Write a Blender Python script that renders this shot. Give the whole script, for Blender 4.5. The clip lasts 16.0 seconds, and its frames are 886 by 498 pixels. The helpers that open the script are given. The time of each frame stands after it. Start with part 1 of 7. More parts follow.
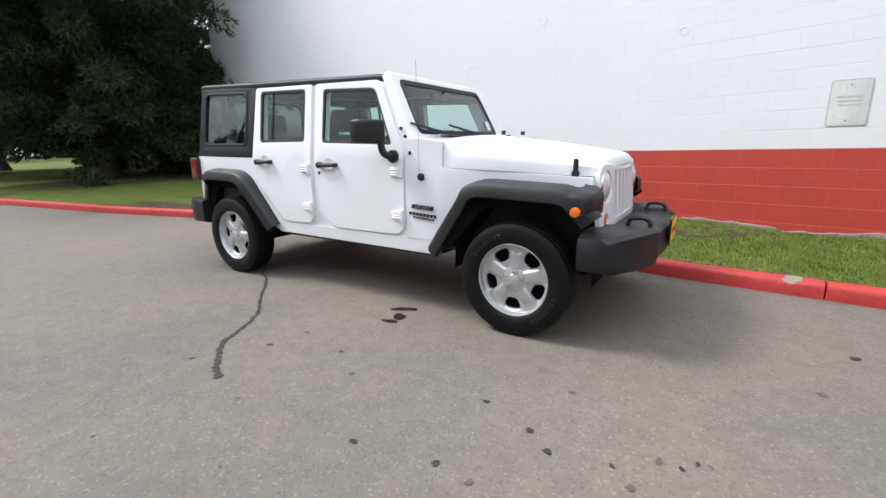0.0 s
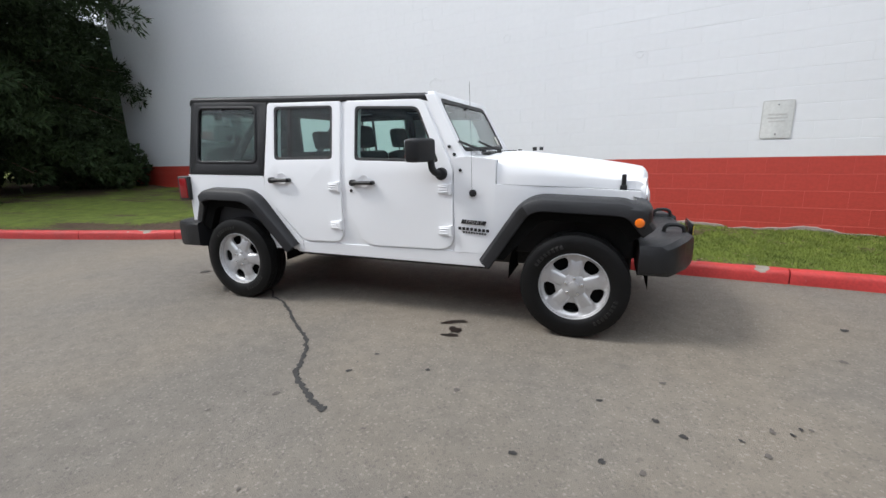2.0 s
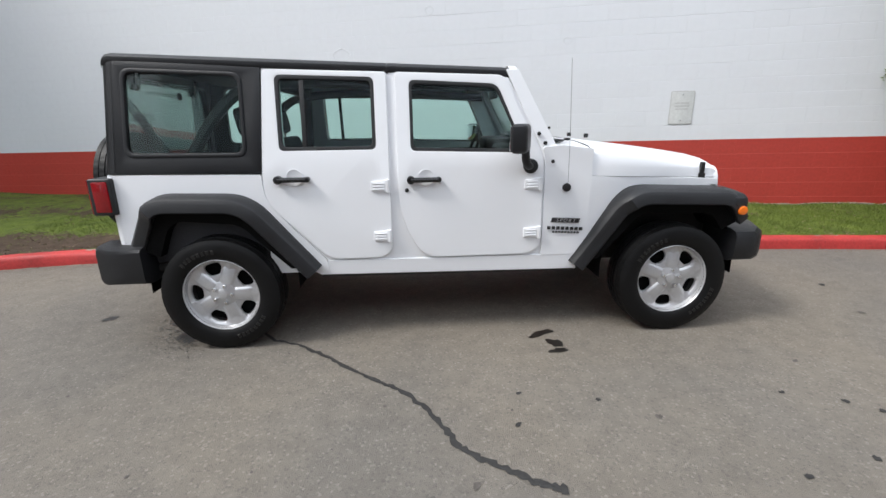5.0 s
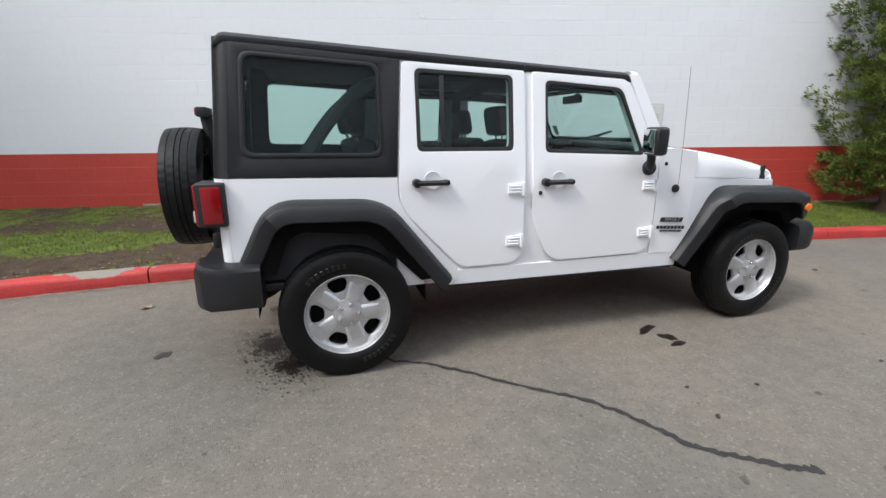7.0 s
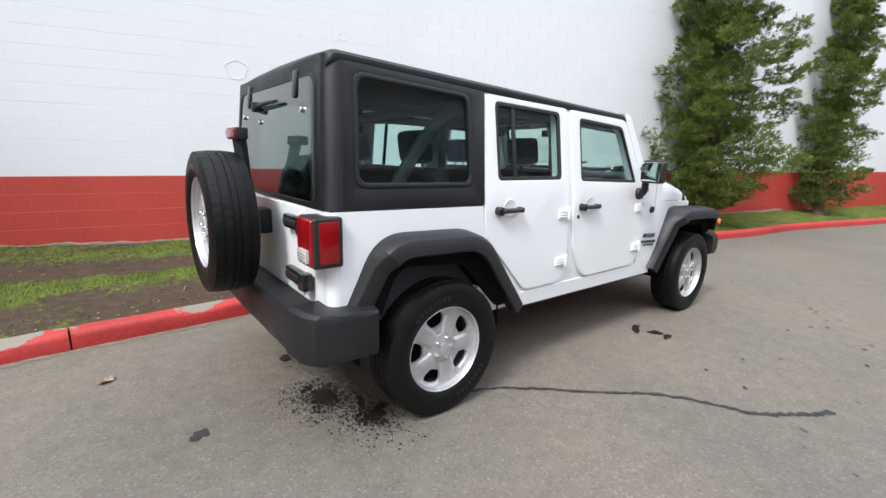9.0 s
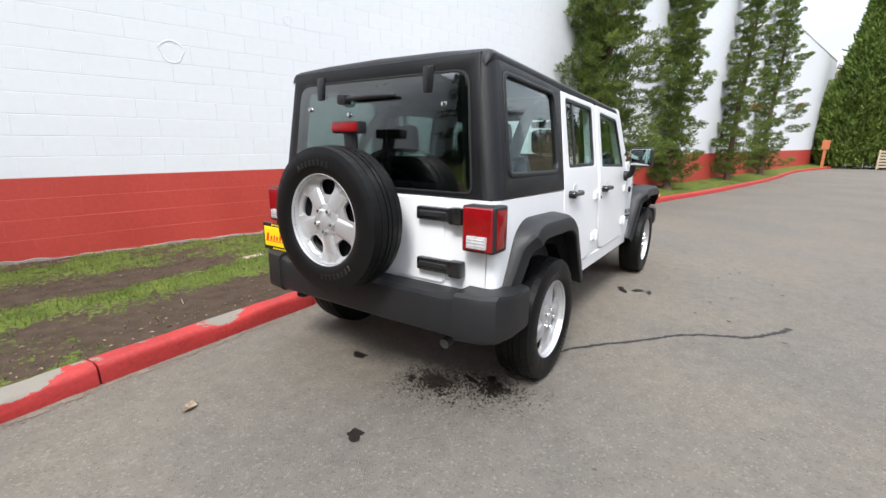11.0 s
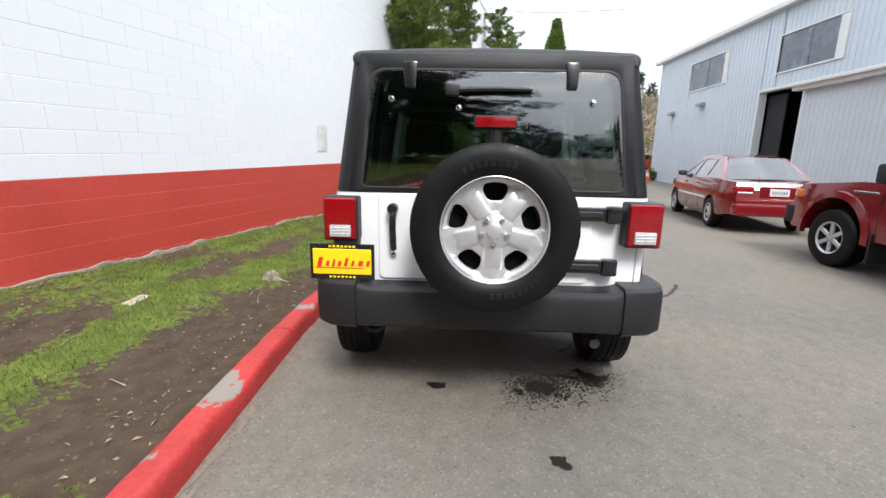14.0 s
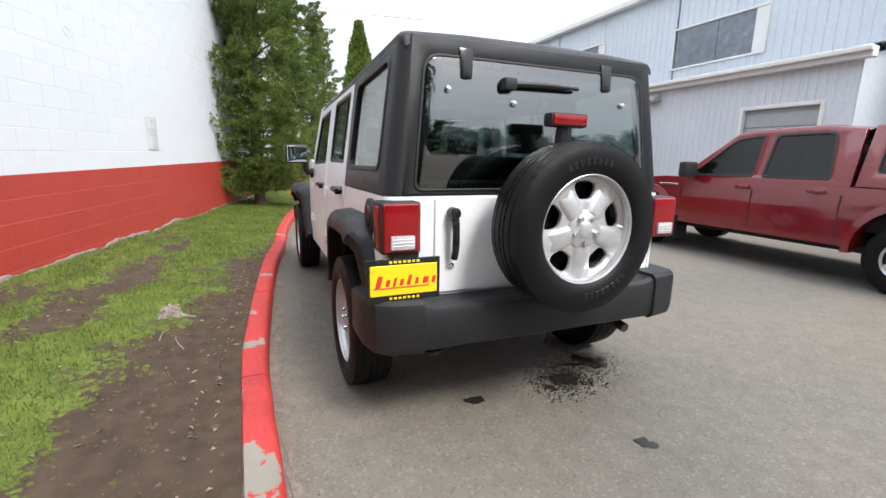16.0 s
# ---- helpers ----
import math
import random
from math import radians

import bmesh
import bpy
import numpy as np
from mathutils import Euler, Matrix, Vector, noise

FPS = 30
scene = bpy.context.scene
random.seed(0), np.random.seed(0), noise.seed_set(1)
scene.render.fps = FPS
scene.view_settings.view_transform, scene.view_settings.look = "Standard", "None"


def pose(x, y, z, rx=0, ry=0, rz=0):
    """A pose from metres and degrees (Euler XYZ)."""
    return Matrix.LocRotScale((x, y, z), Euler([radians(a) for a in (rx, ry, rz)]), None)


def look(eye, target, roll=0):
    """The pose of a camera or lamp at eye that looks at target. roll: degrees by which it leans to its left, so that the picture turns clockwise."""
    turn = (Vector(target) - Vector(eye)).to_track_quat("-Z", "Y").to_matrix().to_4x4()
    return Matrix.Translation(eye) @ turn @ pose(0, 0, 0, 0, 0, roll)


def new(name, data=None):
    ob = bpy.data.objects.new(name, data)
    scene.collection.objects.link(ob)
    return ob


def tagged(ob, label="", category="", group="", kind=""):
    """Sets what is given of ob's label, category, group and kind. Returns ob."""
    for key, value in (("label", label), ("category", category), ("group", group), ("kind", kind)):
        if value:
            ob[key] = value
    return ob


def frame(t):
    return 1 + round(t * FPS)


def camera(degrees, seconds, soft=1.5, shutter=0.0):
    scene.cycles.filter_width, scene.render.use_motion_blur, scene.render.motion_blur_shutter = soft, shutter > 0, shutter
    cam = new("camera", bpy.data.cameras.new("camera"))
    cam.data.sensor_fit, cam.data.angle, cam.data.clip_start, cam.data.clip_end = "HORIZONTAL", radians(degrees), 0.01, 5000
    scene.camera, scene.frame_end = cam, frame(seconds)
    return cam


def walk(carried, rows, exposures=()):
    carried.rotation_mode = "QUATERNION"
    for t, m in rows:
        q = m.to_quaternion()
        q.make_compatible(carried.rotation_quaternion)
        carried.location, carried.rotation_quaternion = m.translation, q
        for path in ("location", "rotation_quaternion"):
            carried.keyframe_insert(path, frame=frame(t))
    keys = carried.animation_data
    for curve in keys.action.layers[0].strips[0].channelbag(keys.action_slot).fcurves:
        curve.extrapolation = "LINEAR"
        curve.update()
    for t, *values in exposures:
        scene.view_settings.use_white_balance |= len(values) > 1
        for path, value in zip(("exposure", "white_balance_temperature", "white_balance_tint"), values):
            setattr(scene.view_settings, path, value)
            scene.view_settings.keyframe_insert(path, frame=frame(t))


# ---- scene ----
cam = camera(90.8, 16.0)
PATH = [
    (0, (2.520, -3.338, 1.219), (1.478, -1.693, 0.750), -0.8),
    (0.5, (2.590, -3.611, 1.270), (1.580, -1.936, 0.853), -2.2),
    (1, (2.396, -3.948, 1.304), (1.479, -2.219, 0.891), -1.9),
    (1.5, (2.08, -3.874, 1.334), (1.224, -2.12, 0.898), -0.3),
    (2, (1.654, -3.859, 1.328), (0.965, -2.037, 0.873), -1.3),
    (2.5, (1.317, -3.753, 1.325), (0.797, -1.885, 0.837), -2.5),
    (3, (0.971, -3.655, 1.33), (0.613, -1.751, 0.833), -1.1),
    (3.2, (0.822, -3.627, 1.331), (0.528, -1.716, 0.822), -1.5),
    (5.3, (-0.462, -3.495, 1.407), (-0.272, -1.583, 0.851), -1.0),
    (5.5, (-0.634, -3.453, 1.362), (-0.391, -1.539, 0.836), -1.3),
    (6, (-0.976, -3.415, 1.362), (-0.607, -1.518, 0.846), -0.6),
    (6.5, (-1.327, -3.339, 1.373), (-0.823, -1.474, 0.857), -0.2),
    (7, (-1.624, -3.18, 1.364), (-1.064, -1.332, 0.841), 0.3),
    (7.5, (-1.964, -3.042, 1.364), (-1.211, -1.261, 0.852), 1.5),
    (8, (-2.27, -2.901, 1.364), (-1.352, -1.2, 0.851), 0.9),
    (8.5, (-2.531, -2.702, 1.356), (-1.478, -1.072, 0.872), 0.5),
    (9, (-2.851, -2.552, 1.379), (-1.632, -1.022, 0.964), 1.6),
    (9.5, (-3.182, -2.426, 1.383), (-1.842, -1.006, 0.95), 1.5),
    (10, (-3.438, -2.189, 1.346), (-2.021, -0.85, 0.901), 1.2),
    (10.2, (-3.536, -2.087, 1.35), (-2.08, -0.787, 0.918), 2.3),
    (12.3, (-4.253, -0.958, 1.375), (-2.432, -0.279, 0.904), -2.3),
    (12.5, (-4.275, -0.796, 1.344), (-2.419, -0.169, 0.941), 0.5),
    (13, (-4.288, -0.479, 1.322), (-2.394, 0.014, 0.91), -0.3),
    (13.5, (-4.28, -0.173, 1.323), (-2.348, 0.165, 0.929), 1.6),
    (14, (-4.289, 0.143, 1.321), (-2.336, 0.223, 0.9), 1.1),
    (14.5, (-4.208, 0.431, 1.302), (-2.26, 0.33, 0.859), 1.3),
    (15, (-4.11, 0.725, 1.31), (-2.171, 0.446, 0.903), 2.4),
    (15.5, (-4.027, 1.01, 1.314), (-2.153, 0.441, 0.908), 1.6),
    (16, (-3.888, 1.277, 1.29), (-2.082, 0.518, 0.886), 1.1),
]
EXPOSURES = [(0, 1.0), (1.0, 0.72), (2.5, 0.73), (5.5, 0.74), (8.0, 0.80), (9.0, 1.02), (10.0, 1.10), (13.0, 1.12), (16.0, 1.21)]
walk(cam, [(t, look(eye, target, roll)) for t, eye, target, roll in PATH], EXPOSURES)

# ---- world, sun, exposure ----
SUN_DIR = Vector((-0.62, -0.20, 0.76)).normalized()
world = bpy.data.worlds.new("world")
scene.world = world
world.use_nodes = True
wn, wl = world.node_tree.nodes, world.node_tree.links
sky = wn.new("ShaderNodeTexSky")
sky.sky_type, sky.sun_disc = "NISHITA", False
sky.sun_elevation = math.asin(SUN_DIR.z)
sky.sun_rotation = math.atan2(SUN_DIR.x, SUN_DIR.y)
sky.air_density, sky.dust_density = 1.0, 3.0
w_co = wn.new("ShaderNodeTexCoord")
w_map = wn.new("ShaderNodeMapping")
w_map.inputs["Scale"].default_value = (1.0, 1.0, 3.2)
w_noise = wn.new("ShaderNodeTexNoise")
w_noise.inputs["Scale"].default_value, w_noise.inputs["Detail"].default_value = 2.4, 9.0
w_noise.inputs["Roughness"].default_value = 0.6
w_ramp = wn.new("ShaderNodeValToRGB")
w_ramp.color_ramp.elements[0].position, w_ramp.color_ramp.elements[1].position = 0.34, 0.56
w_ramp.color_ramp.elements[0].color = (0.62, 0.62, 0.62, 1)
w_mix = wn.new("ShaderNodeMix")
w_mix.data_type = "RGBA"
w_mix.inputs[7].default_value = (8.9, 9.5, 10.4, 1)
wl.new(w_co.outputs["Generated"], w_map.inputs["Vector"])
wl.new(w_map.outputs["Vector"], w_noise.inputs["Vector"])
wl.new(w_noise.outputs["Fac"], w_ramp.inputs["Fac"])
wl.new(w_ramp.outputs["Color"], w_mix.inputs[0])
wl.new(sky.outputs["Color"], w_mix.inputs[6])
# an overcast sky is dimmer towards the horizon
w_sep, w_grad, w_mul = wn.new("ShaderNodeSeparateXYZ"), wn.new("ShaderNodeMapRange"), wn.new("ShaderNodeVectorMath")
w_grad.inputs["From Max"].default_value, w_grad.inputs["To Min"].default_value, w_grad.inputs["To Max"].default_value = 0.9, 0.52, 1.3
w_mul.operation = "MULTIPLY"
wl.new(w_co.outputs["Generated"], w_sep.inputs[0])
wl.new(w_sep.outputs["Z"], w_grad.inputs["Value"])
wl.new(w_mix.outputs[2], w_mul.inputs[0])
wl.new(w_grad.outputs[0], w_mul.inputs[1])
wl.new(w_mul.outputs[0], wn["Background"].inputs["Color"])
wn["Background"].inputs["Strength"].default_value = 0.103

sun = new("sun", bpy.data.lights.new("sun", "SUN"))
sun.data.energy, sun.data.angle, sun.data.color = 1.8, radians(16), (1.0, 0.975, 0.94)
sun.matrix_world = look(SUN_DIR * 40, (0, 0, 0))

# ---- materials ----
def mat(name, color, rough=0.5, metal=0.0, var=0.15, scale=6.0, fine=60.0, bump=0.0, bump_scale=80.0,
        tint=None, coat=0.0, rand=0.0, spec=0.5):
    """A surface with two scales of colour variation, roughness variation and fine relief."""
    m = bpy.data.materials.new(name)
    m.use_nodes = True
    n, l = m.node_tree.nodes, m.node_tree.links
    b = n["Principled BSDF"]
    co = n.new("ShaderNodeTexCoord")
    n1, n2 = n.new("ShaderNodeTexNoise"), n.new("ShaderNodeTexNoise")
    n1.inputs["Scale"].default_value, n2.inputs["Scale"].default_value = scale, fine
    n1.inputs["Detail"].default_value = 6
    n2.inputs["Detail"].default_value = 3
    l.new(co.outputs["Object"], n1.inputs["Vector"])
    l.new(co.outputs["Object"], n2.inputs["Vector"])
    add = n.new("ShaderNodeMath")
    add.operation = "ADD"
    l.new(n1.outputs["Fac"], add.inputs[0])
    l.new(n2.outputs["Fac"], add.inputs[1])
    rng = n.new("ShaderNodeMapRange")
    rng.inputs["From Min"].default_value, rng.inputs["From Max"].default_value = 0.7, 1.3
    l.new(add.outputs[0], rng.inputs["Value"])
    mix = n.new("ShaderNodeMix")
    mix.data_type = "RGBA"
    lo = tuple(c * (1 - var) for c in color)
    hi = tint if tint else tuple(min(1, c * (1 + var)) for c in color)
    mix.inputs[6].default_value, mix.inputs[7].default_value = (*lo, 1), (*hi, 1)
    l.new(rng.outputs[0], mix.inputs[0])
    last = mix.outputs[2]
    if rand:
        info, hsv, rr = n.new("ShaderNodeObjectInfo"), n.new("ShaderNodeHueSaturation"), n.new("ShaderNodeMapRange")
        rr.inputs["To Min"].default_value, rr.inputs["To Max"].default_value = 1 - rand, 1 + rand
        l.new(info.outputs["Random"], rr.inputs["Value"])
        l.new(rr.outputs[0], hsv.inputs["Value"])
        l.new(last, hsv.inputs["Color"])
        last = hsv.outputs["Color"]
    l.new(last, b.inputs["Base Color"])
    r2 = n.new("ShaderNodeMapRange")
    r2.inputs["From Min"].default_value, r2.inputs["From Max"].default_value = 0.3, 0.7
    r2.inputs["To Min"].default_value, r2.inputs["To Max"].default_value = max(0, rough - 0.08), min(1, rough + 0.08)
    l.new(n1.outputs["Fac"], r2.inputs["Value"])
    l.new(r2.outputs[0], b.inputs["Roughness"])
    b.inputs["Metallic"].default_value = metal
    b.inputs["Coat Weight"].default_value = coat
    b.inputs["Coat Roughness"].default_value = 0.04
    b.inputs["Specular IOR Level"].default_value = spec
    if bump:
        n3, bp = n.new("ShaderNodeTexNoise"), n.new("ShaderNodeBump")
        n3.inputs["Scale"].default_value, n3.inputs["Detail"].default_value = bump_scale, 4
        l.new(co.outputs["Object"], n3.inputs["Vector"])
        l.new(n3.outputs["Fac"], bp.inputs["Height"])
        bp.inputs["Strength"].default_value = bump
        bp.inputs["Distance"].default_value = 0.01
        l.new(bp.outputs["Normal"], b.inputs["Normal"])
    return m


def glass(name, color, transp=0.6, rough=0.0):
    """Thin glazing: a clear or tinted transparent sheet with a mirror gloss."""
    m = bpy.data.materials.new(name)
    m.use_nodes = True
    n, l = m.node_tree.nodes, m.node_tree.links
    n.remove(n["Principled BSDF"])
    t, g, mx, fr = n.new("ShaderNodeBsdfTransparent"), n.new("ShaderNodeBsdfGlossy"), n.new("ShaderNodeMixShader"), n.new("ShaderNodeLayerWeight")
    t.inputs["Color"].default_value = (*color, 1)
    g.inputs["Roughness"].default_value = rough
    pw = n.new("ShaderNodeMath")
    pw.operation = "POWER"
    pw.inputs[1].default_value = 4.0
    ad = n.new("ShaderNodeMath")
    ad.operation = "MULTIPLY_ADD"
    ad.inputs[1].default_value, ad.inputs[2].default_value = 0.95 - transp, transp
    l.new(fr.outputs["Facing"], pw.inputs[0])
    l.new(pw.outputs[0], ad.inputs[0])
    l.new(ad.outputs[0], mx.inputs[0])
    l.new(t.outputs[0], mx.inputs[1])
    l.new(g.outputs[0], mx.inputs[2])
    l.new(mx.outputs[0], n["Material Output"].inputs["Surface"])
    return m


def asphalt_mat():
    m = mat("asphalt", (0.161, 0.145, 0.125), rough=0.88, var=0.13, scale=0.7, fine=9.0, bump=0.55, bump_scale=170, spec=0.3)
    n, l = m.node_tree.nodes, m.node_tree.links
    b = n["Principled BSDF"]
    old = b.inputs["Base Color"].links[0].from_socket
    co = n.new("ShaderNodeTexCoord")
    vor = n.new("ShaderNodeTexVoronoi")
    vor.inputs["Scale"].default_value = 95
    l.new(co.outputs["Object"], vor.inputs["Vector"])
    sep = n.new("ShaderNodeSeparateColor")
    l.new(vor.outputs["Color"], sep.inputs[0])
    # pale and dark aggregate showing in the binder
    pale = n.new("ShaderNodeMapRange")
    pale.inputs["From Min"].default_value, pale.inputs["From Max"].default_value = 0.86, 1.0
    pale.inputs["To Max"].default_value = 0.24
    l.new(sep.outputs[0], pale.inputs["Value"])
    m1 = n.new("ShaderNodeMix")
    m1.data_type = "RGBA"
    m1.inputs[7].default_value = (0.40, 0.375, 0.34, 1)
    l.new(pale.outputs[0], m1.inputs[0])
    l.new(old, m1.inputs[6])
    dark = n.new("ShaderNodeMapRange")
    dark.inputs["From Min"].default_value, dark.inputs["From Max"].default_value = 0.75, 1.0
    dark.inputs["To Max"].default_value = 0.38
    l.new(sep.outputs[1], dark.inputs["Value"])
    m2 = n.new("ShaderNodeMix")
    m2.data_type = "RGBA"
    m2.inputs[7].default_value = (0.07, 0.066, 0.06, 1)
    l.new(dark.outputs[0], m2.inputs[0])
    l.new(m1.outputs[2], m2.inputs[6])
    # old drips and worn patches
    nz = n.new("ShaderNodeTexNoise")
    nz.inputs["Scale"].default_value, nz.inputs["Detail"].default_value = 3.1, 5
    l.new(co.outputs["Object"], nz.inputs["Vector"])
    st = n.new("ShaderNodeMapRange")
    st.inputs["From Min"].default_value, st.inputs["From Max"].default_value = 0.66, 0.74
    st.inputs["To Max"].default_value = 0.35
    l.new(nz.outputs["Fac"], st.inputs["Value"])
    m3 = n.new("ShaderNodeMix")
    m3.data_type = "RGBA"
    m3.inputs[7].default_value = (0.10, 0.093, 0.085, 1)
    l.new(st.outputs[0], m3.inputs[0])
    l.new(m2.outputs[2], m3.inputs[6])
    # broad warm and grey fields
    nb = n.new("ShaderNodeTexNoise")
    nb.inputs["Scale"].default_value, nb.inputs["Detail"].default_value = 0.55, 6
    l.new(co.outputs["Object"], nb.inputs["Vector"])
    rb = n.new("ShaderNodeMapRange")
    rb.inputs["From Min"].default_value, rb.inputs["From Max"].default_value = 0.40, 0.62
    l.new(nb.outputs["Fac"], rb.inputs["Value"])
    tn = n.new("ShaderNodeMix")
    tn.data_type = "RGBA"
    tn.inputs[6].default_value, tn.inputs[7].default_value = (0.92, 0.925, 0.935, 1), (1.06, 1.03, 0.98, 1)
    l.new(rb.outputs[0], tn.inputs[0])
    m4 = n.new("ShaderNodeMix")
    m4.data_type, m4.blend_type = "RGBA", "MULTIPLY"
    m4.inputs[0].default_value = 1.0
    l.new(m3.outputs[2], m4.inputs[6])
    l.new(tn.outputs[2], m4.inputs[7])
    l.new(m4.outputs[2], b.inputs["Base Color"])
    return m


M_ASPHALT = asphalt_mat()
M_FARGROUND = mat("far_earth", (0.12, 0.115, 0.06), 0.95, var=0.4, scale=0.05, fine=0.6)
M_WALLW = mat("white_block_paint", (0.70, 0.715, 0.74), 0.62, var=0.02, scale=0.8, fine=14, bump=0.10, bump_scale=90, rand=0.012)
M_WALLR = mat("red_block_paint", (0.44, 0.048, 0.034), 0.55, var=0.12, scale=1.5, fine=25, bump=0.22, bump_scale=60, rand=0.03)
M_MORTARW = mat("white_mortar", (0.66, 0.675, 0.70), 0.7, var=0.05)
M_MORTARR = mat("red_mortar", (0.56, 0.10, 0.075), 0.7, var=0.1)
M_CONC = mat("concrete", (0.34, 0.32, 0.29), 0.85, var=0.25, scale=5, fine=60, bump=0.4)

# ---- building blocks of the code ----
def grid_mesh(name, xs, ys, zf, material):
    """A height sheet over the lines xs and ys."""
    verts = [(x, y, zf(x, y)) for x in xs for y in ys]
    ny = len(ys)
    faces = [(i * ny + j, (i + 1) * ny + j, (i + 1) * ny + j + 1, i * ny + j + 1) for i in range(len(xs) - 1) for j in range(ny - 1)]
    me = bpy.data.meshes.new(name)
    me.from_pydata(verts, [], faces)
    me.materials.append(material)
    for p in me.polygons:
        p.use_smooth = True
    return new(name, me)


def box_bm(bm, lo, hi, bevel=0.0, seg=1):
    """A box between two corners, joined into bm, with rounded edges."""
    r = bmesh.ops.create_cube(bm, size=1)
    vs = r["verts"]
    for v in vs:
        v.co = Vector([lo[k] if v.co[k] < 0 else hi[k] for k in range(3)])
    if bevel:
        es = list({e for v in vs for e in v.link_edges})
        bmesh.ops.bevel(bm, geom=es, offset=bevel, segments=seg, affect="EDGES", profile=0.6)
    return bm


def boxed(lo, hi, bevel=0.0, seg=1):
    return box_bm(bmesh.new(), lo, hi, bevel, seg)


def smooth_mesh(me, angle=35):
    for p in me.polygons:
        p.use_smooth = True
    me.set_sharp_from_angle(angle=radians(angle))


def part(name, bm, material, parent=None, label="", smooth=True, angle=35):
    """Links a bmesh as ONE mesh object under a thing or a part."""
    bmesh.ops.recalc_face_normals(bm, faces=bm.faces)
    me = bpy.data.meshes.new(name)
    bm.to_mesh(me)
    bm.free()
    me.materials.append(material)
    if smooth:
        smooth_mesh(me, angle)
    ob = new(name, me)
    if parent:
        ob.parent = parent
    if label:
        ob["label"] = label
    if material is M_WHITE:
        wnm = ob.modifiers.new("weighted_normals", "WEIGHTED_NORMAL")
        wnm.keep_sharp, wnm.weight = True, 80
    return ob


def thing(name, m, label, category, group="", kind=""):
    ob = new(name)
    ob.empty_display_size = 0.2
    ob.matrix_world = m
    return tagged(ob, label, category, group, kind)


def interp(x, pts):
    """Smooth height or offset over x through a few knots."""
    if x <= pts[0][0]:
        a, b = pts[0], pts[1]
        return a[1] + (b[1] - a[1]) / (b[0] - a[0]) * (x - a[0])
    for k in range(len(pts) - 1):
        if x <= pts[k + 1][0]:
            p1, p2 = pts[k], pts[k + 1]
            p0 = pts[k - 1] if k else p1
            p3 = pts[k + 2] if k + 2 < len(pts) else p2
            h = p2[0] - p1[0]
            t = (x - p1[0]) / h
            m1 = (p2[1] - p0[1]) / (p2[0] - p0[0]) * h
            m2 = (p3[1] - p1[1]) / (p3[0] - p1[0]) * h
            return ((2 * t**3 - 3 * t**2 + 1) * p1[1] + (t**3 - 2 * t**2 + t) * m1
                    + (-2 * t**3 + 3 * t**2) * p2[1] + (t**3 - t**2) * m2)
    a, b = pts[-2], pts[-1]
    return b[1] + (b[1] - a[1]) / (b[0] - a[0]) * (x - b[0])


KERB = [(-40, -5.5), (-20, -1.7), (-11.8, -0.37), (-7.5, 0.30), (-5.6, 0.72), (-4.4, 1.06), (-3.4, 1.19), (-2, 1.26), (-1, 1.28),
        (1.3, 1.14), (2.4, 1.0), (4, 0.86), (5.8, 0.6), (7.3, 0.3), (9, 0.1), (12.7, -0.8), (21.5, -2.8), (31, -4.5), (40, -7.5)]


def kerb_y(x):
    return interp(x, KERB)


def wall_y(x):
    return 3.425 - 0.23 * x


def road_z(x, y):
    return 0.011 * max(0, x - 14) + (0.16 * (max(0, x - 75)) if x < 200 else 20 + 0.02 * (x - 200)) * min(1, max(0, (x - 75) / 60))


# ---- ground ----
xs = sorted({*np.linspace(-40, 60, 51), *np.geomspace(62, 1500, 24), *(-np.geomspace(42, 1500, 18))})
ys = sorted({*np.linspace(-40, 40, 41), *np.geomspace(42, 1500, 18), *(-np.geomspace(42, 1500, 18))})
ground = grid_mesh("ground", [float(x) for x in xs], [float(y) for y in ys], road_z, M_ASPHALT)
tagged(ground, "grey weathered asphalt driveway with pale aggregate and drips", "asphalt ground", kind="structure")

# ---- car materials ----
M_WHITE = mat("white_car_paint", (0.80, 0.81, 0.83), 0.38, var=0.004, scale=2, fine=20, coat=0.3)
M_PLASTIC = mat("grained_black_plastic", (0.0135, 0.0138, 0.0155), 0.46, var=0.16, scale=5, fine=120, bump=0.15, bump_scale=420, spec=0.4)
M_HARDTOP = mat("textured_black_hardtop", (0.008, 0.0083, 0.0098), 0.40, var=0.14, scale=4, fine=200, bump=0.22, bump_scale=480, spec=0.38)
M_BLACK = mat("matt_black", (0.012, 0.012, 0.013), 0.55, var=0.2)
M_GLOSSBLACK = mat("gloss_black", (0.014, 0.014, 0.015), 0.22, var=0.1)
M_TYRE = mat("tyre_rubber", (0.0045, 0.0045, 0.0048), 0.5, var=0.25, scale=14, fine=90, bump=0.1, bump_scale=200, spec=0.22)
M_TYRELET = mat("raised_tyre_marks", (0.0045, 0.0045, 0.0048), 0.36, var=0.2)
M_RIM = mat("silver_wheel_paint", (0.54, 0.54, 0.55), 0.36, metal=0.55, var=0.05, scale=8, fine=60)
M_WELL = mat("black_wheel_well", (0.006, 0.006, 0.006), 0.9, var=0.3, spec=0.1)
# underbody steel; on the wheel barrels this dark tone stands for shade
M_STEEL = mat("dark_steel_and_barrel_shade", (0.03, 0.029, 0.028), 0.7, var=0.4, scale=8)
M_CHROME = mat("chrome", (0.75, 0.75, 0.76), 0.12, metal=1.0, var=0.03)
M_SEAT = mat("dark_seat_cloth", (0.022, 0.022, 0.025), 0.92, var=0.2, fine=200)
M_TRIM = mat("grey_interior_trim", (0.03, 0.03, 0.033), 0.75, var=0.12)
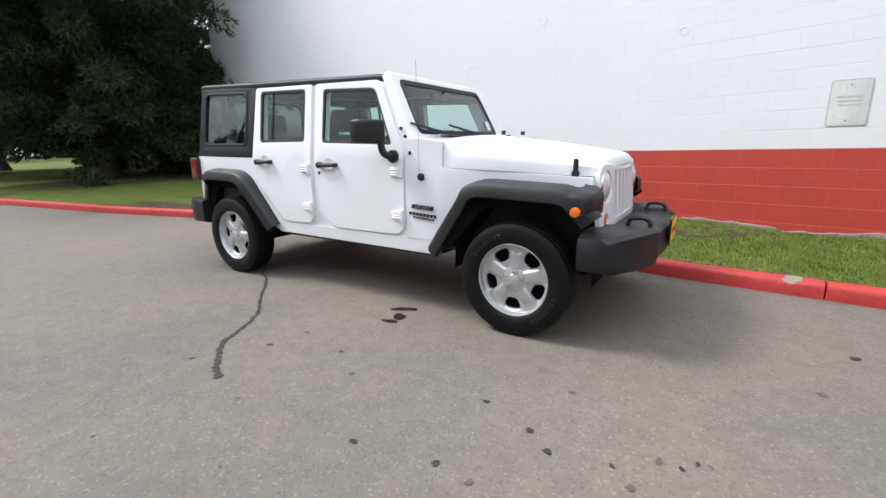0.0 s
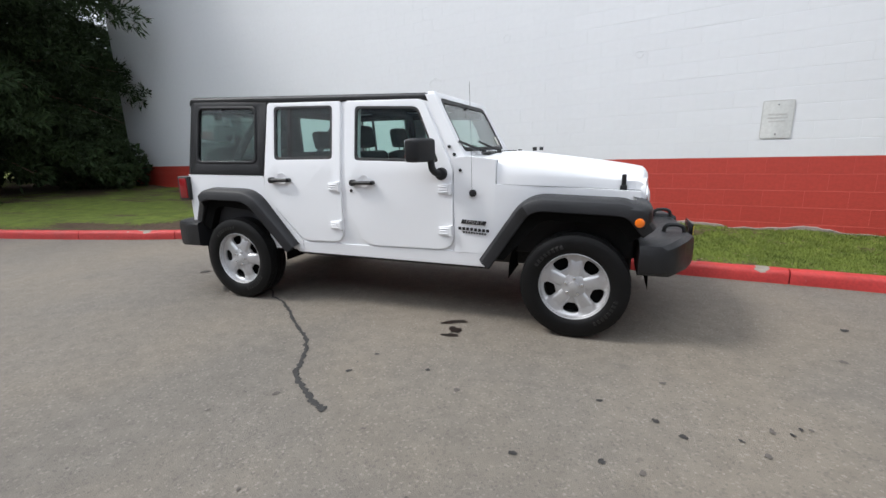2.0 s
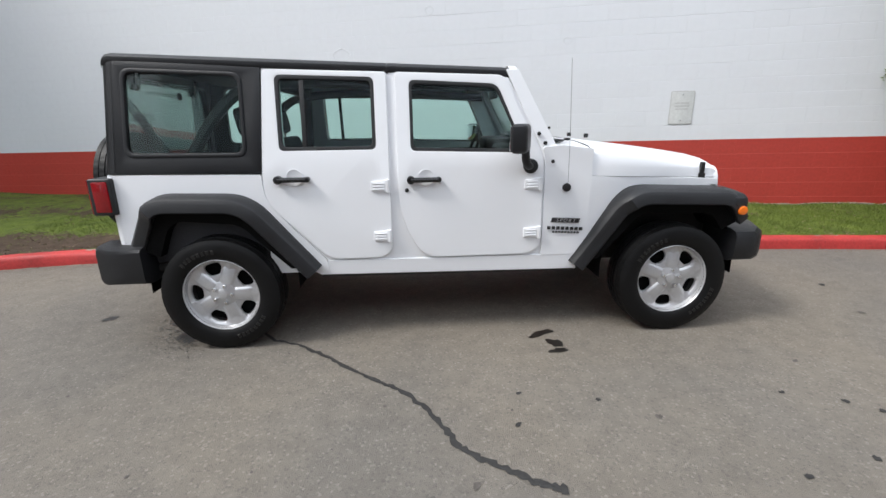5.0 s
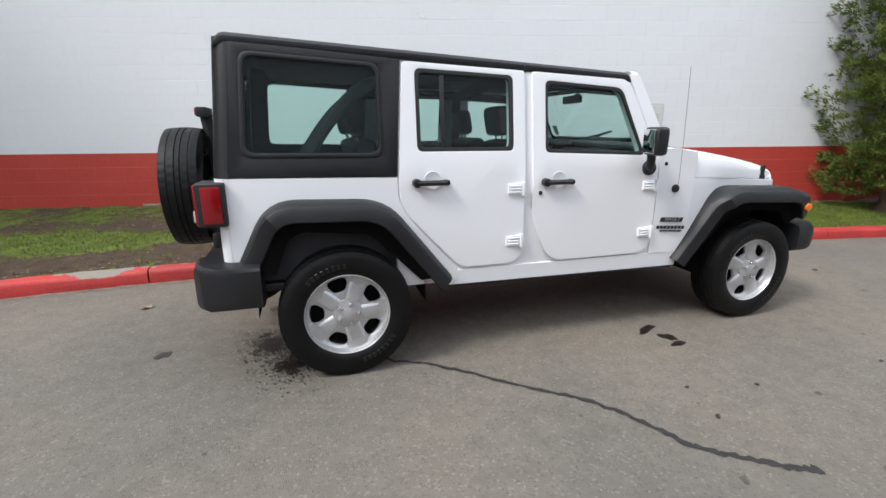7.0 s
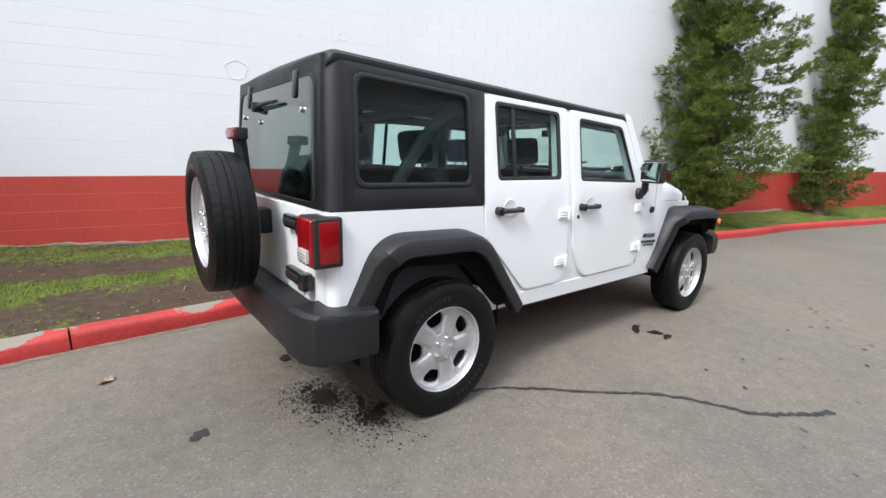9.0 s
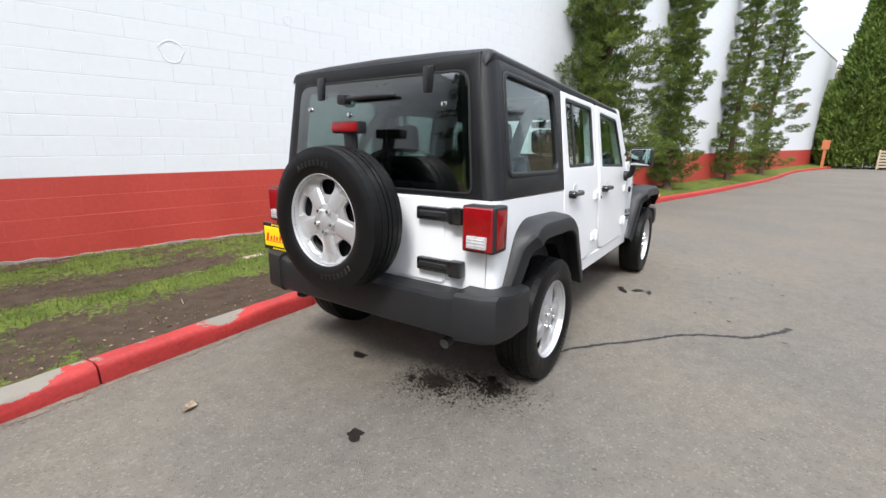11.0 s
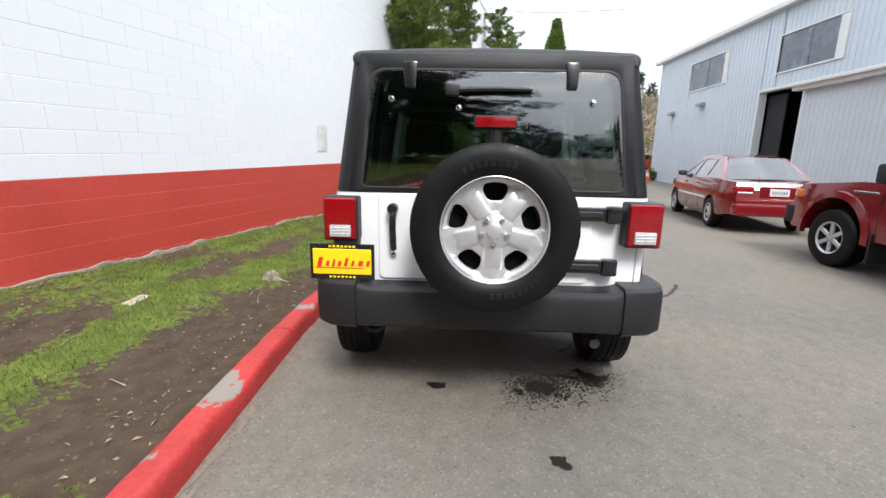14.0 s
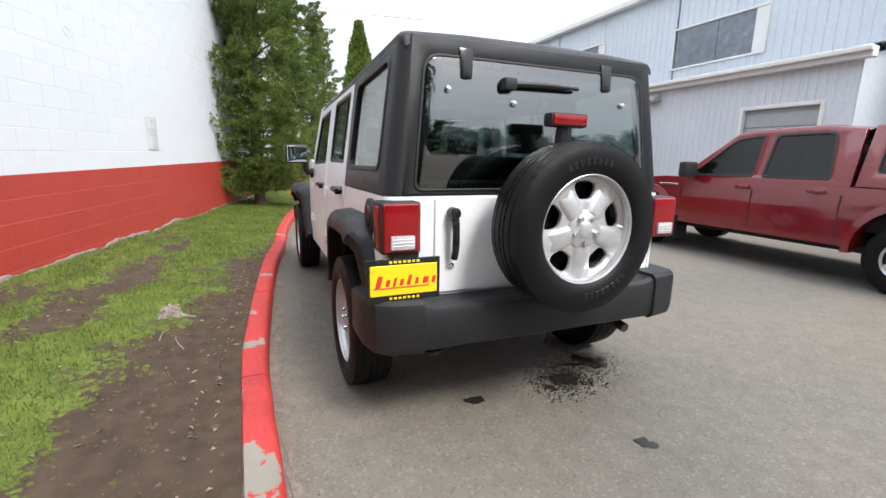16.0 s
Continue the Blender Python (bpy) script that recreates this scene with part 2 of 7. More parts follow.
M_AMBER = mat("amber_lens", (0.80, 0.17, 0.01), 0.16, var=0.08, coat=0.8)
M_REDLENS = mat("red_lens", (0.23, 0.004, 0.007), 0.15, var=0.15, scale=18, fine=90, coat=0.25)
M_CLEARLENS = mat("clear_lens", (0.62, 0.61, 0.62), 0.15, var=0.15, scale=30, coat=1.0)
M_REVLENS = mat("clear_reversing_lens", (0.48, 0.46, 0.47), 0.18, var=0.2, scale=30, coat=0.8)
M_YELLOW = mat("yellow_plate", (0.85, 0.60, 0.01), 0.4, var=0.05)
M_REDINK = mat("red_ink", (0.62, 0.03, 0.02), 0.45, var=0.1)
M_GLASS = glass("green_side_glass", (0.85, 0.94, 0.915), 0.03)
M_WGLASS = glass("windscreen_glass", (0.88, 0.95, 0.93), 0.03)
M_RGLASS = glass("tinted_rear_glass", (0.40, 0.46, 0.45), 0.19)
M_MIRROR = mat("mirror_glass", (0.8, 0.82, 0.83), 0.02, metal=1.0, var=0.01)
M_STICKER = mat("paper_sticker", (0.75, 0.74, 0.66), 0.5, var=0.06)


# ---- shape helpers ----
def rpoly(pts, n=5):
    """A polygon whose corners (x, y, radius) are rounded."""
    out = []
    for k, p in enumerate(pts):
        r = p[2] if len(p) > 2 else 0
        c = Vector(p[:2])
        if not r:
            out.append(tuple(c))
            continue
        a, b = Vector(pts[k - 1][:2]) - c, Vector(pts[(k + 1) % len(pts)][:2]) - c
        r1 = min(r, a.length * 0.49, b.length * 0.49)
        pa, pb = c + a.normalized() * r1, c + b.normalized() * r1
        for i in range(n + 1):
            t = i / n
            out.append(tuple(pa * (1 - t) ** 2 + c * 2 * t * (1 - t) + pb * t**2))
    return out


def plate(outer, holes, f, thick, bevel=0.004, cuts=()):
    """A panel from an outline with holes in its own (u, v) plane; f(u, v, depth) sets it in space, depth 0 outside."""
    bm = bmesh.new()
    for loop in (outer, *holes):
        vs = [bm.verts.new((u, 0, v)) for u, v in loop]
        for i in range(len(vs)):
            bm.edges.new((vs[i - 1], vs[i]))
    bmesh.ops.triangle_fill(bm, use_beauty=True, edges=bm.edges[:], normal=(0, -1, 0))
    for no, d in cuts:
        bmesh.ops.bisect_plane(bm, geom=bm.verts[:] + bm.edges[:] + bm.faces[:], plane_co=Vector(no) * d, plane_no=no)
    bmesh.ops.recalc_face_normals(bm, faces=bm.faces[:])
    bmesh.ops.solidify(bm, geom=bm.faces[:], thickness=thick)
    lo = min(v.co.y for v in bm.verts)
    for v in bm.verts:
        v.co.y -= lo
    if bevel:
        bmesh.ops.recalc_face_normals(bm, faces=bm.faces[:])
        es = [e for e in bm.edges if all(v.co.y < 1e-5 for v in e.verts) and len(e.link_faces) == 2
              and abs(e.link_faces[0].normal.dot(e.link_faces[1].normal)) < 0.5]
        bmesh.ops.bevel(bm, geom=es, offset=bevel, segments=2, affect="EDGES", profile=0.5)
    for v in bm.verts:
        v.co = Vector(f(v.co.x, v.co.z, v.co.y))
    return bm


def loft(sections, closed=False, caps=False):
    """A skin over sections of equal length."""
    bm = bmesh.new()
    rows = [[bm.verts.new(p) for p in s] for s in sections]
    n = len(rows[0])
    for a, b in zip(rows, rows[1:]):
        for j in range(n if closed else n - 1):
            k = (j + 1) % n
            bm.faces.new((a[j], b[j], b[k], a[k]))
    if caps:
        bm.faces.new(rows[0])
        bm.faces.new(rows[-1])
    return bm


def revolve(profile, n, axis="y", lower=None):
    """Turns a profile of (radius, offset) about an axis through the origin. lower(i, j): radius taken off at segment i, point j."""
    secs = []
    for i in range(n):
        a = 2 * math.pi * i / n
        row = []
        for j, (r, o) in enumerate(profile):
            r -= lower(i, j) if lower else 0
            c, s = r * math.cos(a), r * math.sin(a)
            row.append((c, o, s) if axis == "y" else (o, c, s) if axis == "x" else (c, s, o))
        secs.append(row)
    return loft(secs + [secs[0]])


def weld(bm, d=1e-5):
    bmesh.ops.remove_doubles(bm, verts=bm.verts[:], dist=d)
    return bm


def disc(r, depth, n=24, bevel=0.0, m=Matrix()):
    """A short cylinder about y, its outer face at y = 0 towards -y."""
    bm = bmesh.new()
    bmesh.ops.create_cone(bm, cap_ends=True, segments=n, radius1=r, radius2=r, depth=depth,
                          matrix=pose(0, depth / 2, 0, 90))
    if bevel:
        es = [e for e in bm.edges if all(abs(v.co.y) < 1e-5 for v in e.verts)]
        bmesh.ops.bevel(bm, geom=es, offset=bevel, segments=2, affect="EDGES", profile=0.5)
    bm.transform(m)
    return bm


def tube(pts, r, n=8, smooth=3):
    """A round bar along points."""
    P = [Vector(p) for p in pts]
    for _ in range(smooth):
        Q = [P[0]]
        for a, b in zip(P, P[1:]):
            Q += [a.lerp(b, 0.25), a.lerp(b, 0.75)]
        P = Q + [P[-1]]
    secs = []
    for i, p in enumerate(P):
        t = (P[min(i + 1, len(P) - 1)] - P[max(i - 1, 0)]).normalized()
        s = t.cross(Vector((0.13, 0.21, 0.97))).normalized()
        u = s.cross(t)
        rr = r(i / (len(P) - 1)) if callable(r) else r
        secs.append([p + (s * math.cos(2 * math.pi * k / n) + u * math.sin(2 * math.pi * k / n)) * rr for k in range(n)])
    return loft(secs, closed=True, caps=True)


def mirrored(bm):
    b = bm.copy()
    for v in b.verts:
        v.co.y = -v.co.y
    bmesh.ops.reverse_faces(b, faces=b.faces[:])
    return b


def joined(*bms):
    out = bmesh.new()
    for b in bms:
        me = bpy.data.meshes.new("tmp")
        b.to_mesh(me)
        b.free()
        out.from_mesh(me)
        bpy.data.meshes.remove(me)
    return out


# ---- the white off-road car ----
car = thing("off_road_car", Matrix(), "white four-door off-road car with black hardtop, flares and bumpers", "car")
BELT = 1.125


def side_y(z):
    if z <= BELT:
        return 0.790 + 0.010 * (1 - ((z - 0.82) / 0.33) ** 2)
    return 0.791 - 0.088 * (z - BELT) / 0.62


def front_y(x, z):
    t = min(1, max(0, (x - 0.78) / 1.05))
    return side_y(min(z, BELT)) - 0.185 * t * t * (3 - 2 * t)


def rear_x(z):
    return -2.085 + (0.052 * (z - 1.13) / 0.64 if z > 1.13 else 0)


def side_f(off):
    return lambda u, v, d: (u, -side_y(v) - off + d, v)


def rear_f(off):
    return lambda u, v, d: (rear_x(v) - off + d, u, v)


def both(name, bm, material, label="", angle=35):
    """A part of the near side and its twin on the far side."""
    twin = mirrored(bm)
    a = part(name, bm, material, car, label, angle=angle)
    b = part(name, twin, material, car, label, angle=angle)
    return a, b


BEND = [((0, 0, 1), BELT), ((0, 0, 1), 0.82)]
# side shell behind the doors
shell = plate([(-1.17, 0.475), (0.60, 0.475), (0.60, 1.22), (0.345, 1.695), (-1.12, 1.738), (-1.17, 1.1)],
              [rpoly([(-1.03, 1.26, .04), (-0.475, 1.26, .04), (-0.475, 1.67, .04), (-1.03, 1.685, .04)]),
               rpoly([(-0.235, 1.245, .04), (0.455, 1.225, .03), (0.285, 1.62, .05), (-0.235, 1.65, .04)])], side_f(-0.014), 0.05, 0, BEND)
both("body_side", shell, M_WHITE)
# rear quarter below the hardtop
quarter = plate([(-2.035, 1.128), (-1.168, 1.116), (-1.158, 1.0), (-1.13, 0.93), (-1.02, 0.79), (-0.815, 0.56), (-0.80, 0.485), (-0.92, 0.485),
                 (-1.20, 0.90), (-1.30, 0.93), (-1.72, 0.93), (-1.86, 0.72), (-2.035, 0.69)], [], side_f(0), 0.05, 0.004, BEND[1:])
both("rear_quarter_panel", quarter, M_WHITE)
corner = loft([[(rear_x(z) + 0.05 - 0.05 * math.sin(a), -side_y(z) + 0.05 - 0.05 * math.cos(a), z) for a in np.linspace(0, math.pi / 2, 7)]
               for z in np.linspace(0.69, 1.128, 5)])
both("rear_corner", corner, M_WHITE)
sill = plate(rpoly([(-0.91, 0.485), (-0.86, 0.455), (0.84, 0.440), (0.84, 0.548), (-0.80, 0.552), (-0.83, 0.53)]), [], side_f(-0.004), 0.07, 0.006)
both("sill", sill, M_WHITE)
both("pinch_weld", plate([(-0.86, 0.432), (0.84, 0.418), (0.84, 0.442), (-0.86, 0.457)], [], side_f(-0.035), 0.01, 0), M_STEEL)

# doors, each with glass, seal, handle and hinges
REAR_DOOR = rpoly([(-1.115, 1.724, .03), (-0.385, 1.703, .02), (-0.385, 0.565, .11), (-0.79, 0.565, .05), (-1.03, 0.81, .12), (-1.155, 0.95, .10), (-1.155, 1.12)], 6)
FRONT_DOOR = rpoly([(-0.335, 1.702, .02), (0.335, 1.68, .05), (0.583, 1.17, .04), (0.583, 0.56, .12), (-0.19, 0.557, .10), (-0.335, 0.84, .16)], 7)
REAR_WIN = rpoly([(-1.045, 1.252, .035), (-0.462, 1.252, .035), (-0.462, 1.672, .035), (-1.045, 1.69, .035)])
FRONT_WIN = rpoly([(-0.25, 1.24, .035), (0.47, 1.218, .03), (0.29, 1.628, .05), (-0.25, 1.655, .035)])


def inset(loop, d):
    c = Vector((sum(p[0] for p in loop) / len(loop), sum(p[1] for p in loop) / len(loop)))
    hx, hz = max(abs(p[0] - c.x) for p in loop), max(abs(p[1] - c.y) for p in loop)
    return [(c.x + (p[0] - c.x) * (1 - d / hx), c.y + (p[1] - c.y) * (1 - d / hz)) for p in loop]


def handle_bm(x, z):
    b = joined(tube([(x - 0.085, -0.79 - 0.038, z), (x + 0.085, -0.79 - 0.038, z)], 0.016, 10, 0),
               disc(0.025, 0.045, 16, 0.006, pose(x - 0.085, -0.79 - 0.05, z)),
               disc(0.017, 0.045, 16, 0.006, pose(x + 0.088, -0.79 - 0.047, z)))
    return b


def cup_bm(x, z):
    return revolve([(0.052, -0.0105), (0.050, -0.0125), (0.046, -0.011), (0.03, -0.0075), (0.0001, -0.006)], 28)


def hinge_bm(x, z):
    y = -side_y(z) - 0.004
    b = boxed((x - 0.062, y - 0.012, z - 0.036), (x + 0.032, y + 0.004, z + 0.036), 0.007, 2)
    for v in b.verts:
        if v.co.x < x - 0.03:
            v.co.z = z + (v.co.z - z) * 0.82
    c = boxed((x + 0.028, y - 0.022, z - 0.042), (x + 0.05, y + 0.004, z + 0.042), 0.008, 2)
    d = joined(*[boxed((x - 0.05, y - 0.0175, z + k - 0.0045), (x + 0.02, y - 0.008, z + k + 0.0045), 0.003) for k in (-0.018, 0.0, 0.018)])
    return joined(b, c, d)


for s in (1, -1):
    def sided(b):
        return b if s == 1 else mirrored(b)
    for name, outline, win, hx, kx in (("rear_door", REAR_DOOR, REAR_WIN, -0.975, -0.44), ("front_door", FRONT_DOOR, FRONT_WIN, -0.17, 0.528)):
        door = part(name, sided(plate(outline, [win], side_f(0.004), 0.018, 0.005, BEND)), M_WHITE, car, "white steel door with a black pull handle")
        part("window_seal", sided(plate(inset(win, -0.004), [inset(win, 0.022)], side_f(0.001), 0.016, 0.003, BEND[:1])), M_BLACK, door, "black rubber window seal")
        pane = part("pane", sided(plate(inset(win, 0.018), [], side_f(-0.010), 0.004, 0)), M_GLASS, door, "green-tinted window pane")
        hz = 1.082 if name == "rear_door" else 1.065
        part("handle", sided(handle_bm(hx, hz)), M_GLOSSBLACK, door, "black pull handle")
        cup = cup_bm(hx, hz)
        cup.transform(pose(hx + 0.01, -side_y(hz) + 0.004, hz + 0.012))
        part("handle_cup", sided(cup), M_WHITE, door)
        for z in ((1.022, 0.708) if name == "front_door" else (1.03, 0.712)):
            part("hinge", sided(hinge_bm(kx, z)), M_WHITE, door)
        if name == "rear_door":
            part("window_divider", sided(plate([(-0.905, 1.25), (-0.878, 1.25), (-0.878, 1.69), (-0.905, 1.69)], [], side_f(-0.004), 0.012, 0.002)), M_BLACK, door)
        else:
            part("key_lock", sided(disc(0.013, 0.01, 14, 0.003, pose(-0.283, -side_y(1.0) - 0.008, 1.0))), M_BLACK, door)

# front wings, cowl and bonnet
wing = plate(rpoly([(0.592, 0.545), (0.592, 1.17), (0.575, 1.25, .02), (0.70, 1.262), (0.905, 1.235), (0.905, 1.062), (1.87, 1.006), (1.885, 0.84), (1.15, 0.86), (0.86, 0.545)]), [],
             lambda u, v, d: (u, -front_y(u, v) + 0.0 + d, v), 0.04, 0.004, [((1, 0, 0), k) for k in (0.9, 1.1, 1.3, 1.5, 1.7)] + [((0, 0, 1), 1.0)])
both("front_wing", wing, M_WHITE)


def hood_section(x):
    t = (x - 0.905) / 0.97
    w = 0.775 - 0.185 * (t * t * (3 - 2 * t) if t > 0 else 0) - (0.02 if t > 0.9 else 0)
    zs = 1.064 - 0.054 * t
    zt = 1.262 - 0.115 * t - 0.03 * max(0, t) ** 4
    half = [(w, zs), (w - 0.004, zs + 0.06), (w - 0.018, zt - 0.06), (w - 0.05, zt - 0.028), (w - 0.11, zt - 0.014), (w * 0.62, zt + 0.004), (w * 0.3, zt + 0.018), (0, zt + 0.022)]
    return [(x, -y, z) for y, z in half] + [(x, y, z) for y, z in half[-2::-1]]


secs = [hood_section(x) for x in np.linspace(0.908, 1.83, 12)]
for k, sec in enumerate(secs):
    bow = 0.055 * max(0, (k - 5) / 6) ** 2
    secs[k] = [(x + bow * (1 - min(1, (y / 0.58) ** 2)), y, z) for x, y, z in sec]
tip = []
for a in (0.35, 0.7, 1.0, 1.25, 1.5):
    tip.append([(x + 0.060 * math.sin(a), y * (1 - 0.018 * (1 - math.cos(a))), 1.01 + (z - 1.01) * (1 - 0.62 * (1 - math.cos(a)))) for x, y, z in secs[-1]])
part("bonnet", loft(secs + tip), M_WHITE, car, "white bonnet with two rubber latches", angle=50)
cowl_secs = []
for x in np.linspace(0.575, 0.902, 5):
    cowl_secs.append([(x, y, z - 0.004) for _, y, z in hood_section(0.905)])
part("cowl", loft(cowl_secs), M_WHITE, car, angle=50)
part("cowl_vent", boxed((0.72, -0.52, 1.268), (0.80, 0.52, 1.284), 0.006), M_BLACK, car)
for y in (-0.43, 0.43):
    part("washer_nozzle", boxed((0.83, y - 0.02, 1.272), (0.865, y + 0.02, 1.29), 0.006, 2), M_BLACK, car)
for y in (-0.18, 0.2):
    part("hood_bumper", disc(0.017, 0.03, 12, 0.005, pose(1.08, y, 1.28, 90)), M_BLACK, car)
for s in (-1, 1):
    y = s * 0.597
    latch = part("bonnet_latch", boxed((1.735, y - 0.016, 0.995), (1.78, y + 0.016, 1.045), 0.006, 2), M_BLACK, car, "black rubber bonnet latch")
    part("latch_strap", boxed((1.743, y - 0.014, 1.035), (1.773, y + 0.012, 1.12), 0.008, 2), M_BLACK, latch)

# grille with seven slots and round lamps
def grille_f(off):
    return lambda u, v, d: (1.975 - 0.07 * (v - 0.62) - 0.050 * (u / 0.6) ** 2 + off - d, u, v)


slots = [rpoly([(k * 0.094 - 0.026, 0.73, .02), (k * 0.094 + 0.026, 0.73, .02), (k * 0.094 + 0.026, 1.035, .02), (k * 0.094 - 0.026, 1.035, .02)]) for k in range(-3, 4)]
lamps = [[(s * 0.462 + 0.098 * math.cos(a), 0.945 + 0.098 * math.sin(a)) for a in np.linspace(0, 2 * math.pi, 25)[:-1]] for s in (-1, 1)]
turns = [[(s * 0.475 + 0.042 * math.cos(a), 0.735 + 0.042 * math.sin(a)) for a in np.linspace(0, 2 * math.pi, 17)[:-1]] for s in (-1, 1)]
grille = part("grille", plate(rpoly([(-0.585, 0.66, .08), (0.585, 0.66, .08), (0.575, 1.085, .10), (-0.575, 1.085, .10)], 7), slots + lamps + turns, grille_f(0), 0.03, 0.006,
                              [((1, 0, 0), k) for k in (-0.5, -0.37, 0.37, 0.5)]), M_WHITE, car, "white front grille with seven upright slots")
part("grille_backing", boxed((1.80, -0.56, 0.66), (1.83, 0.56, 1.06), 0.01), M_BLACK, grille)
for s in (-1, 1):
    lamp = part("headlamp", weld(revolve([(0.0001, 0.03), (0.05, 0.024), (0.085, 0.008), (0.094, -0.004), (0.094, -0.05)], 28, "x")), M_CLEARLENS, car, "round clear headlamp")
    lamp.matrix_world = pose(1.912, s * 0.462, 0.945)
    ring = part("headlamp_ring", revolve([(0.094, -0.01), (0.096, 0.006), (0.102, 0.004), (0.102, -0.01)], 28, "x"), M_CHROME, lamp)
    turn = part("turn_lamp", weld(revolve([(0.0001, 0.012), (0.03, 0.008), (0.04, -0.004), (0.04, -0.03)], 20, "x")), M_AMBER, car, "round amber turn lamp")
    turn.matrix_world = pose(1.924, s * 0.475, 0.735)

# wheel-arch flares
def flare(pts, wheel_x):
    core = [Vector(pts[0])]
    for k in range(1, len(pts) - 1):
        a, c, b = Vector(pts[k - 1]), Vector(pts[k]), Vector(pts[k + 1])
        r = min(0.15, (a - c).length * 0.45, (b - c).length * 0.45)
        pa, pb = c + (a - c).normalized() * r, c + (b - c).normalized() * r
        core += [pa * (1 - t) ** 2 + c * 2 * t * (1 - t) + pb * t * t for t in np.linspace(0, 1, 7)]
    core.append(Vector(pts[-1]))
    cen = Vector((wheel_x, 0.45))
    secs = []
    for i, p in enumerate(core):
        t = (core[min(i + 1, len(core) - 1)] - core[max(i - 1, 0)]).normalized()
        nrm = Vector((-t.y, t.x))
        if nrm.dot(cen - p) < 0:
            nrm = -nrm
        e = min(1, i / 3, (len(core) - 1 - i) / 2 + 0.45)
        yo = 0.845 + 0.072 * e

        def at(d, y):
            q = p + nrm * d
            return (q.x, -y, q.y)
        secs.append([at(0.0, 0.74), at(0.0, 0.80), at(0.010, yo - 0.035), at(0.026, yo - 0.012), at(0.05, yo), at(0.098, yo + 0.004), at(0.104, yo - 0.004), at(0.100, yo - 0.02), at(0.085, 0.76)])
    return loft(secs, caps=False)


def arch_lining(pts, wheel_x):
    """The dark lining that closes the gap between flare, body and wheel well."""
    core = rpoly([pts[0], (*pts[1], 0.15), (*pts[2], 0.15), pts[3]], 7)
    secs = []
    for x, z in core:
        n = (Vector((wheel_x, 0.45)) - Vector((x, z))).normalized()
        q1, q2 = Vector((x, z)) + n * 0.075, Vector((x, z)) + n * 0.19
        secs.append([(q1.x, -0.838, max(0.53, q1.y)), (q2.x, -0.815, max(0.515, q2.y)), (q2.x, -0.45, max(0.515, q2.y))])
    return loft(secs)


FRONT_FLARE = [(0.785, 0.50), (1.125, 1.0), (1.83, 0.975), (1.965, 0.80)]
REAR_FLARE = [(-2.005, 0.70), (-1.85, 1.018), (-1.235, 1.003), (-0.85, 0.525)]
for pts, wx, nm in ((FRONT_FLARE, 1.4735, "front_flare"), (REAR_FLARE, -1.4735, "rear_flare")):
    both("arch_lining", arch_lining(pts, wx), M_WELL)
    both(nm, flare(pts, wx), M_PLASTIC, "grained black plastic wheel-arch flare", angle=28)
tip_secs = []
for x, y, zt, zb in ((1.800, -0.921, 0.925, 0.872), (1.850, -0.918, 0.922, 0.812), (1.892, -0.902, 0.918, 0.796), (1.920, -0.870, 0.916, 0.792), (1.936, -0.810, 0.918, 0.792), (1.942, -0.730, 0.924, 0.796), (1.940, -0.615, 0.932, 0.802)):
    k = Vector((x - 1.70, y + 0.50)).normalized()
    tip_secs.append([(x - k.x * d, y - k.y * d, z) for d, z in ((0.16, zt + 0.045), (0.07, zt + 0.030), (0.025, zt + 0.014), (0.006, zt - 0.006), (0.0, zt - 0.03), (0.0, zb + 0.012), (0.008, zb), (0.05, zb + 0.004))])
both("flare_tip", loft(tip_secs), M_PLASTIC, angle=28)
both("side_marker", disc(0.029, 0.03, 20, 0.008, pose(1.856, -0.930, 0.838)), M_AMBER, "amber side marker lamp")
# inner arches
for wx in (1.4735, -1.4735):
    arch = loft([[(wx + 0.47 * math.cos(a), y, 0.42 + 0.50 * math.sin(a)) for a in np.linspace(-0.1, math.pi + 0.1, 15)] for y in (-0.79, -0.40)])
    both("wheel_arch_liner", arch, M_WELL)

# inner wings
both("inner_wing", boxed((0.86, -0.56, 0.52), (1.86, -0.52, 1.0), 0.01), M_BLACK)

# chassis
for y in (-0.42, 0.42):
    part("chassis_rail", boxed((-2.0, y - 0.04, 0.40), (1.85, y + 0.04, 0.53), 0.01), M_STEEL, car)
part("floor_pan", boxed((-2.03, -0.74, 0.50), (0.80, 0.74, 0.545), 0.01), M_STEEL, car)
part("transfer_case", boxed((-0.25, -0.22, 0.27), (0.55, 0.24, 0.46), 0.05, 2), M_STEEL, car)
part("fuel_tank", boxed((-1.0, -0.02, 0.30), (-0.2, 0.40, 0.46), 0.04, 2), M_STEEL, car)
part("engine_block", boxed((0.9, -0.40, 0.42), (1.70, 0.40, 0.95), 0.04), M_STEEL, car)
for x in (-1.4735, 1.4735):
    part("axle", tube([(x, -0.66, 0.372), (x, 0.66, 0.372)], 0.045, 10, 0), M_STEEL, car)
    part("differential", weld(revolve([(0.001, -0.14), (0.07, -0.12), (0.12, -0.04), (0.125, 0.03), (0.08, 0.11), (0.001, 0.14)], 16, "x")), M_STEEL, car).matrix_world = pose(x, 0.12, 0.372)
    for y in (-0.50, 0.50):
        part("coil_spring", tube([(x + 0.06 * math.cos(k * 0.9), y + 0.06 * math.sin(k * 0.9), 0.40 + 0.011 * k) for k in range(34)], 0.009, 5, 0), M_STEEL, car)
        part("shock_absorber", tube([(x - 0.13, y * 1.1, 0.33), (x - 0.08, y * 0.98, 0.86)], 0.026, 8, 0), M_STEEL, car)
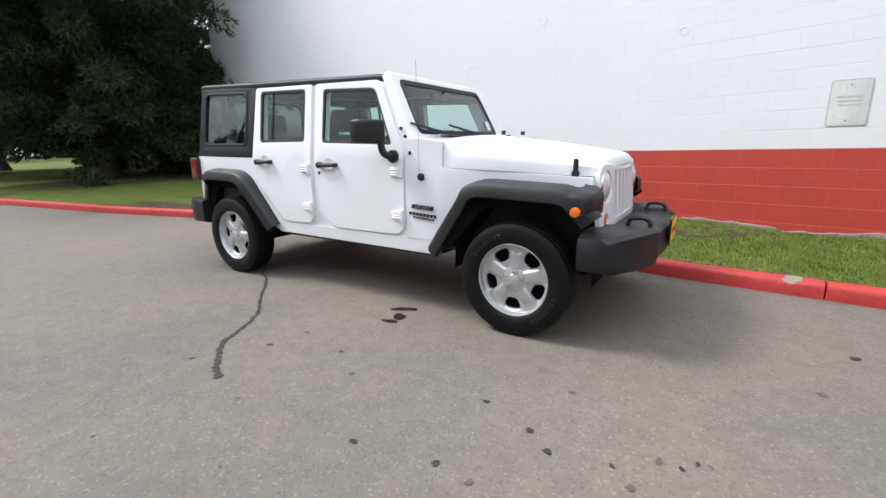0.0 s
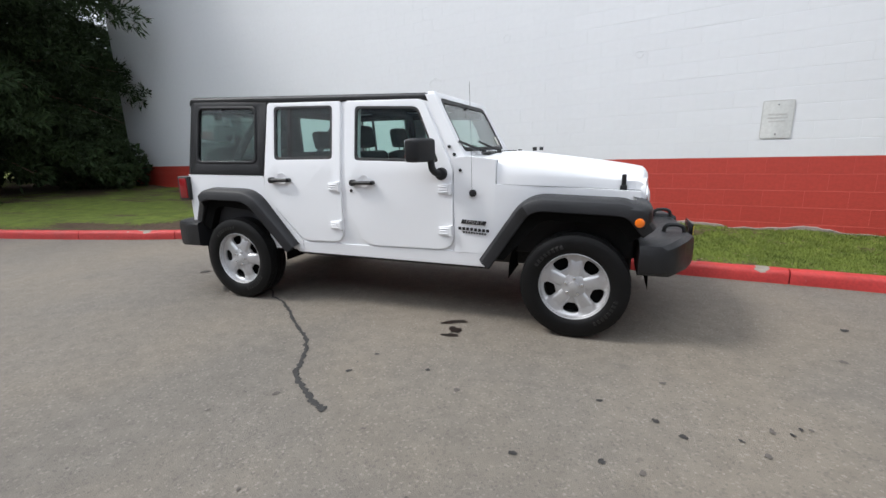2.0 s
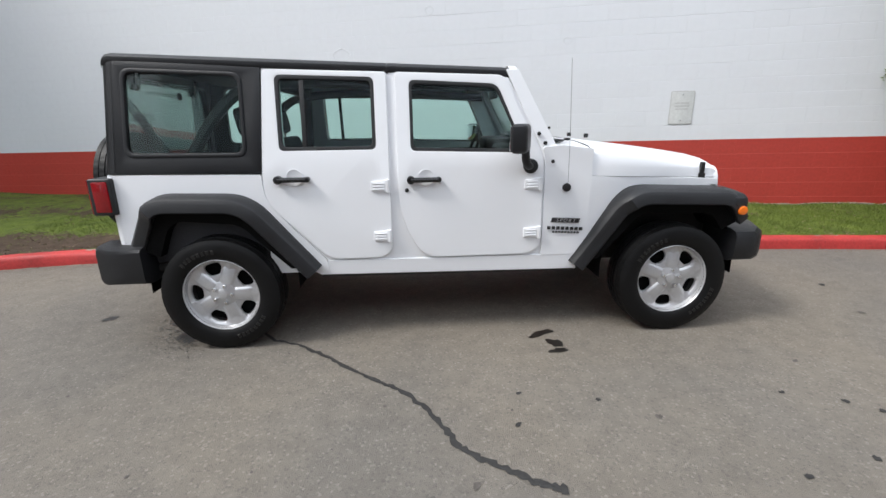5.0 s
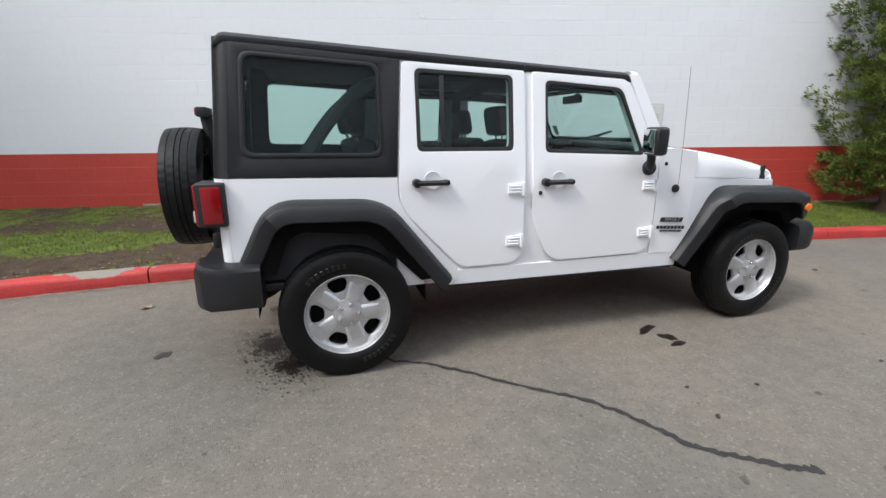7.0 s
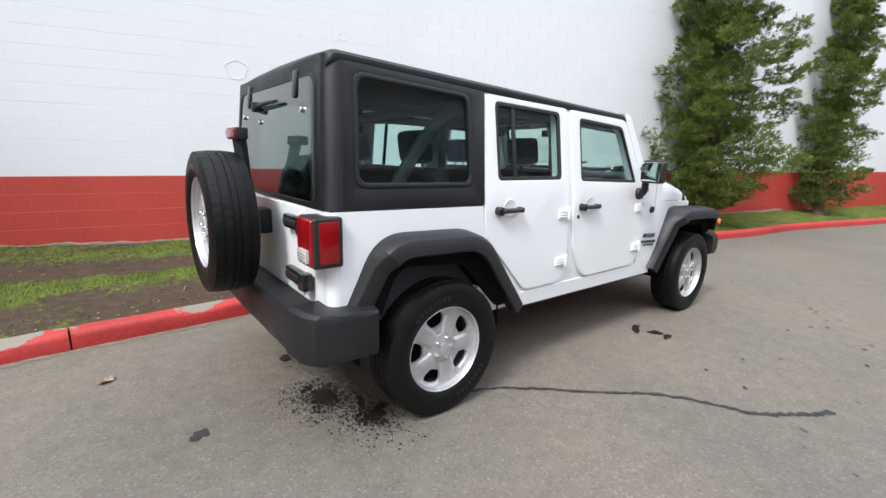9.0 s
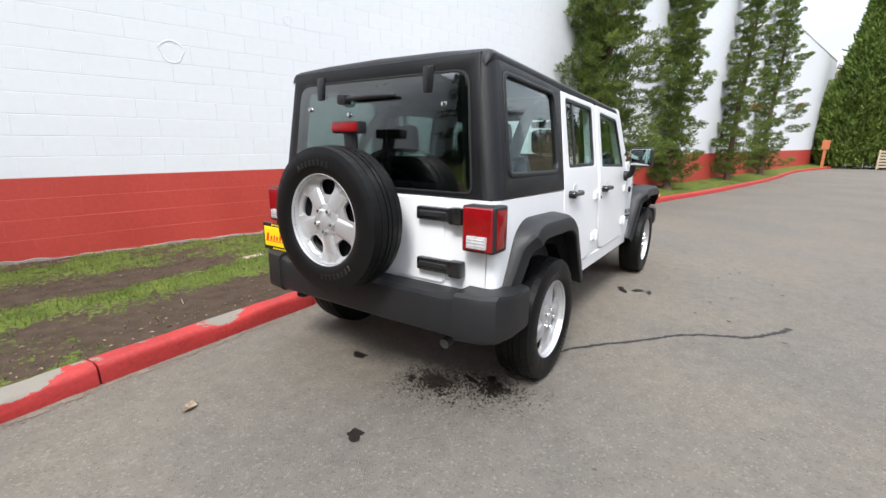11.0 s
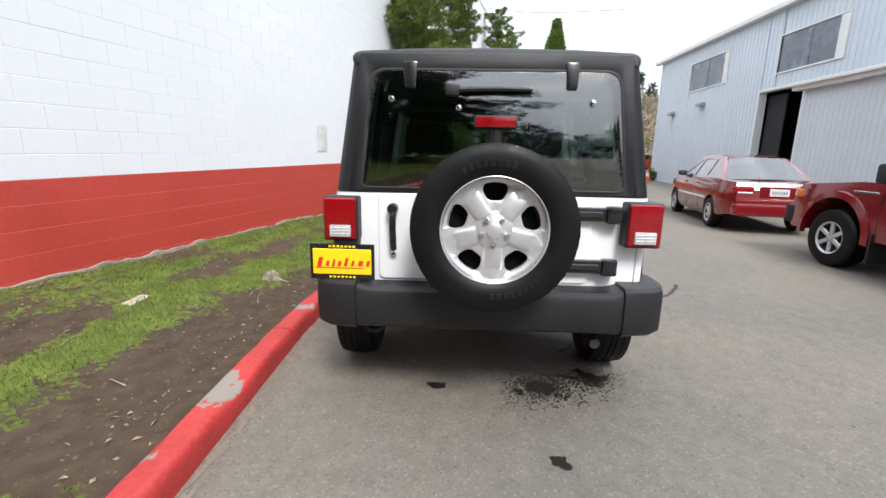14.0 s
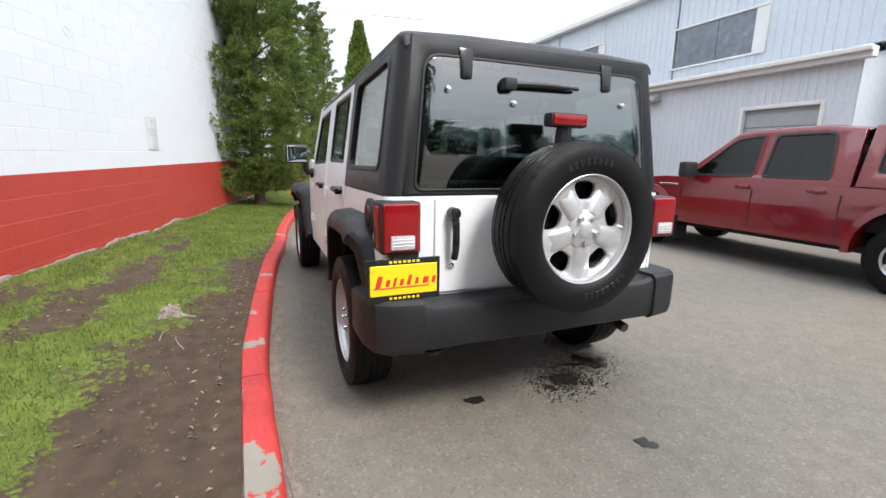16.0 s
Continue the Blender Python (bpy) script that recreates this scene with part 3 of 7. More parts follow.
part("exhaust_silencer", weld(revolve([(0.001, -0.24), (0.09, -0.24), (0.10, -0.22), (0.10, 0.22), (0.09, 0.24), (0.001, 0.24)], 16, "y")), M_STEEL, car).matrix_world = pose(-1.92, 0.0, 0.47)
part("tail_pipe", tube([(-1.85, -0.22, 0.45), (-1.85, -0.5, 0.43), (-2.0, -0.56, 0.40), (-2.16, -0.56, 0.385)], 0.027, 10), M_STEEL, car)
part("tow_hook", tube([(-2.05, 0.62, 0.44), (-2.14, 0.62, 0.42), (-2.17, 0.58, 0.42), (-2.14, 0.54, 0.42), (-2.05, 0.54, 0.44)], 0.013, 8), M_BLACK, car)

# hardtop
def rail_z(x):
    return 1.750 - 0.040 * (x + 1.1)


def top_section(x, sink=0.0):
    z = rail_z(x)
    half = [(0.700, z - 0.022), (0.705, z - 0.004), (0.702, z + 0.014), (0.688, z + 0.028), (0.66, z + 0.036), (0.4, z + 0.048), (0, z + 0.054)]
    return [(x, -y, zz - sink) for y, zz in half] + [(x, y, zz - sink) for y, zz in half[-2::-1]]


rear_secs = []
for a in np.linspace(0, math.pi / 2, 5):
    x = -1.975 - 0.055 * math.cos(a)
    rear_secs.append([(x, y * (1 - 0.035 * (1 - math.sin(a))), z - 0.05 * (1 - math.sin(a)) * (z - 1.70) / 0.1) for _, y, z in top_section(-1.975)])
part("roof", loft(rear_secs + [top_section(x) for x in np.linspace(-1.85, -0.385, 6)]), M_HARDTOP, car, "textured black hardtop roof")
part("freedom_panel", loft([top_section(-0.378)] + [top_section(x) for x in np.linspace(-0.3, 0.33, 4)] + [top_section(0.372, 0.008), top_section(0.385, 0.03)]), M_HARDTOP, car, "black removable front roof panel")
part("roof_seam", loft([top_section(-0.39, 0.006), top_section(-0.372, 0.006)]), M_BLACK, car)
hq = plate(rpoly([(-2.012, 1.132), (-1.163, 1.120), (-1.122, 1.732), (-1.962, 1.780, .02)]),
           [rpoly([(-1.925, 1.248, .05), (-1.255, 1.242, .05), (-1.255, 1.686, .05), (-1.898, 1.715, .05)], 6)], side_f(0.004), 0.03, 0.006, [])
both("hardtop_side", hq, M_HARDTOP, "textured black hardtop side")
hs_out = rpoly([(-1.948, 1.226, .06), (-1.234, 1.220, .06), (-1.234, 1.706, .06), (-1.918, 1.737, .06)], 6)
hs_in = rpoly([(-1.922, 1.252, .05), (-1.259, 1.246, .05), (-1.259, 1.683, .05), (-1.894, 1.711, .05)], 6)
both("window_surround", plate(hs_out, [hs_in], side_f(0.010), 0.02, 0.007), M_HARDTOP)
both("quarter_pane", plate(inset(hs_in, -0.01), [], side_f(-0.008), 0.004, 0), M_GLASS, "green-tinted quarter pane")
hc = loft([[(rear_x(z) + 0.073 - 0.077 * math.sin(a), -side_y(z) + 0.073 - 0.077 * math.cos(a), z) for a in np.linspace(0, math.pi / 2, 9)] for z in np.linspace(1.132, 1.780, 6)])
both("hardtop_corner", hc, M_HARDTOP)

# tail: hardtop frame, tailgate, glass
rf = plate([(-0.715, 1.132), (0.715, 1.132), (0.655, 1.80), (-0.655, 1.80)],
           [rpoly([(-0.655, 1.155, .04), (0.655, 1.155, .04), (0.592, 1.715, .07), (-0.592, 1.715, .07)], 6)], rear_f(0.004), 0.03, 0.006)
part("hardtop_rear", rf, M_HARDTOP, car)
RG = rpoly([(-0.665, 1.150, .04), (0.665, 1.150, .04), (0.605, 1.730, .08), (-0.605, 1.730, .08)], 6)
gl = part("liftgate_pane", plate(inset(RG, 0.012), [], rear_f(0.008), 0.005, 0.001), M_RGLASS, car, "dark tinted liftgate glass")
part("pane_border", plate(inset(RG, 0.006), [inset(RG, 0.05)], rear_f(0.004), 0.006, 0.001), M_GLOSSBLACK, gl, "black printed glass border")
part("pane_seal", plate(RG, [inset(RG, 0.012)], rear_f(0.010), 0.012, 0.003), M_BLACK, gl)
for y in (0.41, -0.37):
    hb = boxed((-2.055, y - 0.032, 1.635), (-2.012, y + 0.032, 1.765), 0.012, 2)
    for v in hb.verts:
        v.co.x -= 0.12 * (1.70 - v.co.z)
        v.co.y = y + (v.co.y - y) * (1.12 if v.co.z > 1.7 else 0.85)
    part("liftgate_hinge", hb, M_GLOSSBLACK, car, "black liftgate hinge")
for y, z in ((0.50, 1.585), (-0.475, 1.575), (0.17, 1.545)):
    part("glass_bolt", disc(0.014, 0.014, 14, 0.004, pose(rear_x(z) - 0.02, y, z, 0, 0, -90)), M_CHROME, car)
wiper = part("rear_wiper", tube([(-2.07, 0.20, 1.628), (-2.08, 0.0, 1.635), (-2.075, -0.18, 1.632)], lambda t: 0.016 - 0.008 * t, 8), M_BLACK, car)
part("wiper_hub", boxed((-2.095, 0.17, 1.60), (-2.04, 0.235, 1.655), 0.014, 2), M_BLACK, wiper)

part("rear_panel", plate([(-0.745, 0.66), (0.745, 0.66), (0.745, 1.128), (-0.745, 1.128)], [], rear_f(0), 0.03, 0), M_WHITE, car)
gate = part("tailgate", plate(rpoly([(-0.51, 0.685, .03), (0.565, 0.685, .03), (0.565, 1.122, .015), (-0.51, 1.122, .015)]), [], rear_f(0.012), 0.012, 0.006), M_WHITE, car, "white side-hung tailgate")
for z in (1.05, 0.785):
    h1 = boxed((-2.135, -0.60, z - 0.036), (-2.095, -0.36, z + 0.032), 0.012, 2)
    hinge = part("tailgate_hinge", h1, M_GLOSSBLACK, gate, "black tailgate hinge")
    part("hinge_knuckle", boxed((-2.15, -0.64, z - 0.045), (-2.095, -0.565, z + 0.04), 0.014, 2), M_GLOSSBLACK, hinge)
    part("hinge_rib", boxed((-2.142, -0.55, z - 0.018), (-2.13, -0.38, z + 0.014), 0.005), M_BLACK, hinge)
th = part("tailgate_handle", tube([(-2.135, 0.485, 1.05), (-2.15, 0.485, 1.0), (-2.15, 0.483, 0.90), (-2.13, 0.483, 0.85)], 0.017, 10), M_GLOSSBLACK, gate, "black upright tailgate handle")
part("handle_button", disc(0.026, 0.05, 18, 0.008, pose(-2.155, 0.487, 1.055, 0, 0, -90)), M_GLOSSBLACK, th)
part("tailgate_lock", disc(0.014, 0.015, 14, 0.004, pose(-2.108, 0.485, 0.812, 0, 0, -90)), M_CHROME, gate)

# tail lamps
for s in (-1, 1):
    y0, y1 = 0.655, 0.828
    lo = (-2.165, min(s * y0, s * y1), 0.892)
    hi = (-2.03, max(s * y0, s * y1), 1.112)
    lamp = part("tail_lamp", boxed(lo, hi, 0.014, 3), M_BLACK, car, "square red tail lamp in a black housing")
    part("red_lens", boxed((-2.176, s * 0.742 - 0.079, 0.899), (-2.15, s * 0.742 + 0.079, 1.106), 0.013, 3), M_REDLENS, lamp, "ribbed red lens")
    part("reverse_lens", boxed((-2.188, s * 0.742 - 0.054, 0.915), (-2.16, s * 0.742 + 0.050, 0.974), 0.006, 2), M_REVLENS, lamp, "clear reversing lens")
    part("side_lens", boxed((-2.14, min(s * 0.80, s * 0.834), 0.91), (-2.05, max(s * 0.80, s * 0.834), 1.095), 0.008, 2), M_REDLENS, lamp)
    for k in range(3):
        part("lens_rib", boxed((-2.190, s * 0.742 - 0.050, 0.929 + 0.014 * k), (-2.184, s * 0.742 + 0.046, 0.934 + 0.014 * k), 0.002), M_RIM, lamp)

# rear plate with a black holder; its words stay plain bars
pl = part("rear_number_plate", boxed((-2.182, 0.572, 0.695), (-2.168, 0.898, 0.878), 0.006, 2), M_GLOSSBLACK, car, "yellow dealer plate with red script, in a black frame")
part("plate_face", boxed((-2.186, 0.587, 0.722), (-2.180, 0.883, 0.853), 0.003), M_YELLOW, pl)
part("plate_bracket", boxed((-2.16, 0.66, 0.86), (-2.08, 0.78, 0.915), 0.01, 2), M_BLACK, pl)
for k, (y, w, z, h) in enumerate([(0.845, 0.030, 0.785, 0.060), (0.807, 0.022, 0.778, 0.034), (0.777, 0.016, 0.780, 0.046), (0.747, 0.022, 0.778, 0.034), (0.713, 0.022, 0.786, 0.052), (0.680, 0.020, 0.780, 0.034), (0.640, 0.034, 0.781, 0.034), (0.603, 0.022, 0.781, 0.034)]):
    bar = boxed((-2.188, y - w * 0.36, z - h * 0.42), (-2.185, y + w * 0.36, z + h * 0.42), 0.001)
    for v in bar.verts:
        v.co.y -= (v.co.z - z) * 0.25
    part("plate_mark", bar, M_REDINK, pl)
part("plate_mark", boxed((-2.189, 0.625, 0.755), (-2.185, 0.87, 0.759), 0.001), M_REDINK, pl)
for z in (0.8655, 0.7085):
    for k in range(7):
        part("frame_mark", boxed((-2.185, 0.668 + 0.020 * k, z - 0.005), (-2.1815, 0.681 + 0.020 * k, z + 0.005), 0.001), M_YELLOW, pl)

# bumpers
def bumper_section(y, x_out, x_in, z0, z1, r=0.03):
    return [(x_in, y, z0), (x_out + (r if x_out < 0 else -r), y, z0), (x_out + (0.008 if x_out < 0 else -0.008), y, z0 + r * 0.5), (x_out, y, z0 + r * 1.3), (x_out, y, z1 - r * 1.3),
            (x_out + (0.008 if x_out < 0 else -0.008), y, z1 - r * 0.5), (x_out + (r if x_out < 0 else -r), y, z1), (x_in, y, z1)]


rb = [(-0.905, -2.03, 0.50, 0.675), (-0.895, -2.10, 0.475, 0.69), (-0.86, -2.185, 0.462, 0.698), (-0.80, -2.225, 0.455, 0.70), (-0.66, -2.245, 0.452, 0.70), (-0.655, -2.235, 0.46, 0.685),
      (-0.60, -2.24, 0.462, 0.672), (0, -2.245, 0.462, 0.670)]
rb += [(-y, x, a, b) for y, x, a, b in rb[-2::-1]]
part("rear_bumper", loft([bumper_section(y, x, -1.90, a, b) for y, x, a, b in rb], closed=True, caps=True), M_PLASTIC, car, "grained black plastic rear bumper", angle=30)
fb = [(-0.89, 1.985, 0.53, 0.65), (-0.875, 2.04, 0.50, 0.685), (-0.82, 2.10, 0.475, 0.70), (-0.62, 2.19, 0.465, 0.705), (-0.45, 2.245, 0.46, 0.705), (-0.43, 2.235, 0.47, 0.68), (0, 2.262, 0.47, 0.678)]
fb += [(-y, x, a, b) for y, x, a, b in fb[-2::-1]]
part("front_bumper", loft([bumper_section(y, x, 1.87, a, b, 0.045) for y, x, a, b in fb], closed=True, caps=True), M_PLASTIC, car, "grained black plastic front bumper", angle=30)
for y in (-0.40, 0.40):
    part("tow_hook", tube([(2.05, y, 0.69), (2.06, y, 0.742), (2.10, y, 0.752), (2.15, y, 0.750), (2.18, y, 0.735), (2.185, y, 0.69)], 0.014, 8), M_BLACK, car)
fp = part("front_number_plate", boxed((2.268, -0.16, 0.545), (2.281, 0.155, 0.72), 0.005, 2), M_GLOSSBLACK, car, "yellow dealer plate in a black frame")
part("plate_face", boxed((2.280, -0.145, 0.562), (2.285, 0.14, 0.704), 0.003), M_YELLOW, fp)
for k in range(6):
    part("plate_mark", boxed((2.2845, -0.11 + 0.038 * k, 0.61), (2.2875, -0.085 + 0.038 * k, 0.655), 0.002), M_REDINK, fp)
part("skid_valance", plate(rpoly([(-0.60, 0.56, .05), (0.60, 0.56, .05), (0.62, 0.68, .03), (-0.62, 0.68, .03)]), [], lambda u, v, d: (1.97 - d, u, v), 0.03, 0.004), M_BLACK, car)

# windscreen frame, glass, wipers, mirrors
def ws_f(off):
    return lambda u, v, d: (0.655 - 0.235 * v / 0.45 + off - d, u, 1.262 + v)


WS = rpoly([(-0.655, 0.03, .05), (0.655, 0.03, .05), (0.622, 0.425, .06), (-0.622, 0.425, .06)], 6)
part("windscreen_frame", plate(rpoly([(-0.745, -0.02), (0.745, -0.02), (0.705, 0.472, .04), (-0.705, 0.472, .04)]), [WS], ws_f(0), 0.05, 0.01), M_WHITE, car)
part("windscreen_pane", plate(inset(WS, -0.01), [], ws_f(-0.012), 0.005, 0), M_WGLASS, car, "clear windscreen glass")
part("windscreen_border", plate(inset(WS, -0.004), [inset(WS, 0.03)], ws_f(-0.006), 0.005, 0), M_BLACK, car)
ap = plate([(0.592, 1.19), (0.668, 1.256), (0.425, 1.712), (0.345, 1.712)], [], lambda u, v, d: (u, -side_y(v) + 0.002 + d, v), 0.05, 0.005)
both("windscreen_pillar", ap, M_WHITE)
for k in range(4):
    t = k / 3
    both("frame_bolt", disc(0.012, 0.012, 10, 0.003, pose(0.552 + 0.075 * t + 0.015 * (k % 2), -side_y(1.30 - 0.16 * t) - 0.010, 1.33 - 0.17 * t)), M_BLACK)
for y in (-0.36, 0.16):
    w = part("front_wiper", tube([(0.72, y, 1.285), (0.672, y - 0.04, 1.300), (0.636, y - 0.26, 1.345), (0.632, y - 0.28, 1.35)], 0.010, 6), M_BLACK, car)
    part("wiper_blade", tube([(0.662, y + 0.10, 1.296), (0.634, y - 0.26, 1.345), (0.622, y - 0.38, 1.365)], 0.009, 5, 0), M_BLACK, w)
part("inspection_sticker", boxed((0.0, 0.0, 0.0), (0.004, 0.07, 0.09), 0.001), M_STICKER, car).matrix_world = pose(0.608, 0.50, 1.335, 0, -27.6, 0)
for s in (1, -1):
    b = boxed((0.385, -1.045, 1.225), (0.485, -0.845, 1.392), 0.034, 3)
    for v in b.verts:
        v.co.x += 0.38 * (v.co.y + 0.845)
        if v.co.x < 0.35:
            v.co.y = -0.945 + (v.co.y + 0.945) * 1.04
    b = b if s == 1 else mirrored(b)
    mir = part("door_mirror", b, M_PLASTIC, car, "black door mirror")
    g = boxed((0.381, -1.03, 1.24), (0.389, -0.86, 1.378), 0.003)
    for v in g.verts:
        v.co.x += 0.38 * (v.co.y + 0.845)
    part("mirror_glass", g if s == 1 else mirrored(g), M_MIRROR, mir)
    arm = tube([(0.445, -0.87, 1.24), (0.45, -0.865, 1.17), (0.475, -0.84, 1.14), (0.495, -0.80, 1.135)], 0.026, 10)
    part("mirror_arm", arm if s == 1 else mirrored(arm), M_PLASTIC, mir)
    ft = disc(0.046, 0.035, 18, 0.01, pose(0.497, -0.823, 1.135))
    part("mirror_foot", ft if s == 1 else mirrored(ft), M_PLASTIC, mir)

# aerial, badges, filler cap
aer = part("aerial_base", disc(0.027, 0.02, 18, 0.007, pose(0.738, -0.812, 0.995)), M_BLACK, car)
part("aerial_mast", tube([(0.738, -0.822, 0.995), (0.735, -0.815, 1.3), (0.72, -0.805, 1.76)], 0.0012, 6, 0), M_STEEL, aer, "thin grey aerial mast")
part("sport_badge", plate(rpoly([(0.655, 0.800), (0.842, 0.790), (0.832, 0.760), (0.645, 0.770)]), [], side_f(0.003), 0.004, 0.001), M_BLACK, car, "black badge with silver SPORT lettering")
tx = bpy.data.curves.new("badge_word", "FONT")
tx.body, tx.size, tx.extrude, tx.align_x, tx.align_y, tx.shear = "SPORT", 0.033, 0.0008, "CENTER", "CENTER", 0.3
tx.space_character = 1.45
tx_ob = new("badge_word", tx)
bpy.context.view_layer.update()
me = bpy.data.meshes.new_from_object(tx_ob)
bpy.data.objects.remove(tx_ob)
me.materials.append(M_RIM)
wd = new("badge_word", me)
wd.matrix_world = pose(0.744, -0.8035, 0.780, 90, 3.0, 0)
wd.parent = car
for row, (x0, n, w, g, z, h) in enumerate([(0.625, 8, 0.022, 0.0305, 0.733, 0.021), (0.660, 9, 0.014, 0.0205, 0.705, 0.012)]):
    for k in range(n):
        x = x0 + g * k
        part("badge_mark", plate([(x, z - h / 2 - 0.06 * (x - x0)), (x + w, z - h / 2 - 0.06 * (x - x0)), (x + w, z + h / 2 - 0.06 * (x - x0)), (x, z + h / 2 - 0.06 * (x - x0))], [], side_f(0.002), 0.003, 0), M_BLACK, car)
fl = disc(0.085, 0.02, 28, 0.008)
fl.transform(pose(-1.86, 0.812, 1.02, 0, 0, 180))
cap = part("fuel_filler", fl, M_BLACK, car, "round black fuel filler recess")
f2 = disc(0.055, 0.02, 24, 0.006)
f2.transform(pose(-1.86, 0.818, 1.02, 0, 0, 180))
part("filler_cap", f2, M_GLOSSBLACK, cap)


# ---- wheels ----
def smooth_step(a, b, x):
    t = min(1, max(0, (x - a) / (b - a)))
    return t * t * (3 - 2 * t)


def tyre_bm():
    """A road tyre about y, outer face towards -y: ribs, shoulder blocks, bulged sidewalls."""
    R, W = 0.372, 0.112
    prof = [(0.226, -0.085), (0.234, -0.095), (0.252, -0.108), (0.285, -0.114), (0.322, -0.112), (0.345, -0.106), (0.357, -0.100)]
    crown = []
    ribs = [(-0.098, -0.062), (-0.052, -0.019), (-0.010, 0.010), (0.019, 0.052), (0.062, 0.098)]
    for a, b in ribs:
        for o in (a, b):
            crown.append((R - 0.9 * o * o, o, True))
        crown.append((R - 0.007, b + 0.0015, False))
        crown.append((R - 0.007, b + 0.0085, False))
    crown = crown[:-2]
    prof2 = prof + [(r, o) for r, o, _ in crown] + [(r, -o) for r, o in reversed(prof)]
    top = {len(prof) + i: k for i, (r, o, k) in enumerate(crown)}

    def lower(i, j):
        if j in top and top[j]:
            rib = (j - len(prof)) // 4
            return 0.002 if (i + 2 * rib) % 5 == 0 else 0.0
        if j in (len(prof) - 1, len(prof2) - len(prof)):
            return 0.003 if i % 5 < 1 else 0.0
        return 0.0
    return revolve(prof2, 230, "y", lower)


def rim_face_bm():
    """A five-spoke pressed wheel face with five wide windows."""
    outer = [(0.208 * math.cos(a), 0.208 * math.sin(a)) for a in np.linspace(0, 2 * math.pi, 61)[:-1]]
    holes = []
    for k in range(5):
        a0 = math.pi / 2 + 2 * math.pi * (k + 0.5) / 5
        pts = []
        for r, da, rr in ((0.122, -0.24, .016), (0.166, -0.315, .022), (0.189, -0.25, .020), (0.193, 0.0, .05), (0.189, 0.25, .020), (0.166, 0.315, .022), (0.122, 0.24, .016)):
            pts.append((r * math.cos(a0 + da), r * math.sin(a0 + da), rr))
        holes.append(rpoly(pts, 4))

    def f(u, v, d):
        r = math.hypot(u, v)
        dish = 0.014 * max(0, (r - 0.075) / 0.12) if r < 0.19 else 0.014 - 0.016 * (r - 0.19) / 0.018
        a = (math.atan2(v, u) - math.pi / 2) % (2 * math.pi / 5)
        a = min(a, 2 * math.pi / 5 - a)
        crest = 0.010 * max(0, 1 - abs(a) / 0.26) if 0.08 < r < 0.19 else 0
        return (u, dish + d - crest * min(1, (r - 0.08) / 0.02, (0.19 - r) / 0.02), v)
    cuts = [((math.cos(a), 0, math.sin(a)), 0.0) for a in np.linspace(0, math.pi, 11)[:-1]]
    bm = plate(outer, holes, f, 0.016, 0.005, cuts)
    bm.transform(Matrix.Diagonal((1.08, 1, 1.08, 1)))
    return bm


def spoke_bm():
    """A pressed spoke: one broad raised flat with sloping shoulders, running out into the rim."""
    secs = []
    for i, r in enumerate(np.linspace(0.074, 0.205, 10)):
        fall = 0.018 * max(0, (r - 0.085) / 0.12) ** 1.5
        w = 0.026 + 0.008 * (r - 0.074) / 0.13
        rise = 0.011 * (1 - 0.75 * smooth_step(0.160, 0.205, r))
        half = [(w + 0.022, 0.010), (w + 0.015, 0.001), (w + 0.005, -rise * 0.80), (w - 0.004, -rise), (w * 0.4, -rise - 0.0015), (0.0, -rise - 0.002)]
        half = [(a, b + fall) for a, b in half]
        secs.append([(a, b, r) for a, b in half] + [(-a, b, r) for a, b in half[-2::-1]])
    return loft(secs)


_tyre, _face = tyre_bm(), rim_face_bm()
_marks = [[], []]
for g, (base, n) in enumerate(((math.pi * 0.62, 8), (-math.pi * 0.30, 8))):
    for k in range(n):
        a = base + 0.105 * k
        b = boxed((-0.009, -0.1149, -0.013), (0.009, -0.110, 0.013), 0.0008)
        b.transform(pose(0, 0, 0, 0, -math.degrees(a) + 90) @ Matrix.Translation((0, 0, 0.288)))
        _marks[g].append(b)
_marks = [joined(*b) for b in _marks]
WHEEL_DATA = {}


def wheel_mesh(key, bm, material, angle=35):
    bmesh.ops.recalc_face_normals(bm, faces=bm.faces)
    me = bpy.data.meshes.new(key)
    bm.to_mesh(me)
    bm.free()
    me.materials.append(material)
    smooth_mesh(me, angle)
    WHEEL_DATA[key] = me


wheel_mesh("tyre", _tyre, M_TYRE, 30)
wheel_mesh("wheel_face", _face, M_RIM, 40)
wheel_mesh("spoke", spoke_bm(), M_RIM, 40)
wheel_mesh("lettering", _marks[0], M_TYRELET)
wheel_mesh("lettering_b", _marks[1], M_TYRELET)
wheel_mesh("rim_lip", revolve([(0.222, -0.060), (0.226, -0.084), (0.233, -0.098), (0.240, -0.094), (0.240, -0.080), (0.228, -0.060)], 60), M_RIM, 40)
# a silver barrel coloured dark: the shade behind the spokes is painted in
wheel_mesh("rim_barrel", revolve([(0.226, -0.058), (0.214, -0.04), (0.205, 0.09), (0.215, 0.1)], 60), M_STEEL, 40)
# disc widened and blackened to deepen the painted shade in the wheel windows
wheel_mesh("brake_disc", weld(revolve([(0.001, 0.0), (0.200, 0.0), (0.200, 0.05), (0.001, 0.05)], 32)), M_WELL)
wheel_mesh("hub_boss", weld(revolve([(0.001, -0.016), (0.036, -0.016), (0.042, -0.012), (0.072, -0.010), (0.084, -0.004), (0.088, 0.03)], 36)), M_RIM, 40)
wheel_mesh("hub_cap", weld(revolve([(0.001, -0.024), (0.026, -0.0235), (0.034, -0.020), (0.036, -0.012)], 24)), M_RIM, 40)
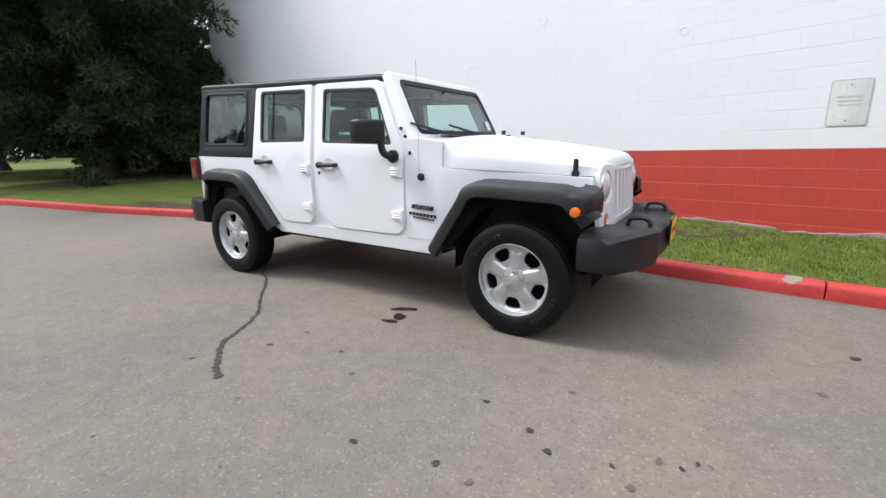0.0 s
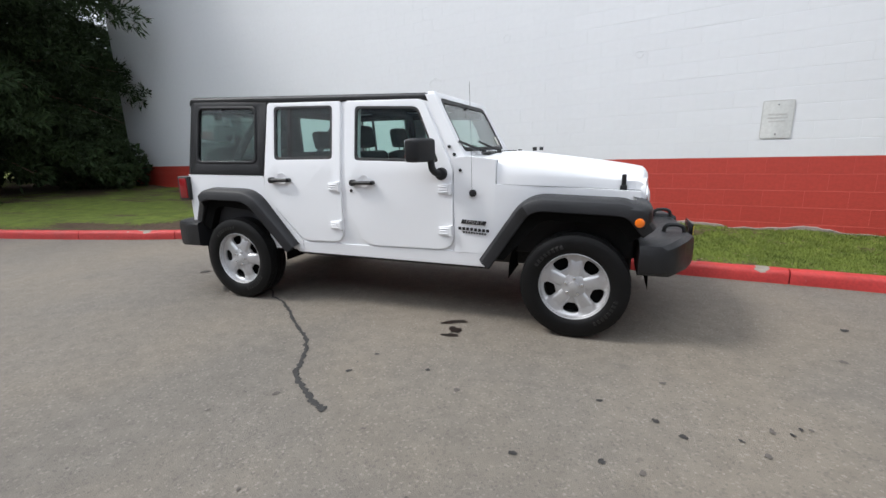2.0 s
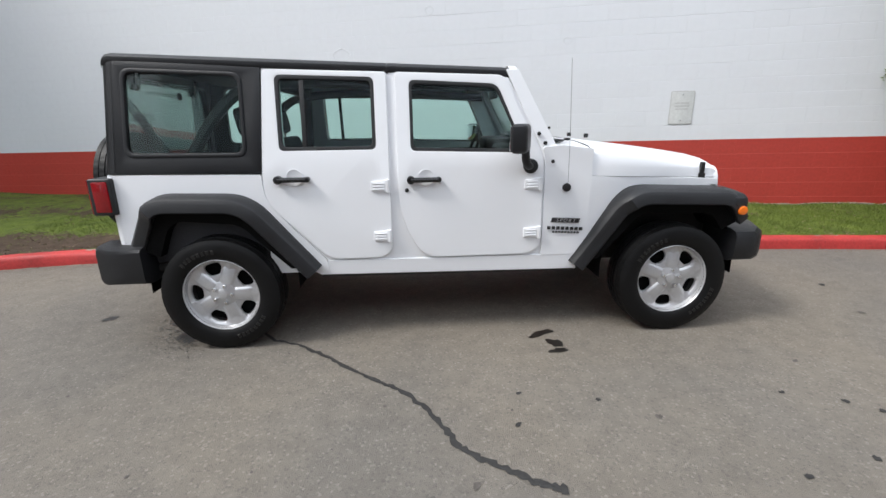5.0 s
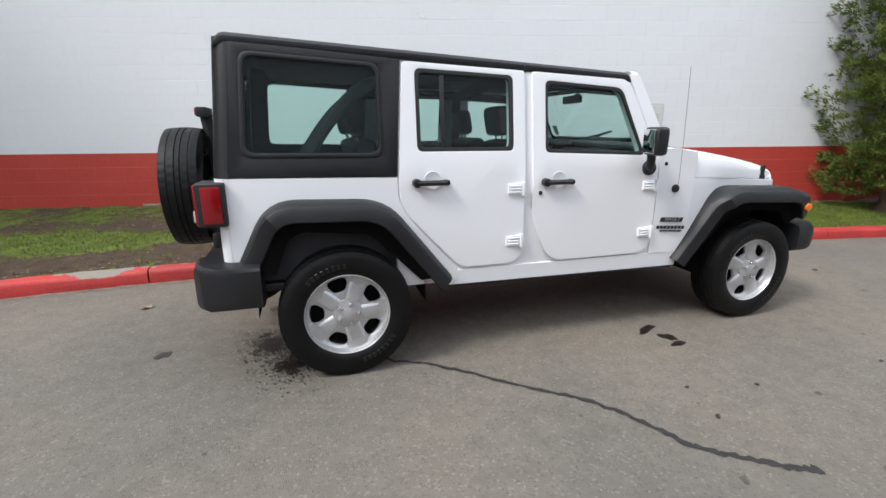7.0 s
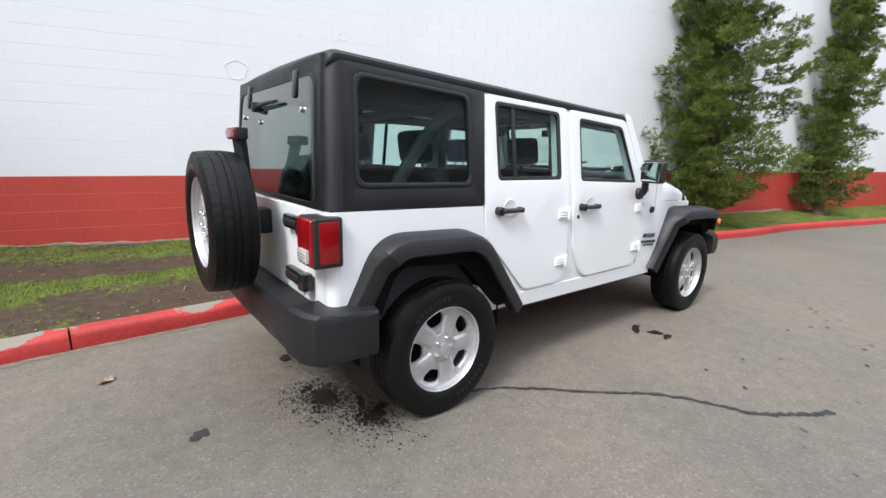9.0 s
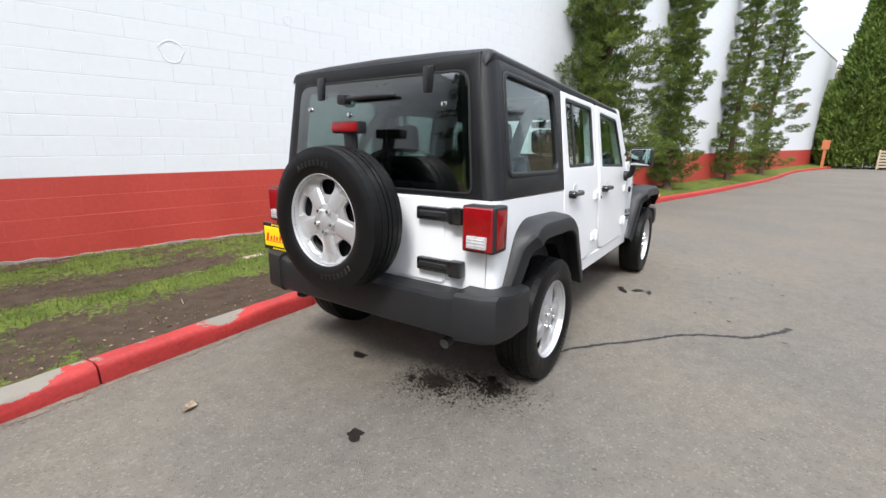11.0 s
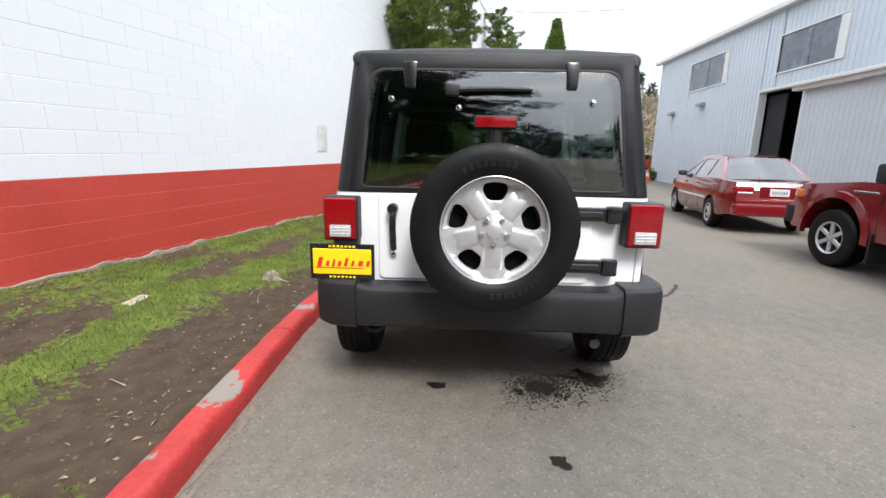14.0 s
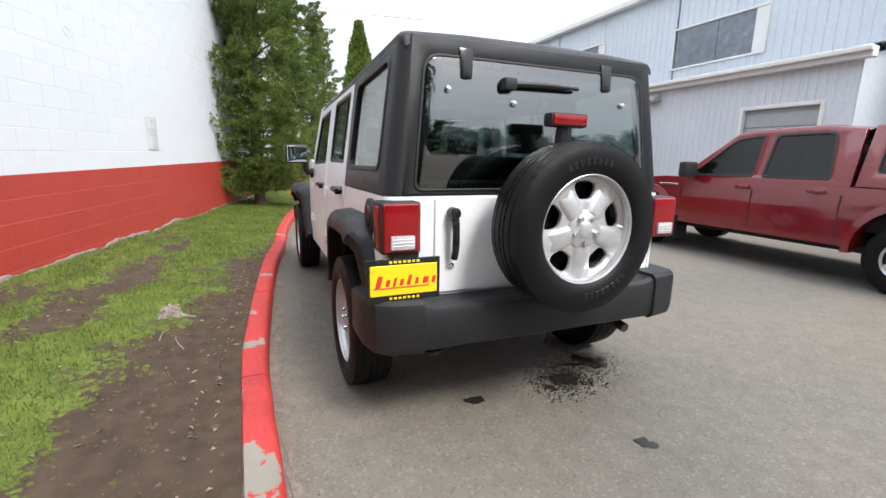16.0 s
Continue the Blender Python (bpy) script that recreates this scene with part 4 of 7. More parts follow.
wheel_mesh("lug_nut", weld(revolve([(0.001, -0.030), (0.009, -0.030), (0.012, -0.022), (0.012, 0.0)], 8)), M_CHROME, 30)


def wheel(m, turn, name="wheel"):
    """One wheel of the car: face, tyre, barrel, brake, cap and five nuts."""
    w = new(name, WHEEL_DATA["wheel_face"])
    w.parent = car
    w.matrix_world = m @ pose(0, -0.062, 0, 0, turn)
    w["label"] = "silver five-spoke wheel with a black all-terrain tyre"
    inv = pose(0, 0.062, 0)
    for key, mm in (("tyre", inv), ("lettering", inv), ("lettering_b", inv), ("rim_lip", inv), ("rim_barrel", inv), ("brake_disc", inv), ("hub_boss", Matrix()), ("hub_cap", Matrix())):
        o = new(key.replace("_b", "") if key == "lettering_b" else key, WHEEL_DATA[key])
        o.parent = w
        o.matrix_basis = mm
    for k in range(5):
        o = new("spoke", WHEEL_DATA["spoke"])
        o.parent = w
        o.matrix_basis = pose(0, 0, 0, 0, 72 * k)
        a = math.pi / 2 + 2 * math.pi * k / 5
        o = new("lug_nut", WHEEL_DATA["lug_nut"])
        o.parent = w
        o.matrix_basis = pose(0.058 * math.cos(a), 0.0, 0.058 * math.sin(a))
    return w


bpy.context.view_layer.update()
for x, turn in ((1.4735, 4), (-1.4735, 20)):
    wheel(pose(x, -0.782, 0.372), turn)
    wheel(pose(x, 0.782, 0.372, 0, 0, 180), turn + 30)
spare = wheel(pose(-2.345, 0.0, 1.005, 0, 0, -90), 36, "spare_wheel")
part("spare_carrier", boxed((-2.24, -0.07, 0.93), (-2.09, 0.07, 1.07), 0.02, 2), M_BLACK, car)
stalk = part("brake_light_stalk", tube([(-2.20, 0, 1.10), (-2.215, 0, 1.36), (-2.225, 0, 1.45)], 0.035, 8), M_BLACK, car)
bl = part("high_brake_lamp", boxed((-2.262, -0.097, 1.437), (-2.20, 0.097, 1.497), 0.010, 2), M_BLACK, car, "red high-mounted brake lamp on a stalk")
part("red_lens", boxed((-2.270, -0.09, 1.444), (-2.24, 0.09, 1.491), 0.008, 2), M_REDLENS, bl)

# ---- cabin ----
def seat(x, y, w):
    base = boxed((x - 0.24, y - w / 2, 0.62), (x + 0.28, y + w / 2, 0.80), 0.05, 3)
    st = part("seat", base, M_SEAT, car, "dark cloth seat")
    back = boxed((-0.07, -w / 2, 0), (0.07, w / 2, 0.58), 0.05, 3)
    back.transform(pose(x - 0.22, y, 0.74, 0, -14, 0))
    part("backrest", back, M_SEAT, st)
    for yy in ((0,) if w < 0.6 else (-w * 0.32, w * 0.32)):
        hr = boxed((-0.05, -0.125, 0), (0.05, 0.125, 0.19), 0.045, 3)
        hr.transform(pose(x - 0.38, y + yy, 1.335, 0, -10, 0))
        part("headrest", hr, M_SEAT, st)
        part("headrest_post", joined(*[tube([(x - 0.365, y + yy + k, 1.27), (x - 0.385, y + yy + k, 1.36)], 0.007, 6, 0) for k in (-0.05, 0.05)]), M_CHROME, st)


seat(0.0, -0.36, 0.50)
seat(0.0, 0.36, 0.50)
seat(-0.95, 0.0, 1.15)
part("dashboard", boxed((0.42, -0.68, 0.92), (0.74, 0.68, 1.235), 0.06, 3), M_TRIM, car)
part("instrument_hood", boxed((0.36, 0.20, 1.18), (0.60, 0.54, 1.285), 0.04, 3), M_TRIM, car)
part("centre_console", boxed((-0.35, -0.11, 0.55), (0.45, 0.11, 0.86), 0.04, 2), M_TRIM, car)
sw = weld(revolve([(0.185 + 0.014 * math.cos(a), 0.014 * math.sin(a)) for a in np.linspace(0, 2 * math.pi, 9)], 32, "x"))
stw = part("steering_wheel", sw, M_TRIM, car, "black steering wheel")
stw.matrix_world = pose(0.27, 0.37, 1.14, 0, 22, 0)
part("wheel_spoke", joined(boxed((-0.02, -0.17, -0.03), (0.015, 0.17, 0.03), 0.01, 2), boxed((-0.02, -0.03, -0.17), (0.015, 0.03, 0.0), 0.01, 2)), M_TRIM, stw)
part("steering_column", tube([(0.29, 0.37, 1.13), (0.55, 0.37, 1.02)], 0.04, 10, 0), M_TRIM, car)
part("inner_mirror", boxed((0.38, -0.12, 1.575), (0.41, 0.12, 1.635), 0.012, 2), M_BLACK, car)
part("mirror_stem", tube([(0.40, 0, 1.62), (0.455, 0, 1.66)], 0.012, 6, 0), M_BLACK, car)
for s in (-1, 1):
    part("roll_bar", tube([(-0.36, s * 0.64, 0.6), (-0.36, s * 0.63, 1.3), (-0.37, s * 0.60, 1.62), (-0.37, s * 0.5, 1.66), (-0.37, 0, 1.665)], 0.036, 8), M_SEAT, car, "padded black roll bar")
    part("roll_bar", tube([(0.40, s * 0.62, 1.62), (-0.37, s * 0.60, 1.655), (-1.15, s * 0.60, 1.66), (-1.40, s * 0.61, 1.56), (-1.75, s * 0.62, 1.05)], 0.036, 8), M_SEAT, car)
    part("seat_belt", tube([(-0.38, s * 0.63, 1.42), (-0.33, s * 0.58, 1.1), (-0.28, s * 0.56, 0.72)], 0.010, 5), M_SEAT, car)
    part("door_trim", boxed((-1.1, s * 0.74 - 0.02, 0.60), (0.56, s * 0.74 + 0.02, 1.215), 0.015), M_TRIM, car)
part("roll_bar", tube([(-1.15, -0.6, 1.66), (-1.15, 0.6, 1.66)], 0.034, 8, 0), M_SEAT, car)
part("headliner", boxed((-1.86, -0.66, 1.715), (0.36, 0.66, 1.722), 0.002), M_TRIM, car)
for v in bpy.data.objects["headliner"].data.vertices:
    v.co.z += -0.022 * (v.co.x + 1.1)
part("cargo_side", boxed((-2.02, -0.74, 0.55), (-1.16, -0.66, 1.16), 0.02), M_TRIM, car)
part("cargo_side", boxed((-2.02, 0.66, 0.55), (-1.16, 0.74, 1.16), 0.02), M_TRIM, car)
part("sun_visor", boxed((0.22, -0.60, 1.645), (0.36, -0.12, 1.662), 0.006), M_TRIM, car)
part("sun_visor", boxed((0.22, 0.12, 1.645), (0.36, 0.60, 1.662), 0.006), M_TRIM, car)


# ---- grass bank between kerb and wall ----
def fbm(x, y, s, seed=0.0, octv=4):
    return noise.fractal(Vector((x * s + seed, y * s - seed, seed * 0.7)), 1.0, 2.0, octv)


def smooth01(a, b, x):
    t = min(1, max(0, (x - a) / (b - a)))
    return t * t * (3 - 2 * t)


def bank_far(x):
    """Where the bank ends: at the wall, or well behind it past the wall's end."""
    return wall_y(x) + 0.06 if x > -13.4 else wall_y(x) + 26 * smooth01(-13.4, -14.6, x) + 0.06


def grass_amount(x, y):
    """1 where turf grows, 0 on bare earth: bare along the kerb and in a worn strip."""
    k, w = kerb_y(x), wall_y(x)
    d = (y - k) / max(0.5, w - k)
    g = 0.63 + 0.55 * fbm(x, y, 1.3, 3.1) + 0.45 * fbm(x, y, 5.0, 1.7) + 0.45 * fbm(x, y, 11.0, 4.4, 3)
    worn = 1 - smooth01(1.2, 3.6, x)
    g -= 1.05 * (1 - smooth01(0.16 - 0.08 * smooth01(-2.5, 0.5, x), 0.40 - 0.13 * smooth01(-2.5, 0.5, x), d + 0.14 * fbm(x, y, 0.8, 9.0))) * worn * smooth01(-9, -5, x)
    g -= 1.15 * math.exp(-((d - 0.60 - 0.05 * fbm(x, y, 0.9, 6.6)) / 0.10) ** 2) * worn * smooth01(-9, -4, x) * (0.75 + 0.7 * fbm(x, y, 0.7, 5.5))
    g += 0.75 * math.exp(-((d - 0.20) / 0.14) ** 2) * (1 - smooth01(-3.6, -2.2, x)) * max(0, 0.5 + 1.1 * fbm(x, y, 1.6, 8.2))
    g += 0.45 * math.exp(-((d - 0.46) / 0.13) ** 2)
    g += 0.3 * smooth01(1, 4, x)
    if x < -9:
        g -= 0.9 * math.exp(-((x + 15.5) ** 2 + (y - 4.5) ** 2) / 14)
    return min(1, max(0, g))


def bank_z(x, y):
    k = kerb_y(x) + 0.15
    w = wall_y(x)
    d = min(1, max(0, (y - k) / max(0.5, w - k)))
    z = 0.108 + 0.12 * d + 0.010 * fbm(x, y, 3.0) + 0.022 * fbm(x, y, 0.9, 2.0)
    if x < -6:
        z += 0.14 * smooth01(-6, -14, x) * d
    return z + 0.02 * (grass_amount(x, y) - 0.5)


def turf_mat():
    m = mat("turf_and_earth", (0.084, 0.122, 0.022), 0.95, var=0.4, scale=5, fine=70, bump=0.8, bump_scale=110, tint=(0.155, 0.195, 0.038), spec=0.2)
    n, l = m.node_tree.nodes, m.node_tree.links
    b = n["Principled BSDF"]
    old = b.inputs["Base Color"].links[0].from_socket
    at = n.new("ShaderNodeAttribute")
    at.attribute_name = "turf"
    co, n1, n2 = n.new("ShaderNodeTexCoord"), n.new("ShaderNodeTexNoise"), n.new("ShaderNodeTexNoise")
    n1.inputs["Scale"].default_value, n2.inputs["Scale"].default_value = 26, 9
    n1.inputs["Detail"].default_value = n2.inputs["Detail"].default_value = 6
    l.new(co.outputs["Object"], n1.inputs["Vector"])
    l.new(co.outputs["Object"], n2.inputs["Vector"])
    earth = n.new("ShaderNodeMix")
    earth.data_type = "RGBA"
    earth.inputs[6].default_value, earth.inputs[7].default_value = (0.024, 0.016, 0.011, 1), (0.112, 0.077, 0.054, 1)
    l.new(n2.outputs["Fac"], earth.inputs[0])
    s = n.new("ShaderNodeMath")
    s.operation = "MULTIPLY_ADD"
    s.inputs[1].default_value, s.inputs[2].default_value = 2.5, -1.25
    l.new(n1.outputs["Fac"], s.inputs[0])
    a = n.new("ShaderNodeMath")
    a.operation = "ADD"
    l.new(s.outputs[0], a.inputs[0])
    l.new(at.outputs["Fac"], a.inputs[1])
    r = n.new("ShaderNodeMapRange")
    r.inputs["From Min"].default_value, r.inputs["From Max"].default_value = 0.36, 0.62
    l.new(a.outputs[0], r.inputs["Value"])
    mx = n.new("ShaderNodeMix")
    mx.data_type = "RGBA"
    l.new(r.outputs[0], mx.inputs[0])
    l.new(earth.outputs[2], mx.inputs[6])
    l.new(old, mx.inputs[7])
    l.new(mx.outputs[2], b.inputs["Base Color"])
    return m


M_TURF = turf_mat()
M_BLADE = mat("grass_blades", (0.078, 0.118, 0.020), 0.8, var=0.4, scale=3, fine=40, tint=(0.170, 0.215, 0.042), spec=0.2)
M_LITTER = mat("dry_litter", (0.25, 0.19, 0.13), 0.9, var=0.4, scale=9)
bx = sorted({*np.linspace(-6.5, 7, 170), *np.linspace(-60, -6.5, 70), *np.linspace(7, 44, 80)})
cross = np.linspace(0, 1, 44) ** 1.15
verts, turf = [], []
for x in bx:
    x = float(x)
    k, w = kerb_y(x) + 0.13, bank_far(x)
    for c in cross:
        y = k + (w - k) * float(c)
        verts.append((x, y, bank_z(x, y) + road_z(x, y)))
        turf.append(grass_amount(x, y))
nc = len(cross)
faces = [(i * nc + j, (i + 1) * nc + j, (i + 1) * nc + j + 1, i * nc + j + 1) for i in range(len(bx) - 1) for j in range(nc - 1)]
me = bpy.data.meshes.new("grass_bank")
me.from_pydata(verts, [], faces)
at = me.attributes.new("turf", "FLOAT", "POINT")
at.data.foreach_set("value", turf)
me.materials.append(M_TURF)
for p in me.polygons:
    p.use_smooth = True
tagged(new("grass_bank", me), "patchy green turf with bare brown earth along the kerb", "grass verge", kind="structure")

# blades, denser near the parked car
rng = np.random.default_rng(5)
bv, bf = [], []
for _ in range(105000):
    x = float(rng.uniform(-5.2, 7.5)) if rng.random() < 0.8 else float(rng.uniform(-14, 22))
    k, w = kerb_y(x) + 0.15, wall_y(x)
    y = k + (w - k) * float(rng.random())
    if rng.random() > (grass_amount(x, y) - 0.22) * 1.5:
        continue
    z = bank_z(x, y) + road_z(x, y) - 0.004
    h, a, wd = rng.uniform(0.018, 0.05), rng.uniform(0, 6.28), rng.uniform(0.0016, 0.0034)
    c, s = math.cos(a), math.sin(a)
    lean = rng.uniform(0.1, 0.9) * h
    b2 = rng.uniform(0, 6.28)
    n0 = len(bv)
    bv += [(x - wd * c, y - wd * s, z), (x + wd * c, y + wd * s, z), (x + lean * math.cos(b2), y + lean * math.sin(b2), z + h)]
    bf.append((n0, n0 + 1, n0 + 2))
me = bpy.data.meshes.new("grass_blades")
me.from_pydata(bv, [], bf)
me.materials.append(M_BLADE)
tagged(new("grass_blades", me), "short green grass blades on the verge", "grass", kind="stuff")
# dry leaves, twigs and pale scraps on the earth
lv, lf = [], []
for _ in range(900):
    x = float(rng.uniform(-5, 5.5))
    k, w = kerb_y(x) + 0.16, wall_y(x) - 0.05
    d = float(rng.random()) if rng.random() < 0.55 else float(rng.choice([0.04, 0.08, 0.96, 0.98]))
    y = k + (w - k) * d
    z = bank_z(x, y) + road_z(x, y) + 0.006
    L, W, a = rng.uniform(0.005, 0.026), rng.uniform(0.002, 0.009), rng.uniform(0, 6.28)
    u, v = Vector((math.cos(a), math.sin(a), 0)), Vector((-math.sin(a), math.cos(a), 0))
    p, n0 = Vector((x, y, z)), len(lv)
    lv += [p - u * L, p + v * W + Vector((0, 0, 0.008)), p + u * L, p - v * W + Vector((0, 0, 0.003))]
    lf += [(n0, n0 + 1, n0 + 2), (n0, n0 + 2, n0 + 3)]
me = bpy.data.meshes.new("leaf_litter")
me.from_pydata(lv, [], lf)
me.materials.append(M_LITTER)
tagged(new("leaf_litter", me), "dry leaves and twigs scattered on earth", "litter", kind="stuff")

# an old stump, a flat slab and a few twigs on the bank
M_STUMP = mat("weathered_stump_wood", (0.26, 0.22, 0.18), 0.95, var=0.45, scale=14, fine=60, bump=0.7, bump_scale=50)
stump = thing("tree_stump", pose(-0.35, 1.93, bank_z(-0.35, 1.93) - 0.01), "low weathered grey tree stump in the turf", "stump")
gs = random.Random(31)
st_secs = []
for z, r in ((0.0, 0.15), (0.03, 0.115), (0.07, 0.098), (0.10, 0.092), (0.108, 0.080), (0.102, 0.04), (0.104, 0.002)):
    r, z = r * 0.62, z * 0.7
    st_secs.append([(r * (1 + 0.22 * math.sin(3 * a + 1) + 0.10 * math.sin(7 * a)) * math.cos(a), r * (1 + 0.22 * math.sin(3 * a + 1) + 0.10 * math.sin(7 * a)) * math.sin(a), z + 0.012 * math.sin(5 * a + 9 * r)) for a in np.linspace(0, 2 * math.pi, 22)[:-1]])
part("stump_wood", loft(st_secs, closed=True), M_STUMP, stump)
for a in (0.6, 2.4, 4.4):
    part("root", tube([(0.06 * math.cos(a), 0.06 * math.sin(a), 0.02), (0.11 * math.cos(a), 0.11 * math.sin(a), 0.008), (0.17 * math.cos(a + 0.2), 0.17 * math.sin(a + 0.2), -0.01)], lambda u: 0.018 * (1 - u) + 0.004, 7, 1), M_STUMP, stump)
slab = part("stone_slab", boxed((-0.11, -0.05, 0.0), (0.11, 0.05, 0.018), 0.006, 2), mat("pale_sandstone", (0.42, 0.35, 0.26), 0.9, var=0.2, scale=9, bump=0.4))
for v in slab.data.vertices:
    v.co.y += 0.03 * math.sin(9 * v.co.x)
slab.matrix_world = pose(-1.2, 2.62, bank_z(-1.2, 2.62) - 0.004, 0, 0, -12)
tagged(slab, "flat pale sandstone slab lying on bare earth", "stone")
for k, (x, y, L, a) in enumerate([(-0.88, 1.80, 0.26, 0.3), (-0.72, 1.90, 0.20, -0.2), (-1.9, 2.5, 0.18, 0.1), (-2.3, 1.9, 0.14, 1.2)]):
    c, sn = math.cos(a), math.sin(a)
    tw = part("twig", tube([(x - L / 2 * c, y - L / 2 * sn, bank_z(x - L / 2 * c, y - L / 2 * sn) + 0.006), (x, y + 0.02, bank_z(x, y) + 0.022), (x + L / 2 * c, y + L / 2 * sn, bank_z(x + L / 2 * c, y + L / 2 * sn) + 0.008)], lambda u: 0.0045 * (1 - 0.6 * u), 6, 1), M_STUMP)
    tagged(tw, "dry grey twig lying on the bank", "twig", "twigs on the bank")

# clods and small stones on the bare earth
cv, cf = [], []
for _ in range(5200):
    x = float(rng.uniform(-5, 4.5))
    k, w = kerb_y(x) + 0.16, wall_y(x) - 0.03
    y = k + (w - k) * float(rng.random())
    if grass_amount(x, y) > 0.45:
        continue
    z, r, n0 = bank_z(x, y) + road_z(x, y), rng.uniform(0.003, 0.013), len(cv)
    o = rng.normal(0, 0.25, (6, 3)) * r
    for q, (a, b, c) in enumerate(((1, 0, 0), (0, 1, 0), (-1, 0, 0), (0, -1, 0), (0, 0, 0.8), (0, 0, -0.5))):
        cv.append((x + a * r + o[q][0], y + b * r + o[q][1], z + c * r + o[q][2]))
    cf += [(n0 + a, n0 + b, n0 + c) for a, b, c in ((0, 1, 4), (1, 2, 4), (2, 3, 4), (3, 0, 4), (1, 0, 5), (2, 1, 5), (3, 2, 5), (0, 3, 5))]
me = bpy.data.meshes.new("earth_clods")
me.from_pydata(cv, [], cf)
me.materials.append(mat("crumbled_earth", (0.10, 0.07, 0.05), 0.95, var=0.5, scale=8, fine=30))
tagged(new("earth_clods", me), "crumbled clods and small stones on bare earth", "soil", kind="stuff")


# ---- trees ----
M_BARK = mat("bark", (0.10, 0.065, 0.045), 0.95, var=0.35, scale=6, fine=40, bump=0.8, bump_scale=40)
M_LEAF_DARK = mat("dark_conifer_needles", (0.017, 0.032, 0.013), 0.85, var=0.4, scale=1.5, fine=8, tint=(0.034, 0.058, 0.019), spec=0.25)
M_LEAF_JUNIPER = mat("juniper_foliage", (0.055, 0.112, 0.02), 0.8, var=0.4, scale=1.6, fine=9, tint=(0.19, 0.24, 0.052), spec=0.3)
M_LEAF_CYPRESS = mat("clipped_cypress_foliage", (0.085, 0.145, 0.024), 0.8, var=0.35, scale=0.8, fine=6, tint=(0.16, 0.22, 0.04), spec=0.3)
M_DRY = mat("dead_brown_needles", (0.32, 0.19, 0.08), 0.9, var=0.3)
M_TWIG = mat("bare_twigs", (0.25, 0.20, 0.15), 0.95, var=0.3, scale=0.2, fine=2)
# distant greens are greyed: the haze of the air is mixed into them
M_FAR_CONIFER = mat("hazy_conifer_needles", (0.05, 0.07, 0.055), 0.9, var=0.3, scale=0.3, fine=2, spec=0.1)
M_FAR_GREEN = mat("hazy_spring_green", (0.20, 0.185, 0.085), 0.95, var=0.4, scale=0.08, fine=0.9)


def sprays(name, pts, dirs, size, k, material, parent=None, seed=1, width=0.2, spread=0.75):
    """Foliage: at each point k narrow leaves that fan out about its direction."""
    g = np.random.default_rng(seed)
    P, D = np.repeat(np.array(pts), k, 0), np.repeat(np.array(dirs), k, 0)
    S = np.repeat(np.broadcast_to(np.array(size, float), (len(pts),)), k)
    n = len(P)
    D = D + g.normal(0, spread, (n, 3))
    D /= np.linalg.norm(D, axis=1)[:, None]
    side = np.cross(D, g.normal(0, 1, (n, 3)))
    side /= np.linalg.norm(side, axis=1)[:, None] + 1e-9
    L = S * g.uniform(0.5, 1.15, n)
    base = P + g.normal(0, 0.22, (n, 3)) * S[:, None]
    mid = base + D * (L * 0.45)[:, None]
    w = (L * width)[:, None]
    V = np.empty((n * 4, 3))
    V[0::4], V[1::4], V[2::4], V[3::4] = base, mid + side * w, base + D * L[:, None], mid - side * w
    F = np.arange(n * 4).reshape(n, 4)
    me = bpy.data.meshes.new(name)
    me.from_pydata(V.tolist(), [], F.tolist())
    me.materials.append(material)
    ob = new(name, me)
    if parent:
        ob.parent = parent
    return ob


def clump_points(g, centre, radii, n, up=0.35, shell=0.55):
    d = g.normal(0, 1, (n, 3))
    d /= np.linalg.norm(d, axis=1)[:, None]
    r = g.uniform(shell, 1.0, n) ** 0.6
    return np.array(centre) + d * np.array(radii) * r[:, None], d + np.array((0, 0, up))


def trunk_bm(h, r, bend, seed, n=9):
    g = random.Random(seed)
    pts = [(bend * math.sin(t * 2.6) + g.uniform(-0.03, 0.03), bend * 0.7 * math.sin(t * 3.7 + 1) - bend * 0.7 * math.sin(1), h * t) for t in np.linspace(0, 1, n)]
    return pts, tube(pts, lambda t: r * (1 - t) ** 0.8 + 0.012 + r * 0.5 * max(0, 0.06 - t) / 0.06, 10, 1)


